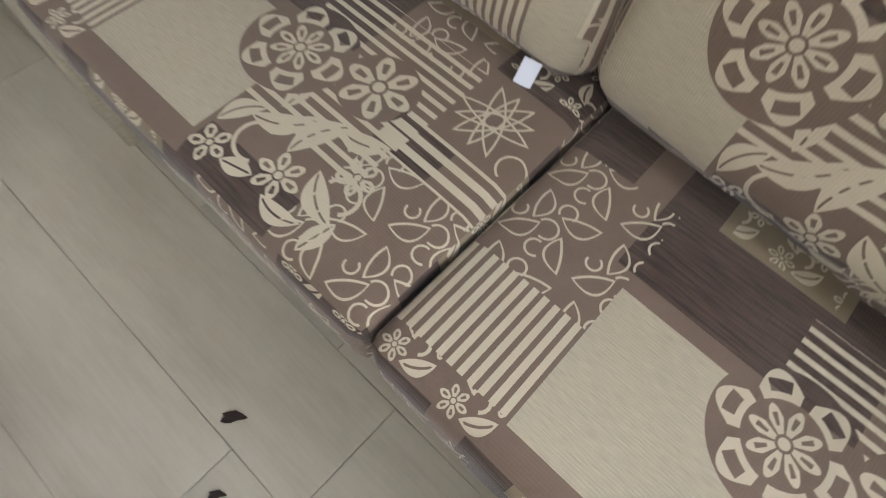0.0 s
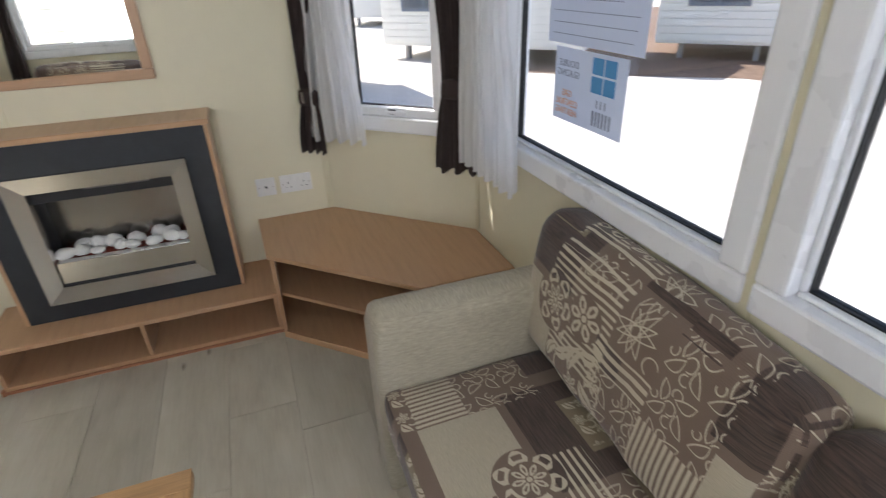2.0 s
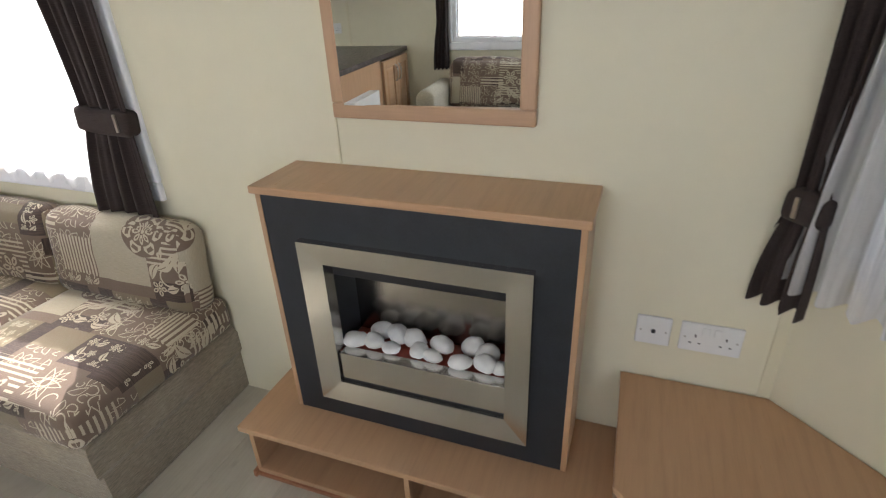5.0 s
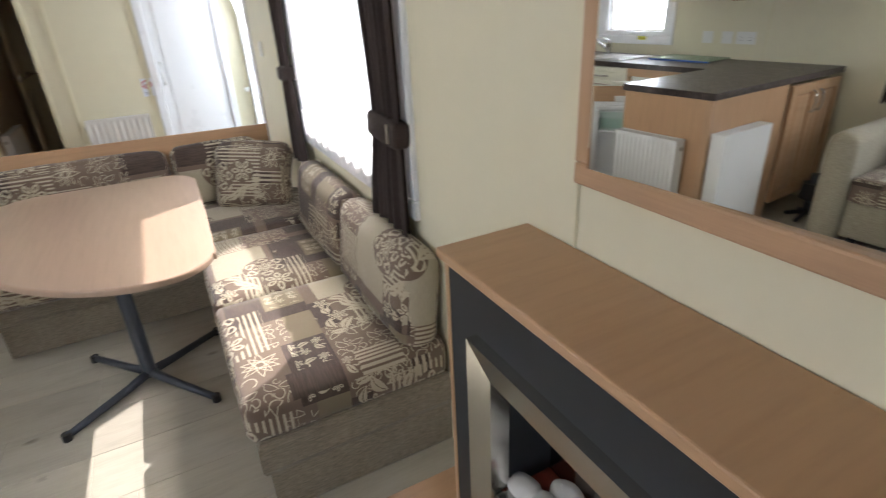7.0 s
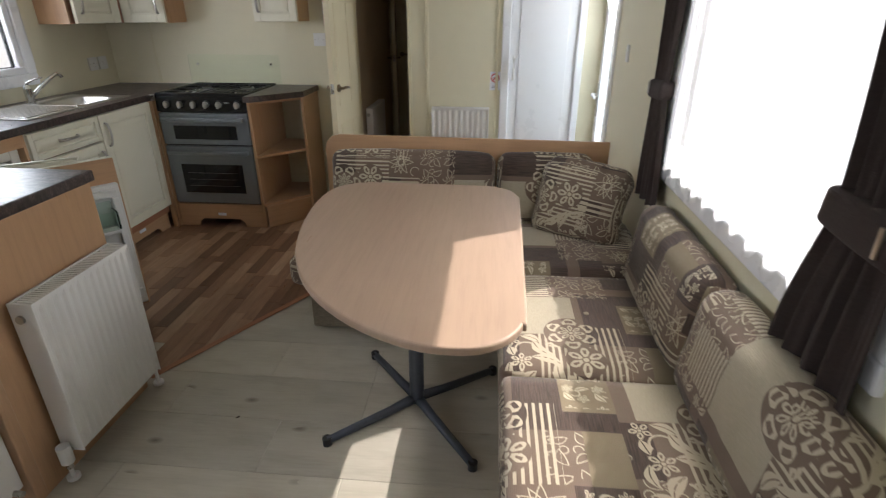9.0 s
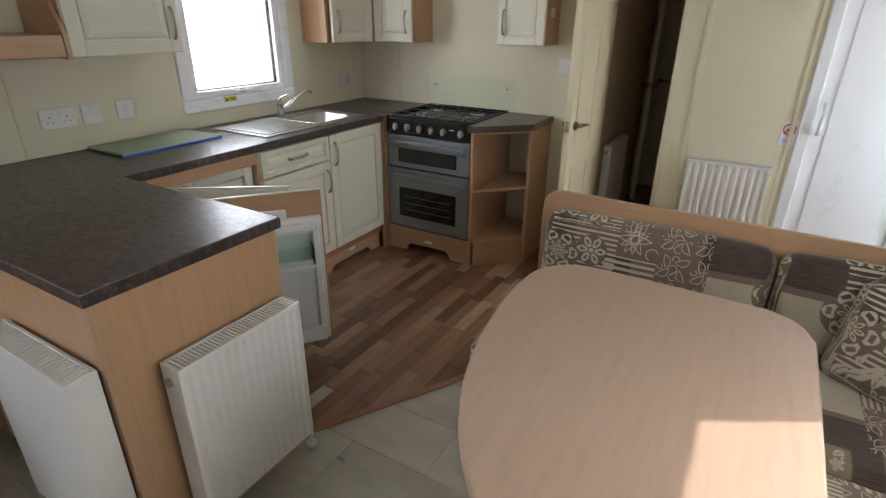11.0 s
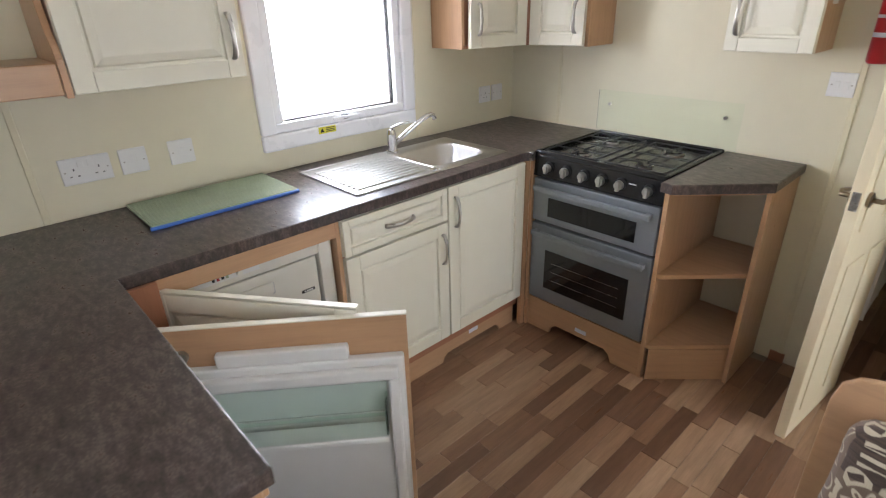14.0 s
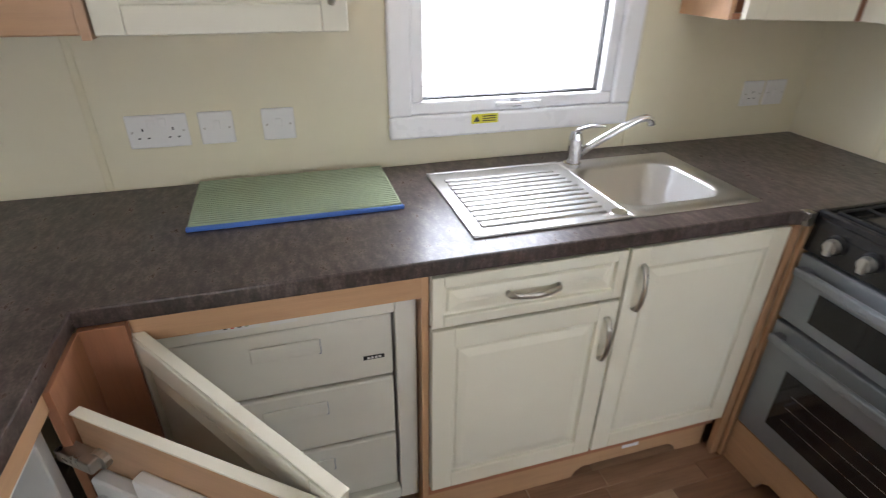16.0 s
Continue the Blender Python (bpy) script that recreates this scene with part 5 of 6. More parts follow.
plate("fused_switch", pose(XE, -0.653, 1.064) @ EM, 0.086, 0.086, "white fused switch plate above the worktop", "switch", (), ((0, 0.008),))
plate("cooker_switch", pose(XE, -0.812, 1.064) @ EM, 0.086, 0.086, "white switch plate above the worktop", "switch", (), ((0.0, 0.004),))
plate("single_socket", pose(XE, -2.425, 1.064) @ EM, 0.086, 0.086, "white single socket behind the sink", "socket", (0.0,), ())
plate("fused_switch", pose(XE, -2.523, 1.064) @ EM, 0.086, 0.086, "white switch plate in the kitchen corner", "switch", (), ((0, 0),))
plate("light_switch", pose(1.925, YK, 1.217) @ pose(0, 0, 0, 0, 0, 180), 0.086, 0.086, "white double light switch by the open door", "switch", (), ((-0.015, 0), (0.015, 0)))
plate("light_switch", pose(0, -1.80, 1.20) @ WM, 0.04, 0.086, "narrow white light switch by the entrance", "switch", (), ((0.0, 0),), False)


# ---- kitchen ----
WT = 0.912
KIT = pose(-0.10, 0, 0)


def worktop():
    out = [(2.162, -0.419), (3.0, -0.419), (3.0, -2.04), (2.988, -2.075), (2.988, -2.655), (3.588, -2.655), (3.588, -1.99), (3.09, -1.99), (3.09, -1.24), (3.588, -1.24), (3.588, 0.179), (2.162, 0.179)]
    t = part("worktop", prism(out[::-1], WT - 0.038, WT, 0.004), "worktop", m=KIT)
    tagged(t, "mottled dark brown laminate worktop with rounded edges", "worktop")
    bx("back_strip", (3.47, 3.588), (-1.99, -1.24), (WT - 0.038, WT - 0.0005), "worktop", t, 0)
    return t


worktop()
bx("joint_strip", (2.975, 3.005), (-2.10, -2.075), (WT - 0.036, WT + 0.001), "nickel", bpy.data.objects["worktop"], 0.002, "small steel joint cap")


def bow_handle(parent, m, length=0.13):
    """A bowed bar handle along x, standing off toward -y."""
    pts = [(-length / 2, 0, 0), (-length / 2 + 0.004, -0.012, 0), (-length * 0.28, -0.022, 0), (0, -0.026, 0), (length * 0.28, -0.022, 0), (length / 2 - 0.004, -0.012, 0), (length / 2, 0, 0)]
    return part("handle", tubebm(pts, [0.006, 0.006, 0.005, 0.005, 0.005, 0.006, 0.006], 10, flat=1.5), "nickel", parent, "bowed satin steel handle", m, smooth=True)


def panel_front(name, parent, m, w, h, handle=None, mat="ivory", frame=0.058):
    """A moulded front: lower left corner at the origin, x along, z up, face toward -y."""
    d = bx(name, (0.0015, w - 0.0015), (-0.009, 0.0), (0.0015, h - 0.0015), mat, parent, 0.002, m=m, seg=2)
    f = min(frame, h * 0.3)
    bm = bmesh.new()
    rings = []
    for inset, y in ((f - 0.002, -0.0125), (f + 0.003, -0.0105), (f + 0.008, -0.0105), (f + 0.013, -0.0165), (f + 0.030, -0.0205), (f + 0.035, -0.0215)):
        rings.append([bm.verts.new((x, y - 0.0006, z)) for x, z in ((inset, inset), (w - inset, inset), (w - inset, h - inset), (inset, h - inset))])
    for a, b in zip(rings, rings[1:]):
        for k in range(4):
            bm.faces.new((a[k], a[(k + 1) % 4], b[(k + 1) % 4], b[k]))
    bm.faces.new(rings[-1])
    part("moulding", bm, mat, d)
    # raised border round the moulding, so that its groove is real
    for x0, x1, z0, z1 in ((0.003, f, 0.003, h - 0.003), (w - f, w - 0.003, 0.003, h - 0.003), (f, w - f, 0.003, f), (f, w - f, h - f, h - 0.003)):
        bx("border", (x0, x1), (-0.0235, -0.008), (z0, z1), mat, d, 0.003)
    if handle:
        hx, hz, upright = handle
        bow_handle(d, pose(hx, -0.023, hz, 0, 90 if upright else 0, 0))
    return d


# fronts on the east run face -x: local x runs along -y
def east_m(y, z, x=3.022):
    return pose(x, y, z) @ EM


def base_unit():
    t = thing("sink_cabinet", KIT, "ivory kitchen base unit with one drawer and two doors", "cabinet")
    bx("carcass", (3.03, 3.56), (-2.068, -1.085), (0.12, 0.70), "beech_shaded", t, 0)
    bx("end_panel", (3.012, 3.56), (-1.082, -1.066), (0.0, WT - 0.04), "beech", t, 0.001, swap=True)
    panel_front("drawer_front", t, east_m(-1.084, 0.731), 0.494, 0.140, (0.247, 0.070, False), frame=0.03)
    panel_front("door", t, east_m(-1.084, 0.174), 0.494, 0.553, (0.494 - 0.032, 0.553 - 0.115, True))
    panel_front("door", t, east_m(-1.580, 0.174), 0.486, 0.697, (0.040, 0.697 - 0.115, True))
    # plinth with a cut-out
    bm = prism([(0, 0), (0.5, 0), (0.515, 0.03), (0.54, 0.045), (0.86, 0.045), (0.885, 0.03), (0.90, 0), (1.0, 0), (1.0, 0.17), (0, 0.17)], -0.008, 0.008, 0.001)
    part("plinth", bm, "beech", t, "beech plinth with a cut-out", pose(3.055, -1.066, 0, 90, 0, -90))
    bx("plinth_label", (3.044, 3.046), (-1.80, -1.74), (0.085, 0.105), "paper", t, 0, "small white label")
    bx("filler", (3.0, 3.022), (-2.098, -2.070), (0.0, WT - 0.04), "beech", t, 0.001, swap=True)
    return t


base_unit()


def sink():
    t = thing("sink", KIT, "inset steel sink with ribbed drainer and round-cornered bowl", "sink")
    z = WT + 0.001
    x0, x1, y0, y1 = 3.072, 3.486, -2.022, -1.205
    bx0, bx1, by0, by1 = 3.125, 3.415, -1.965, -1.625

    def rr(a, b, c, d, r, n=6):
        pts = []
        for cx, cy, s in ((b - r, d - r, 0), (a + r, d - r, 90), (a + r, c + r, 180), (b - r, c + r, 270)):
            for k in range(n + 1):
                q = radians(s + 90 * k / n)
                pts.append((cx + r * math.cos(q), cy + r * math.sin(q)))
        return pts

    bm = bmesh.new()
    loops = []
    for pts, h in ((rr(x0, x1, by0 - 0.057, by1 + 0.003, 0.012), 0.0), (rr(x0 + 0.004, x1 - 0.004, by0 - 0.053, by1 + 0.0, 0.012), 0.004), (rr(bx0, bx1, by0, by1, 0.075), 0.003),
                   (rr(bx0 + 0.006, bx1 - 0.006, by0 + 0.006, by1 - 0.006, 0.072), -0.006), (rr(bx0 + 0.018, bx1 - 0.018, by0 + 0.018, by1 - 0.018, 0.065), -0.115), (rr(bx0 + 0.05, bx1 - 0.05, by0 + 0.05, by1 - 0.05, 0.045), -0.132)):
        loops.append([bm.verts.new((p[0], p[1], z + h)) for p in pts])
    for a, b in zip(loops, loops[1:]):
        n = len(a)
        for k in range(n):
            bm.faces.new((a[k], a[(k + 1) % n], b[(k + 1) % n], b[k]))
    bm.faces.new(loops[-1])
    bmesh.ops.recalc_face_normals(bm, faces=bm.faces)
    part("bowl", bm, "sink", t, "deep round-cornered steel bowl", smooth=True)
    bx("drainer", (x0, x1), (by1 + 0.003, y1), (z - 0.001, z + 0.003), "sink", t, 0.0015)
    for k in range(11):
        x = 3.125 + k * 0.029
        bx("rib", (x - 0.0105, x + 0.0105), (by1 + 0.03 + 0.02 * abs(k - 5) / 5, y1 - 0.035), (z + 0.002, z + 0.0085), "sink", t, 0.003)
    for a, b, c, d in ((x0, x0 + 0.01, by1, y1), (x1 - 0.01, x1, by1, y1), (x0, x1, y1 - 0.012, y1)):
        bx("rim", (a, b), (c, d), (z + 0.002, z + 0.0055), "sink", t, 0.002)
    rod("waste", (3.27, -1.795, z - 0.1318), (3.27, -1.795, z - 0.129), 0.035, "chrome", t, n=20)
    rod("plug", (3.10, -1.60, z + 0.003), (3.10, -1.60, z + 0.008), 0.02, "chrome", t, n=20)


sink()


def tap():
    t = thing("mixer_tap", pose(3.34, -1.655, WT + 0.004), "chrome single-lever mixer tap behind the sink", "tap")
    rod("base_ring", (0, 0, 0), (0, 0, 0.012), 0.027, "chrome", t, n=20)
    rod("body", (0, 0, 0.012), (0, 0, 0.085), 0.021, "chrome", t, n=20)
    rod("cap", (0, 0, 0.085), (0, 0, 0.105), 0.021, "chrome", t, n=20, r2=0.016)
    part("lever", tubebm([(0, 0, 0.098), (-0.015, 0.004, 0.118), (-0.045, -0.02, 0.135), (-0.075, -0.045, 0.142)], [0.010, 0.009, 0.007, 0.006], flat=0.7), "chrome", t, smooth=True)
    part("spout", tubebm([(0, -0.012, 0.035), (-0.01, -0.06, 0.070), (-0.025, -0.13, 0.115), (-0.035, -0.185, 0.142), (-0.04, -0.205, 0.146), (-0.042, -0.218, 0.140), (-0.043, -0.224, 0.124)], [0.013, 0.012, 0.0115, 0.011, 0.011, 0.011, 0.011]), "chrome", t, smooth=True)


tap()

bd = thing("worktop_saver", pose(3.318, -0.835, WT), "ribbed green glass worktop saver with a blue edge", "board")
bx("pane", (-0.139, 0.141), (-0.25, 0.25), (0.006, 0.016), "board_green", bd, 0.002)
bx("edge", (-0.146, -0.134), (-0.255, 0.255), (0.0, 0.011), "blue", bd, 0.002, "blue plastic edge")
for k in range(22):
    bx("rib", (-0.13 + k * 0.0123, -0.1245 + k * 0.0123), (-0.245, 0.245), (0.0155, 0.0178), "board_green", bd, 0.001)


def cooker():
    t = thing("cooker", KIT, "grey double-oven gas cooker with black hob and silver knobs", "cooker")
    x0, x1, yf, yb = 2.374, 2.983, -2.11, -2.645
    bx("body", (x0, x1), (yb, yf - 0.02), (0.17, 0.868), "dark", t, 0.003)
    top = bx("hob", (x0, x1), (yb, yf), (0.868, 0.902), "hob", t, 0.006)
    for a, b, c, d in ((x0, x0 + 0.016, yb + 0.018, yf - 0.016), (x1 - 0.016, x1, yb + 0.018, yf - 0.016), (x0, x1, yb, yb + 0.018), (x0, x1, yf - 0.016, yf - 0.001)):
        bx("rim", (a, b), (c, d), (0.898, 0.921), "hob", top, 0.006, "raised black enamel rim")
    bm = bmesh.new()
    vs = [bm.verts.new(p) for p in ((x0, yf + 0.004, 0.805), (x1, yf + 0.004, 0.805), (x1, yf - 0.004, 0.914), (x0, yf - 0.004, 0.914), (x0, yf - 0.05, 0.805), (x1, yf - 0.05, 0.805), (x1, yf - 0.05, 0.914), (x0, yf - 0.05, 0.914))]
    for q in ((0, 1, 2, 3), (5, 4, 7, 6), (0, 4, 5, 1), (3, 2, 6, 7), (1, 5, 6, 2), (0, 3, 7, 4)):
        bm.faces.new([vs[i] for i in q])
    bmesh.ops.recalc_face_normals(bm, faces=bm.faces)
    fa = part("control_panel", bm, "hob", t, "black control panel")
    for k, x in enumerate((2.905, 2.815, 2.725, 2.64, 2.555, 2.435)):
        kb = part("knob", rodbm((x, yf - 0.002, 0.853), (x, yf + 0.010, 0.852), 0.026, 20, 0.023), "dark", t)
        part("cap", rodbm((x, yf + 0.010, 0.852), (x, yf + 0.027, 0.850), 0.020, 20, 0.017), "sink", kb, "silver knob cap")
        bx("grip", (x - 0.008, x + 0.008), (yf + 0.02, yf + 0.034), (0.829, 0.871), "sink", kb, 0.003, "silver knob grip")
    bx("lettering_bar", (2.49, 2.52), (yf + 0.0005, yf + 0.003), (0.861, 0.865), "plastic", t, 0)

    def oven_door(z0, z1, g0, g1, label):
        d = bx("oven_door", (x0 + 0.004, x1 - 0.004), (yf - 0.022, yf + 0.006), (z0, z1), "grey", t, 0.005, label)
        bx("window", (x0 + 0.09, x1 - 0.09), (yf + 0.0062, yf + 0.009), (g0, g1), "oven_glass", d, 0.002, "dark oven glass")
        bx("handle", (x0 + 0.025, x1 - 0.025), (yf + 0.028, yf + 0.045), (z1 - 0.052, z1 - 0.024), "grey", d, 0.007, "grey bar handle")
        for x in (x0 + 0.04, x1 - 0.04):
            bx("bracket", (x - 0.012, x + 0.012), (yf + 0.004, yf + 0.03), (z1 - 0.048, z1 - 0.028), "grey", d, 0.003)
        return d

    oven_door(0.590, 0.795, 0.625, 0.715, "grey grill door")
    dd = oven_door(0.180, 0.578, 0.255, 0.455, "grey main oven door")
    for k in range(3):
        bx("rack_line", (x0 + 0.13, x1 - 0.13), (yf + 0.0091, yf + 0.0095), (0.305 + 0.045 * k, 0.3065 + 0.045 * k), "nickel", dd, 0)
    bm = prism([(0, 0), (0.13, 0), (0.145, 0.04), (0.17, 0.06), (0.44, 0.06), (0.465, 0.04), (0.48, 0), (0.609, 0), (0.609, 0.17), (0, 0.17)], -0.008, 0.008, 0.001)
    part("plinth", bm, "beech", t, "beech plinth with a cut-out", pose(x1, yf - 0.01, 0, 90, 0, 180))
    bx("plinth_label", (2.64, 2.70), (yf - 0.002, yf + 0.0), (0.085, 0.105), "paper", t, 0, "small white label")
    # burners and pan supports
    for bxx, byy, r in ((2.53, -2.24, 0.036), (2.83, -2.24, 0.045), (2.53, -2.50, 0.045), (2.83, -2.50, 0.03)):
        b = rod("burner", (bxx, byy, 0.900), (bxx, byy, 0.909), r, "nickel", t, n=24)
        rod("burner_cap", (bxx, byy, 0.909), (bxx, byy, 0.913), r * 0.78, "hob", b, n=24)
    for cx in (2.53, 2.83):
        bm = bmesh.new()
        for (a, b_) in (((cx - 0.13, -2.58), (cx + 0.13, -2.58)), ((cx - 0.13, -2.15), (cx + 0.13, -2.15)), ((cx - 0.13, -2.37), (cx + 0.13, -2.37))):
            boxbm((a[0], b_[0]), (a[1] - 0.003, a[1] + 0.003), (0.914, 0.919), 0, bm=bm)
        for x in (cx - 0.13, cx + 0.124):
            boxbm((x, x + 0.006), (-2.58, -2.15), (0.914, 0.919), 0, bm=bm)
        for y in (-2.24, -2.50):
            for a, b_ in (((cx - 0.13, y - 0.003), (cx - 0.02, y + 0.003)), ((cx + 0.02, y - 0.003), (cx + 0.13, y + 0.003)), ((cx - 0.003, y - 0.10), (cx + 0.003, y - 0.02)), ((cx - 0.003, y + 0.02), (cx + 0.003, y + 0.09))):
                boxbm((a[0], b_[0]), (a[1], b_[1]), (0.9145, 0.9195), 0, bm=bm)
        for x in (cx - 0.127, cx + 0.127):
            for y in (-2.577, -2.153):
                boxbm((x - 0.003, x + 0.003), (y - 0.003, y + 0.003), (0.901, 0.914), 0, bm=bm)
        part("pan_support", bm, "iron", t, "black wire pan support")


cooker()
fp_ = bx("end_panel", (2.985, 3.0), (-2.64, -2.10), (0.0, 0.873), "beech", None, 0.001, swap=True, m=KIT)
tagged(fp_, "beech laminate panel between cooker and cupboards", "panel")


def shelf_unit():
    t = thing("open_shelf_unit", KIT, "open beech end unit with three shelves beside the cooker", "shelf unit")
    def shp(i):
        return [(2.372 - i, -2.655), (2.372 - i, -2.112 - i), (2.325, -2.10 - i), (2.092 + i, -2.36 - i), (2.092 + i, -2.655)][::-1]
    bx("side_panel", (2.354, 2.372), (-2.655, -2.108), (0.0, 0.874), "beech", t, 0.001, swap=True)
    bx("side_panel", (2.076, 2.094), (-2.655, -2.33), (0.0, 0.874), "beech", t, 0.001, swap=True)
    pts = [(2.354, -2.645), (2.094, -2.645), (2.094, -2.365), (2.335, -2.118), (2.354, -2.115)]
    def ccw(p):
        return p if sum((p[i][0] - p[i - 1][0]) * (p[i][1] + p[i - 1][1]) for i in range(len(p))) < 0 else p[::-1]
    for z in (0.16, 0.50):
        part("shelf", prism(ccw(pts), z, z + 0.018, 0.001), "beech", t)
    part("top_rail", prism(ccw(pts), 0.852, 0.874, 0.001), "beech", t)
    d = Vector((2.094 - 2.34, -2.365 + 2.118))
    bx("plinth", (0, d.length), (-0.008, 0.0), (0.0, 0.16), "beech", t, 0.001, m=pose(2.34, -2.118, 0, 0, 0, math.degrees(math.atan2(d.y, d.x))))
    top = [(2.372, -2.655), (2.372, -2.062), (2.325, -2.052), (2.065, -2.318), (2.065, -2.655)]
    tp = part("worktop_end", prism(ccw(top), 0.874, WT, 0.005), "worktop", t, "mottled dark brown worktop end")


shelf_unit()

sp = thing("splashback", KIT, "clear glass splashback with two steel screws", "splashback")
bx("pane", (2.335, 3.015), (YK + 0.006, YK + 0.011), (0.915, 1.115), "splash", sp, 0.001).visible_shadow = False
for x in (2.40, 2.95):
    rod("screw", (x, YK + 0.001, 1.05), (x, YK + 0.015, 1.05), 0.008, "nickel", sp)


# ---- peninsula, fridge and freezer ----
pe = thing("peninsula_cabinet", KIT, "beech-clad kitchen peninsula carrying the dark worktop", "cabinet")
bx("end_panel", (2.168, 2.186), (-0.40, 0.165), (0.0, 0.873), "beech", pe, 0.002, swap=True)
bx("side_panel", (2.186, 2.95), (0.147, 0.165), (0.0, 0.873), "beech", pe, 0.002, swap=True)
bx("corner_post", (2.166, 2.20), (0.13, 0.170), (0.0, 0.872), "beech_pale", pe, 0.004, swap=True)
panel_front("door", pe, pose(3.55, 0.167, 0.12) @ pose(0, 0, 0, 0, 0, 180), 0.30, 0.74, (0.26, 0.62, True), "beech")
panel_front("door", pe, pose(3.25, 0.167, 0.12) @ pose(0, 0, 0, 0, 0, 180), 0.30, 0.74, (0.04, 0.62, True), "beech")
bx("rail", (2.186, 2.84), (-0.415, -0.40), (0.835, 0.873), "beech", pe, 0.001)
bx("stile", (2.835, 2.99), (-0.425, -0.41), (0.0, 0.873), "beech_shaded", pe, 0.001, swap=True)
bx("corner_panel", (2.99, 3.012), (-0.50, -0.42), (0.0, 0.873), "beech_shaded", pe, 0.001, swap=True)
bx("plinth", (2.19, 2.84), (-0.39, -0.375), (0.0, 0.11), "beech", pe, 0.001)

fr = thing("fridge", KIT, "white built-in fridge with its door hanging open", "fridge")
for a, b, c, d in ((2.20, 2.23, 0.12, 0.83), (2.80, 2.83, 0.12, 0.83)):
    bx("side_wall", (a, b), (-0.395, 0.12), (c, d), "plastic", fr, 0.003)
bx("back_wall", (2.20, 2.83), (0.12, 0.14), (0.12, 0.83), "plastic", fr, 0.002)
bx("top_wall", (2.20, 2.83), (-0.395, 0.12), (0.80, 0.83), "plastic", fr, 0.002)
bx("floor_wall", (2.20, 2.83), (-0.395, 0.12), (0.115, 0.14), "plastic", fr, 0.002)
fa_ = math.degrees(math.atan2(-0.92 + 0.437, 2.46 - 2.833))
fd = thing("door", pose(2.838, -0.437, -0.045, 0, 0, fa_), "", "")
for k_ in ("label", "category"):
    if k_ in fd:
        del fd[k_]
fd.parent = fr
bx("decor_panel", (0.0, 0.612), (-0.0, 0.018), (0.13, 0.862), "beech", fd, 0.002)
bx("edge_strip", (-0.001, 0.613), (-0.0005, 0.0185), (0.862, 0.866), "ivory", fd, 0.001, "ivory edge strip")
bx("liner", (0.03, 0.60), (-0.028, -0.0), (0.15, 0.755), "plastic", fd, 0.006, "white plastic door liner")
bx("liner_top", (0.13, 0.46), (-0.024, -0.0), (0.755, 0.795), "plastic", fd, 0.005)
for a, b, c, d in ((0.05, 0.585, 0.70, 0.735), (0.05, 0.585, 0.165, 0.195), (0.05, 0.08, 0.195, 0.70), (0.555, 0.585, 0.195, 0.70)):
    bx("liner_rib", (a, b), (-0.052, -0.028), (c, d), "plastic", fd, 0.007)
bx("gasket", (0.035, 0.597), (-0.0275, -0.024), (0.152, 0.158), "print_grey", fd, 0)
bx("upper_tray", (0.085, 0.55), (-0.115, -0.052), (0.555, 0.572), "plastic", fd, 0.004, "white door tray rim")
bx("tray_guard", (0.085, 0.55), (-0.112, -0.105), (0.572, 0.655), "green_glass", fd, 0.003, "clear green tray guard").visible_shadow = False
bx("tray_back", (0.085, 0.55), (-0.036, -0.03), (0.572, 0.685), "green_glass", fd, 0.003).visible_shadow = False
for x in (0.085, 0.543):
    bx("tray_side", (x, x + 0.007), (-0.105, -0.036), (0.572, 0.655), "green_glass", fd, 0.002)
bx("lower_tray", (0.07, 0.57), (-0.12, -0.052), (0.20, 0.215), "plastic", fd, 0.004)
bx("lower_guard", (0.07, 0.57), (-0.12, -0.108), (0.215, 0.275), "plastic", fd, 0.005, "white bottle shelf guard")
hg = bx("hinge", (-0.03, 0.05), (-0.03, -0.0), (0.775, 0.80), "nickel", fd, 0.003, "steel cupboard hinge")
rod("hinge_cup", (0.045, 0.0, 0.787), (0.045, -0.012, 0.787), 0.018, "nickel", hg)

fz = thing("freezer", KIT, "aged white built-in freezer with three drawer fronts, door open", "freezer")
bx("rail", (3.012, 3.03), (-1.066, -0.50), (0.815, 0.873), "beech", fz, 0.001)
bx("body", (3.12, 3.55), (-1.06, -0.50), (0.12, 0.81), "aged", fz, 0.003)
for y0_, y1_, z0_, z1_ in ((-1.062, -1.012, 0.12, 0.812), (-0.52, -0.50, 0.12, 0.812), (-1.012, -0.52, 0.765, 0.812), (-1.012, -0.52, 0.12, 0.16)):
    bx("surround", (3.045, 3.12), (y0_, y1_), (z0_, z1_), "aged", fz, 0.004)
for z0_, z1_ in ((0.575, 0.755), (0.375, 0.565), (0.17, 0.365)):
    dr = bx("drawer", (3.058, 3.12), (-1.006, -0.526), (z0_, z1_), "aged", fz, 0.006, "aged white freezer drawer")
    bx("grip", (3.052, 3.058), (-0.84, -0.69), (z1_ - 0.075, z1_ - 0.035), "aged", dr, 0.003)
    # thin grey strip: the grip's shadow painted along its edge
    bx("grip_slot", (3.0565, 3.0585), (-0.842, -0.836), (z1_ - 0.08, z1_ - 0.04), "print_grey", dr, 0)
bx("control_strip", (3.043, 3.0452), (-0.80, -0.60), (0.785, 0.806), "plastic", fz, 0, "control strip with coloured lights")
rod("thermostat", (3.045, -0.735, 0.795), (3.036, -0.735, 0.795), 0.009, "aged", fz)
for k, cm in enumerate(("dark", "signred", "dark", "board_green")):
    bx("button", (3.0418, 3.0432), (-0.66 - k * 0.014, -0.652 - k * 0.014), (0.792, 0.801), cm, fz, 0)
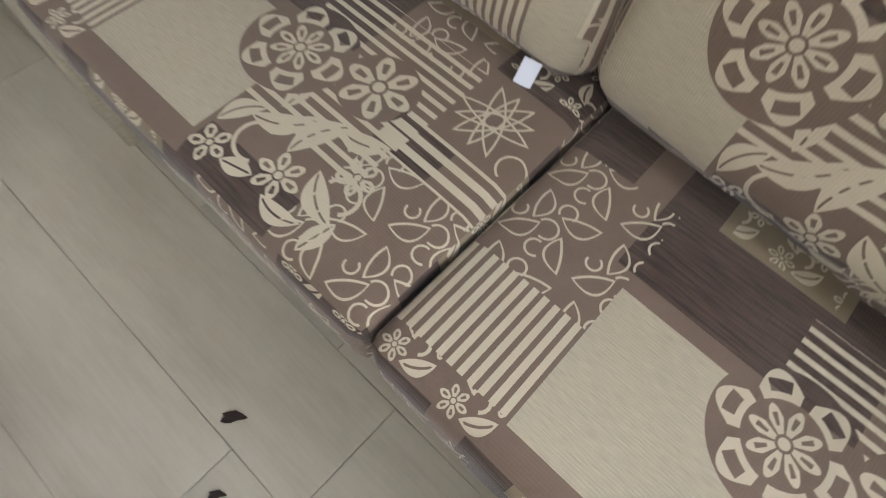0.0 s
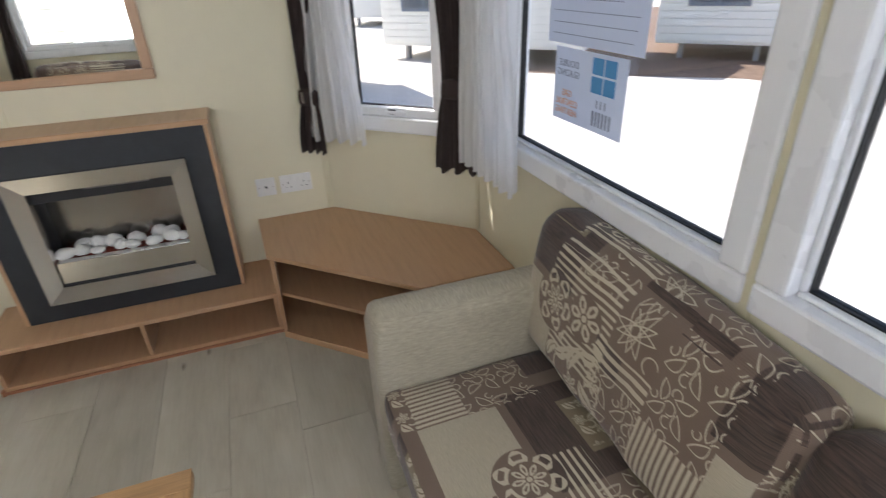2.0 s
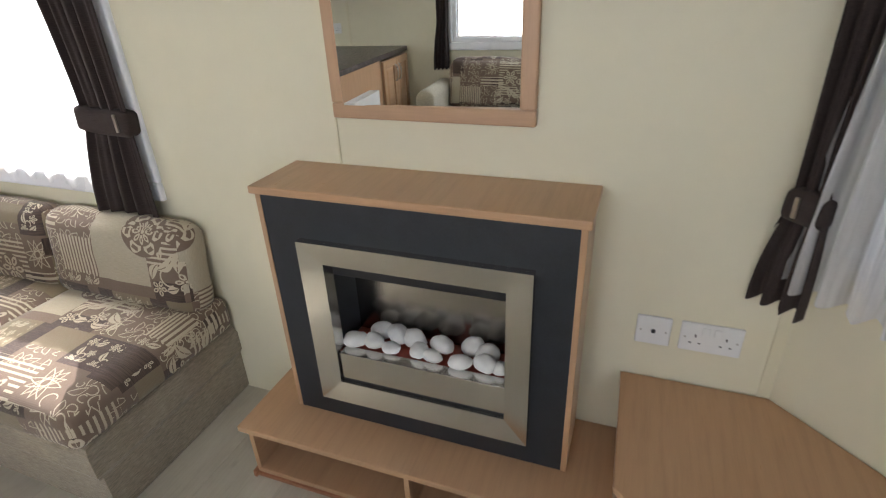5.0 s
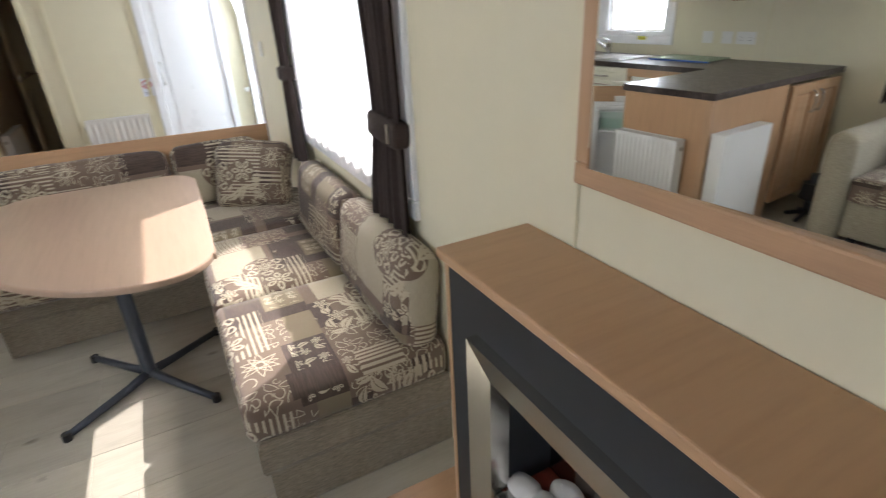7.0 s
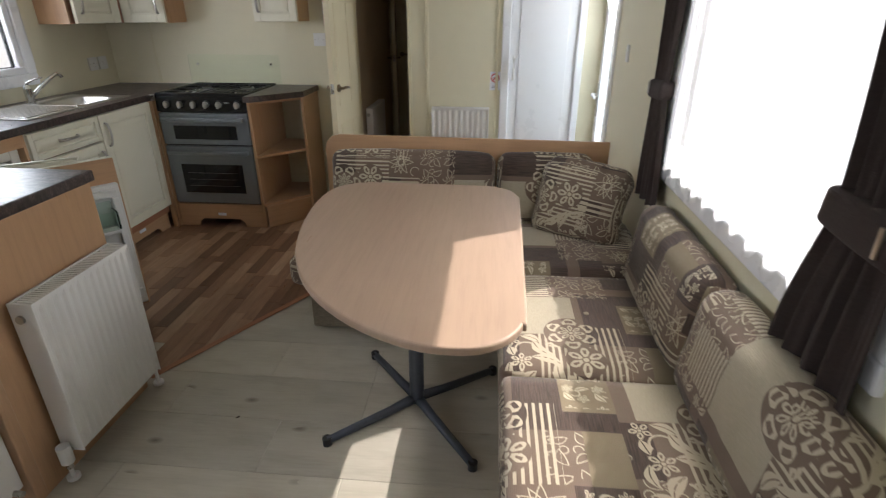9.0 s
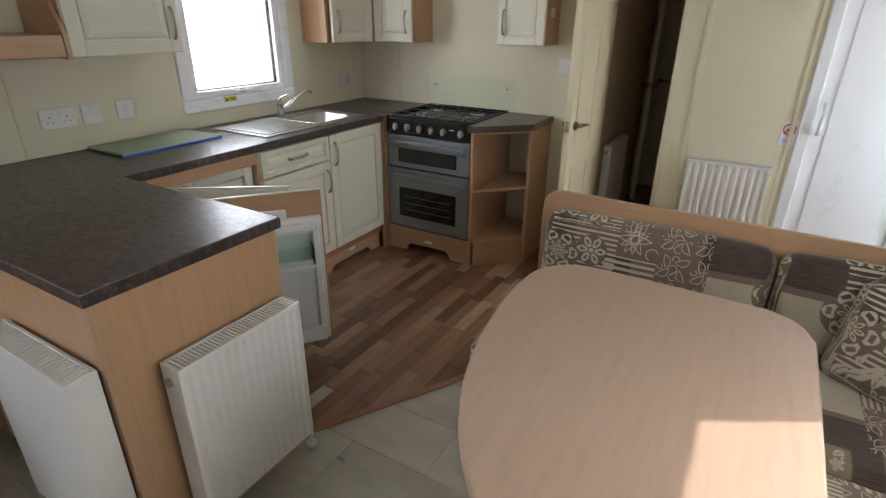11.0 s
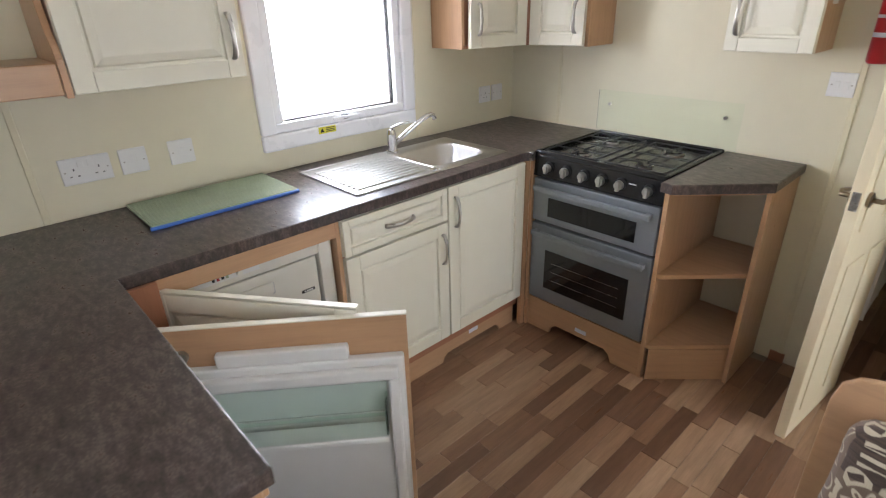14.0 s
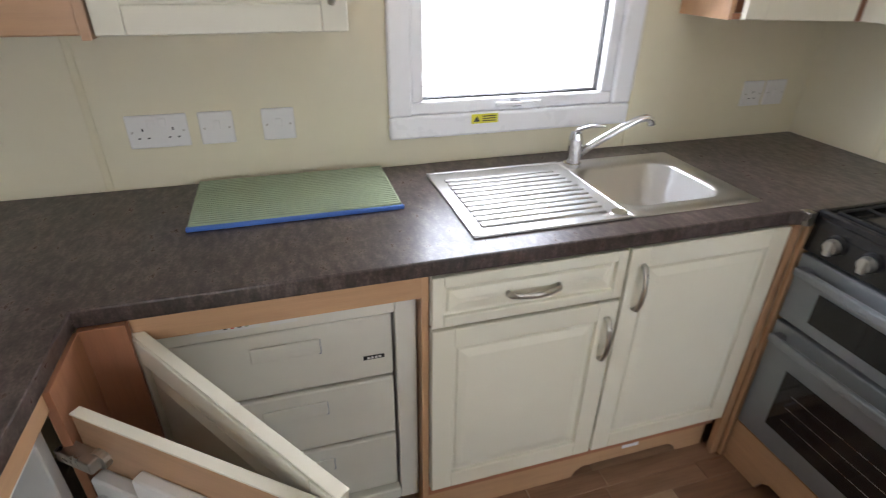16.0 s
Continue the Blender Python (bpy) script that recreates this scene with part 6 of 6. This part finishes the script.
bx("badge", (3.0568, 3.058), (-0.985, -0.935), (0.632, 0.643), "dark", fz, 0, "small black rating badge")
for k in range(4):
    bx("badge_mark", (3.0558, 3.0566), (-0.950 - k * 0.009, -0.944 - k * 0.009), (0.6345, 0.6405), "plastic", fz, 0)
za = math.degrees(math.atan2(-0.845 + 0.477, 2.535 - 3.04))
zd = thing("freezer_door", pose(3.042, -0.477, -0.025, 0, 0, za), "", "")
for k_ in ("label", "category"):
    if k_ in zd:
        del zd[k_]
zd.parent = fz
fdoor = panel_front("door_front", zd, pose(0.0, 0.018, 0.13), 0.606, 0.73)
bx("edge_strip", (0.0, 0.606), (-0.003, 0.0185), (0.8605, 0.864), "ivory", zd, 0.001)
bx("liner", (0.03, 0.58), (0.0185, 0.032), (0.15, 0.80), "aged", zd, 0.006)
bx("hinge", (-0.04, 0.05), (0.019, 0.04), (0.79, 0.812), "nickel", zd, 0.003, "steel cupboard hinge")


# ---- wall cupboards ----
def wall_cabinet(y0, y1, label, group="wall cupboards"):
    t = thing("wall_cupboard", KIT, label, "cupboard", group)
    bx("carcass", (3.33, 3.59), (y1, y0), (1.327, 2.05), "beech", t, 0.001, swap=True)
    panel_front("door", t, east_m(y0 + 0.003, 1.325, 3.33), y0 - y1 + 0.006, 0.72, (y0 - y1 - 0.03, 0.125, True))
    return t


wall_cabinet(-0.500, -0.985, "ivory wall cupboard with a panelled door")
ps_ = thing("wall_shelf", KIT, "beech wall shelf with a scrolled bracket beside the cupboard", "shelf")
bx("shelf_board", (3.315, 3.59), (-0.478, 0.16), (1.395, 1.412), "beech", ps_, 0.002)
bx("front_rail", (3.305, 3.322), (-0.478, 0.16), (1.330, 1.412), "beech", ps_, 0.004)
bm = prism([(3.30, 1.322), (3.588, 1.322), (3.588, 2.05), (3.36, 2.05), (3.36, 1.56), (3.345, 1.50), (3.315, 1.455), (3.30, 1.42)], 0, 0.018, 0.002)
part("bracket", bm, "beech", ps_, "scroll-edged beech side bracket", pose(0, -0.4785, 0, 90), swap=True)
bm = prism([(3.30, 1.322), (3.588, 1.322), (3.588, 2.05), (3.36, 2.05), (3.36, 1.56), (3.345, 1.50), (3.315, 1.455), (3.30, 1.42)], 0, 0.018, 0.002)
part("bracket", bm, "beech", ps_, "", pose(0, 0.178, 0, 90), swap=True)

# diagonal corner cupboard pair
cc = thing("wall_cupboard", KIT, "ivory corner wall cupboard of two doors with beech sides", "cupboard", "wall cupboards")
bx("side_panel", (3.385, 3.59), (-2.068, -2.05), (1.328, 2.05), "beech", cc, 0.001, swap=True)
ca = Vector((3.37, -2.075))
cb = Vector((3.285, -2.375))
q = cb - ca
qa = math.degrees(math.atan2(q.y, q.x))
panel_front("door", cc, pose(ca.x, ca.y, 1.328, 0, 0, qa), q.length, 0.72, (0.045, 0.125, True))
bx("filler", (0, 0.07), (-0.004, 0.012), (1.33, 2.05), "beech_shaded", cc, 0.001, m=pose(cb.x, cb.y, 0, 0, 0, -135), swap=True)
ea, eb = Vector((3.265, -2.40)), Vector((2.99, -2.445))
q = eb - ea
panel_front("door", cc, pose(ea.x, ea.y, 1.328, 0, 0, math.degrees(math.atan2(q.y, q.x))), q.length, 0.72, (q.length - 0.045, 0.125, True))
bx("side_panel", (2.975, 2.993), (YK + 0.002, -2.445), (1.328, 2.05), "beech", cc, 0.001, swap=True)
part("underside", prism([(3.385, -2.06), (3.29, -2.38), (3.26, -2.41), (2.98, -2.45), (2.98, YK + 0.003), (3.588, YK + 0.003), (3.588, -2.06)][::-1], 1.330, 1.345, 0), "beech_shaded", cc)
part("carcass_core", prism([(3.40, -2.07), (3.31, -2.39), (3.27, -2.43), (3.0, -2.47), (3.0, YK + 0.005), (3.586, YK + 0.005), (3.586, -2.07)][::-1], 1.346, 2.05, 0), "beech_shaded", cc)

c4 = thing("wall_cupboard", KIT, "narrow ivory wall cupboard above the open shelf unit", "cupboard", "wall cupboards")
bx("carcass", (2.085, 2.372), (YK + 0.002, -2.43), (1.338, 2.05), "beech", c4, 0.001, swap=True)
panel_front("door", c4, pose(2.376, -2.428, 1.336) @ pose(0, 0, 0, 0, 0, 180), 0.296, 0.71, (0.04, 0.125, True), frame=0.05)
bx("badge", (2.082, 2.085), (-2.56, -2.50), (1.49, 1.54), "plastic", c4, 0.002, "small white catch plate")


def extinguisher():
    t = thing("fire_extinguisher", pose(1.835, YK + 0.045, 1.30), "small red fire extinguisher hung on the wall", "fire extinguisher")
    bm = bmesh.new()
    prof = [(0.0, 0.0), (0.03, 0.0), (0.036, 0.008), (0.036, 0.24), (0.030, 0.268), (0.016, 0.285), (0.013, 0.30), (0.0, 0.30)]
    rings = [[bm.verts.new((r * math.cos(k * math.pi / 10), r * math.sin(k * math.pi / 10), z)) for k in range(20)] if r else [bm.verts.new((0, 0, z))] for r, z in prof]
    for a, b in zip(rings, rings[1:]):
        for k in range(20):
            if len(a) == 1:
                bm.faces.new((a[0], b[(k + 1) % 20], b[k]))
            elif len(b) == 1:
                bm.faces.new((a[k], a[(k + 1) % 20], b[0]))
            else:
                bm.faces.new((a[k], a[(k + 1) % 20], b[(k + 1) % 20], b[k]))
    part("cylinder", bm, "red", t, smooth=True)
    for z0, z1, k in ((0.085, 0.10, 0.0365), (0.145, 0.155, 0.0365)):
        part("label_band", rodbm((0, 0, z0), (0, 0, z1), k, 20, caps=False), "paper", t, "printed white label band", smooth=True)
    bx("trigger", (-0.01, 0.01), (-0.02, 0.05), (0.30, 0.325), "dark", t, 0.004, "black trigger head")
    bx("bracket", (-0.02, 0.02), (-0.044, -0.034), (0.05, 0.22), "dark", t, 0.002)


extinguisher()


# ---- outdoors ----
gr_ = part("ground", prism([(-120, -120), (120, -120), (120, 120), (-120, 120)], -0.66, -0.60, 0), "gravel")
tagged(gr_, kind="structure")


def far_caravan(m, length, label, doors=True, glazed=True):
    """A parked holiday caravan: long side toward -y, floor 0.5 m above ground, at the origin's ground."""
    t = thing("caravan", m, label, "caravan", "parked caravans")
    bm = boxbm((-length / 2, length / 2), (0, 3.0), (0.35, 2.85), 0.03)
    part("body", bm, "cladding", t)
    for k in range(15):
        bx("cladding_board", (-length / 2 - 0.01, length / 2 + 0.01), (-0.025, 0.0), (0.42 + 0.16 * k, 0.565 + 0.16 * k), "cladding", t, 0.006)
    bm = bmesh.new()
    a, b = length / 2 + 0.15, 2.85
    vs = [bm.verts.new(p) for p in ((-a, -0.15, b), (a, -0.15, b), (a, 3.15, b), (-a, 3.15, b), (-a, 1.5, b + 0.4), (a, 1.5, b + 0.4))]
    for f in ((0, 1, 5, 4), (2, 3, 4, 5), (0, 4, 3), (1, 2, 5), (3, 2, 1, 0)):
        bm.faces.new([vs[i] for i in f])
    part("roof", bm, "roof", t)
    x = -length / 2 + 0.6
    k = 0
    while glazed and x + 1.3 < length / 2:
        tall = doors and k == 1
        z0 = 0.55 if tall else 1.15
        w = bx("window", (x, x + 1.25), (-0.06, -0.02), (z0, 2.45), "slate", t, 0.01, "slate-grey framed window")
        for i in range(2):
            bx("pane", (x + 0.07 + i * 0.585, x + 0.6 + i * 0.585), (-0.075, -0.058), (z0 + 0.08, 2.37), "dark_window", w, 0)
        x += 1.9
        k += 1
    for i in range(int(length / 1.6)):
        bx("jack_stand", (-length / 2 + 0.5 + i * 1.6, -length / 2 + 0.62 + i * 1.6), (0.2, 0.35), (0, 0.36), "roof", t, 0.01)
    return t


far_caravan(pose(-9.9, 7.45, -0.60, 0, 0, 43), 5.2, "white holiday caravan with slate-framed patio doors")
far_caravan(pose(-5.6, 13.6, -0.60, 0, 0, 40), 7.0, "long white holiday caravan across the yard")
far_caravan(pose(-19.5, 10.5, -0.60, 0, 0, 62), 9.0, "white holiday caravan farther off")
far_caravan(pose(8.2, -1.6, -0.60, 0, 0, -90), 9.0, "pale holiday caravan beside the kitchen window", False, False)
far_caravan(pose(-7.5, -1.0, -0.60, 0, 0, 90), 9.0, "pale holiday caravan beside the dining window", False)

sd = thing("soil_patch", pose(0, 0, 0), "bare dark soil under the caravan across the yard", "soil", kind="structure")
part("sheet", prism([(-13.5, 7.6), (-10.6, 6.7), (-8.4, 7.6), (-7.5, 8.5), (-5.4, 11.1), (-3.4, 11.8), (4.0, 15.0), (8.0, 26.0), (-20.0, 26.0), (-26.0, 9.5)], -0.60, -0.592, 0), "soil", sd)


def mound(x, y, r, h):
    bm = bmesh.new()
    n = 40
    for i in range(n + 1):
        for j in range(n + 1):
            u, v = 2 * i / n - 1, 2 * j / n - 1
            d = math.hypot(u, v)
            z = h * max(0, 1 - d) ** 0.8 * (0.8 + 0.5 * noise.noise(Vector((u * 3, v * 3, 1)))) + 0.06 * h * noise.noise(Vector((u * 12, v * 12, 3)))
            bm.verts.new((u * r, v * r, max(z, -0.01)))
    bm.verts.ensure_lookup_table()
    for i in range(n):
        for j in range(n):
            a = i * (n + 1) + j
            bm.faces.new([bm.verts[k] for k in (a, a + n + 1, a + n + 2, a + 1)])
    o = part("soil_mound", bm, "soil", None, m=pose(x, y, -0.6), smooth=True)
    tagged(o, "heap of dug brown soil in the yard", "soil heap")


mound(-1.0, 16.3, 2.2, 1.25)
mound(1.6, 17.6, 2.0, 0.9)


def cone(m):
    t = thing("traffic_cone", m, "orange and white traffic cone in the yard", "traffic cone", "traffic cones")
    bx("base", (-0.19, 0.19), (-0.19, 0.19), (0, 0.04), "orange", t, 0.01)
    rod("lower_body", (0, 0, 0.04), (0, 0, 0.25), 0.15, "orange", t, n=20, r2=0.105)
    rod("sleeve", (0, 0, 0.25), (0, 0, 0.45), 0.107, "paper", t, "white reflective sleeve", n=20, r2=0.065)
    rod("tip", (0, 0, 0.45), (0, 0, 0.68), 0.064, "orange", t, n=20, r2=0.02)
    return t


co_ = cone(pose(-1.75, 14.6, -0.592))
copy_thing(co_, pose(-0.3, 14.9, -0.40, 80, 0, 60))
ta = part("plastic_sheet", cushionbm(1.3, 0.6, 0.35, 0.12, 0.05, 8, (20, 12, 6), 0.05), "tarp", None, m=pose(-3.6, 16.0, -0.592, 0, 0, 20), smooth=True)
tagged(ta, "crumpled dark plastic sheeting on the ground", "sheeting")

# leaf litter on the floor
for x, y, s in ((1.986, 2.009, 0.021), (2.069, 1.912, 0.014), (0.93, 0.62, 0.009), (1.36, 0.22, 0.006), (1.62, -0.26, 0.007)):
    bm = bmesh.new()
    pts = [(s * math.cos(a) * (1 + 0.35 * math.cos(3 * a)), s * 0.5 * math.sin(a) * (1 + 0.3 * math.sin(2 * a))) for a in [k * math.pi / 8 for k in range(16)]]
    o = part("leaf_scrap", prism(pts, 0.0005, 0.003, 0), "curtain", None, m=pose(x, y, 0, 0, 0, 40))
    tagged(o, "scrap of dead brown leaf on the floor", "leaf scrap", "floor litter")


# ---- floor pieces ----
def under_line(x, y):
    """True on the kitchen side of the joint between the two floors."""
    ax, ay, bx_, by_ = 2.12, -0.40, 1.56, -1.37
    if y > -0.30:
        return False
    side = (bx_ - ax) * (y - ay) - (by_ - ay) * (x - ax)
    return side > 0 if y > -1.37 else True


def piece_mesh(name, L, W, T, mat):
    bm = boxbm((0, L), (0, W), (-T, 0), 0.0014 if W > 0.1 else 0.0006, 1)
    bm.normal_update()
    uv_box(bm)
    me = bpy.data.meshes.new(name)
    bm.to_mesh(me)
    bm.free()
    me.materials.append(M[mat])
    return me


pl = [piece_mesh("plank", L, 0.2478, 0.008, "laminate") for L in (1.1992, 0.7592, 0.4392)]
prng = random.Random(3)
cut_planks = {}
y = -1.50 + 0.0
row = 0
first = 1.4785 - 0.2485 * 13
while first + 0.2485 * row < 2.95:
    yy = first + 0.2485 * row
    x = -0.05 - prng.choice((0.0, 0.3, 0.6, 0.9))
    while x < XE + 0.02:
        me = prng.choice((pl[0], pl[0], pl[0], pl[1], pl[2]))
        L = {pl[0]: 1.2, pl[1]: 0.76, pl[2]: 0.44}[me]
        lo = max(-0.04, (yy + 0.02 - 2.326) * 0.965 if yy > 2.1 else -0.04)
        a, b = max(x, lo), min(x + L, XE - lo)
        if yy > -1.75 and b - a > 0.01:
            cut_len = round(b - a - 0.0008, 4)
            if cut_len < L - 0.001:
                me = cut_planks.setdefault(cut_len, None) or piece_mesh("plank", cut_len, 0.2478, 0.008, "laminate")
                cut_planks[cut_len] = me
            o = new("plank", me)
            o.parent = fl
            o.matrix_basis = pose(a, yy, 0)
        x += L
    row += 1

ts_ = part("threshold_strip", prism([(-0.5, -0.016), (0.62, -0.016), (0.62, 0.016), (-0.5, 0.016)], 0.0042, 0.0062, 0.001), "beech_shaded", None, m=pose(1.84, -0.885, 0, 0, 0, math.degrees(math.atan2(-1.37 + 0.40, 1.56 - 2.12))))
tagged(ts_, kind="structure")

# kitchen strips lie 4 mm above, running along y... short staggered staves
st = [piece_mesh("stave", L, 0.0640, 0.0045, "strip") for L in (0.258, 0.338, 0.418)]
rest = bmesh.new()
count = 0
nx = int((XE - 1.2) / 0.0648)
for i in range(nx + 1):
    x = 1.2 + i * 0.0648
    y = -4.7 + prng.uniform(0, 0.3)
    while y < -0.3:
        k = prng.choice((0, 1, 1, 2))
        L = (0.26, 0.34, 0.42)[k]
        cx, cy = x + 0.032, y + L / 2
        ok = all(under_line(px, py) for px, py in ((x, y), (x + 0.064, y), (x, y + L), (x + 0.064, y + L)))
        if not ok and y < -0.40 and x < 2.12 and x + 0.064 > 1.56:
            # cut the stave slantwise at the joint
            def cut(px):
                return min(y + L, -0.40 + (px - 2.12) * (0.97 / 0.56))
            ya, yb_ = cut(x), cut(x + 0.064)
            if yb_ > y + 0.005:
                pts = [(x, y), (x + 0.064, y), (x + 0.064, yb_)] + ([(x, ya)] if ya > y + 0.002 else [])
                if ya <= y + 0.002:
                    pts[0] = (max(x, 2.12 + (y + 0.40) * (0.56 / 0.97)), y)
                prism(pts, -0.0003, 0.0042, 0, bm=rest)
        elif ok and not (cx > 1.88 and cy < YK):
            near = 1.55 < cx < 3.06 and -2.14 < cy < -0.42
            if near and count < 300:
                o = new("stave", st[k])
                o.parent = fl
                o.matrix_basis = pose(x + 0.064, y, 0.0042, 0, 0, 90)
                count += 1
            else:
                boxbm((x + 0.0004, x + 0.0644), (y, y + L - 0.002), (-0.0003, 0.0042), 0, bm=rest)
        y += L
sr = part("stave_floor", rest, "strip", None, swap=True)
sr.parent = fl
sr["kind"] = "stuff"
lob = part("lobby_floor", prism([(-0.05, -3.2), (1.2, -3.2), (1.2, -1.42), (-0.05, -1.42)], 0.0002, 0.0040, 0), "strip", fl)
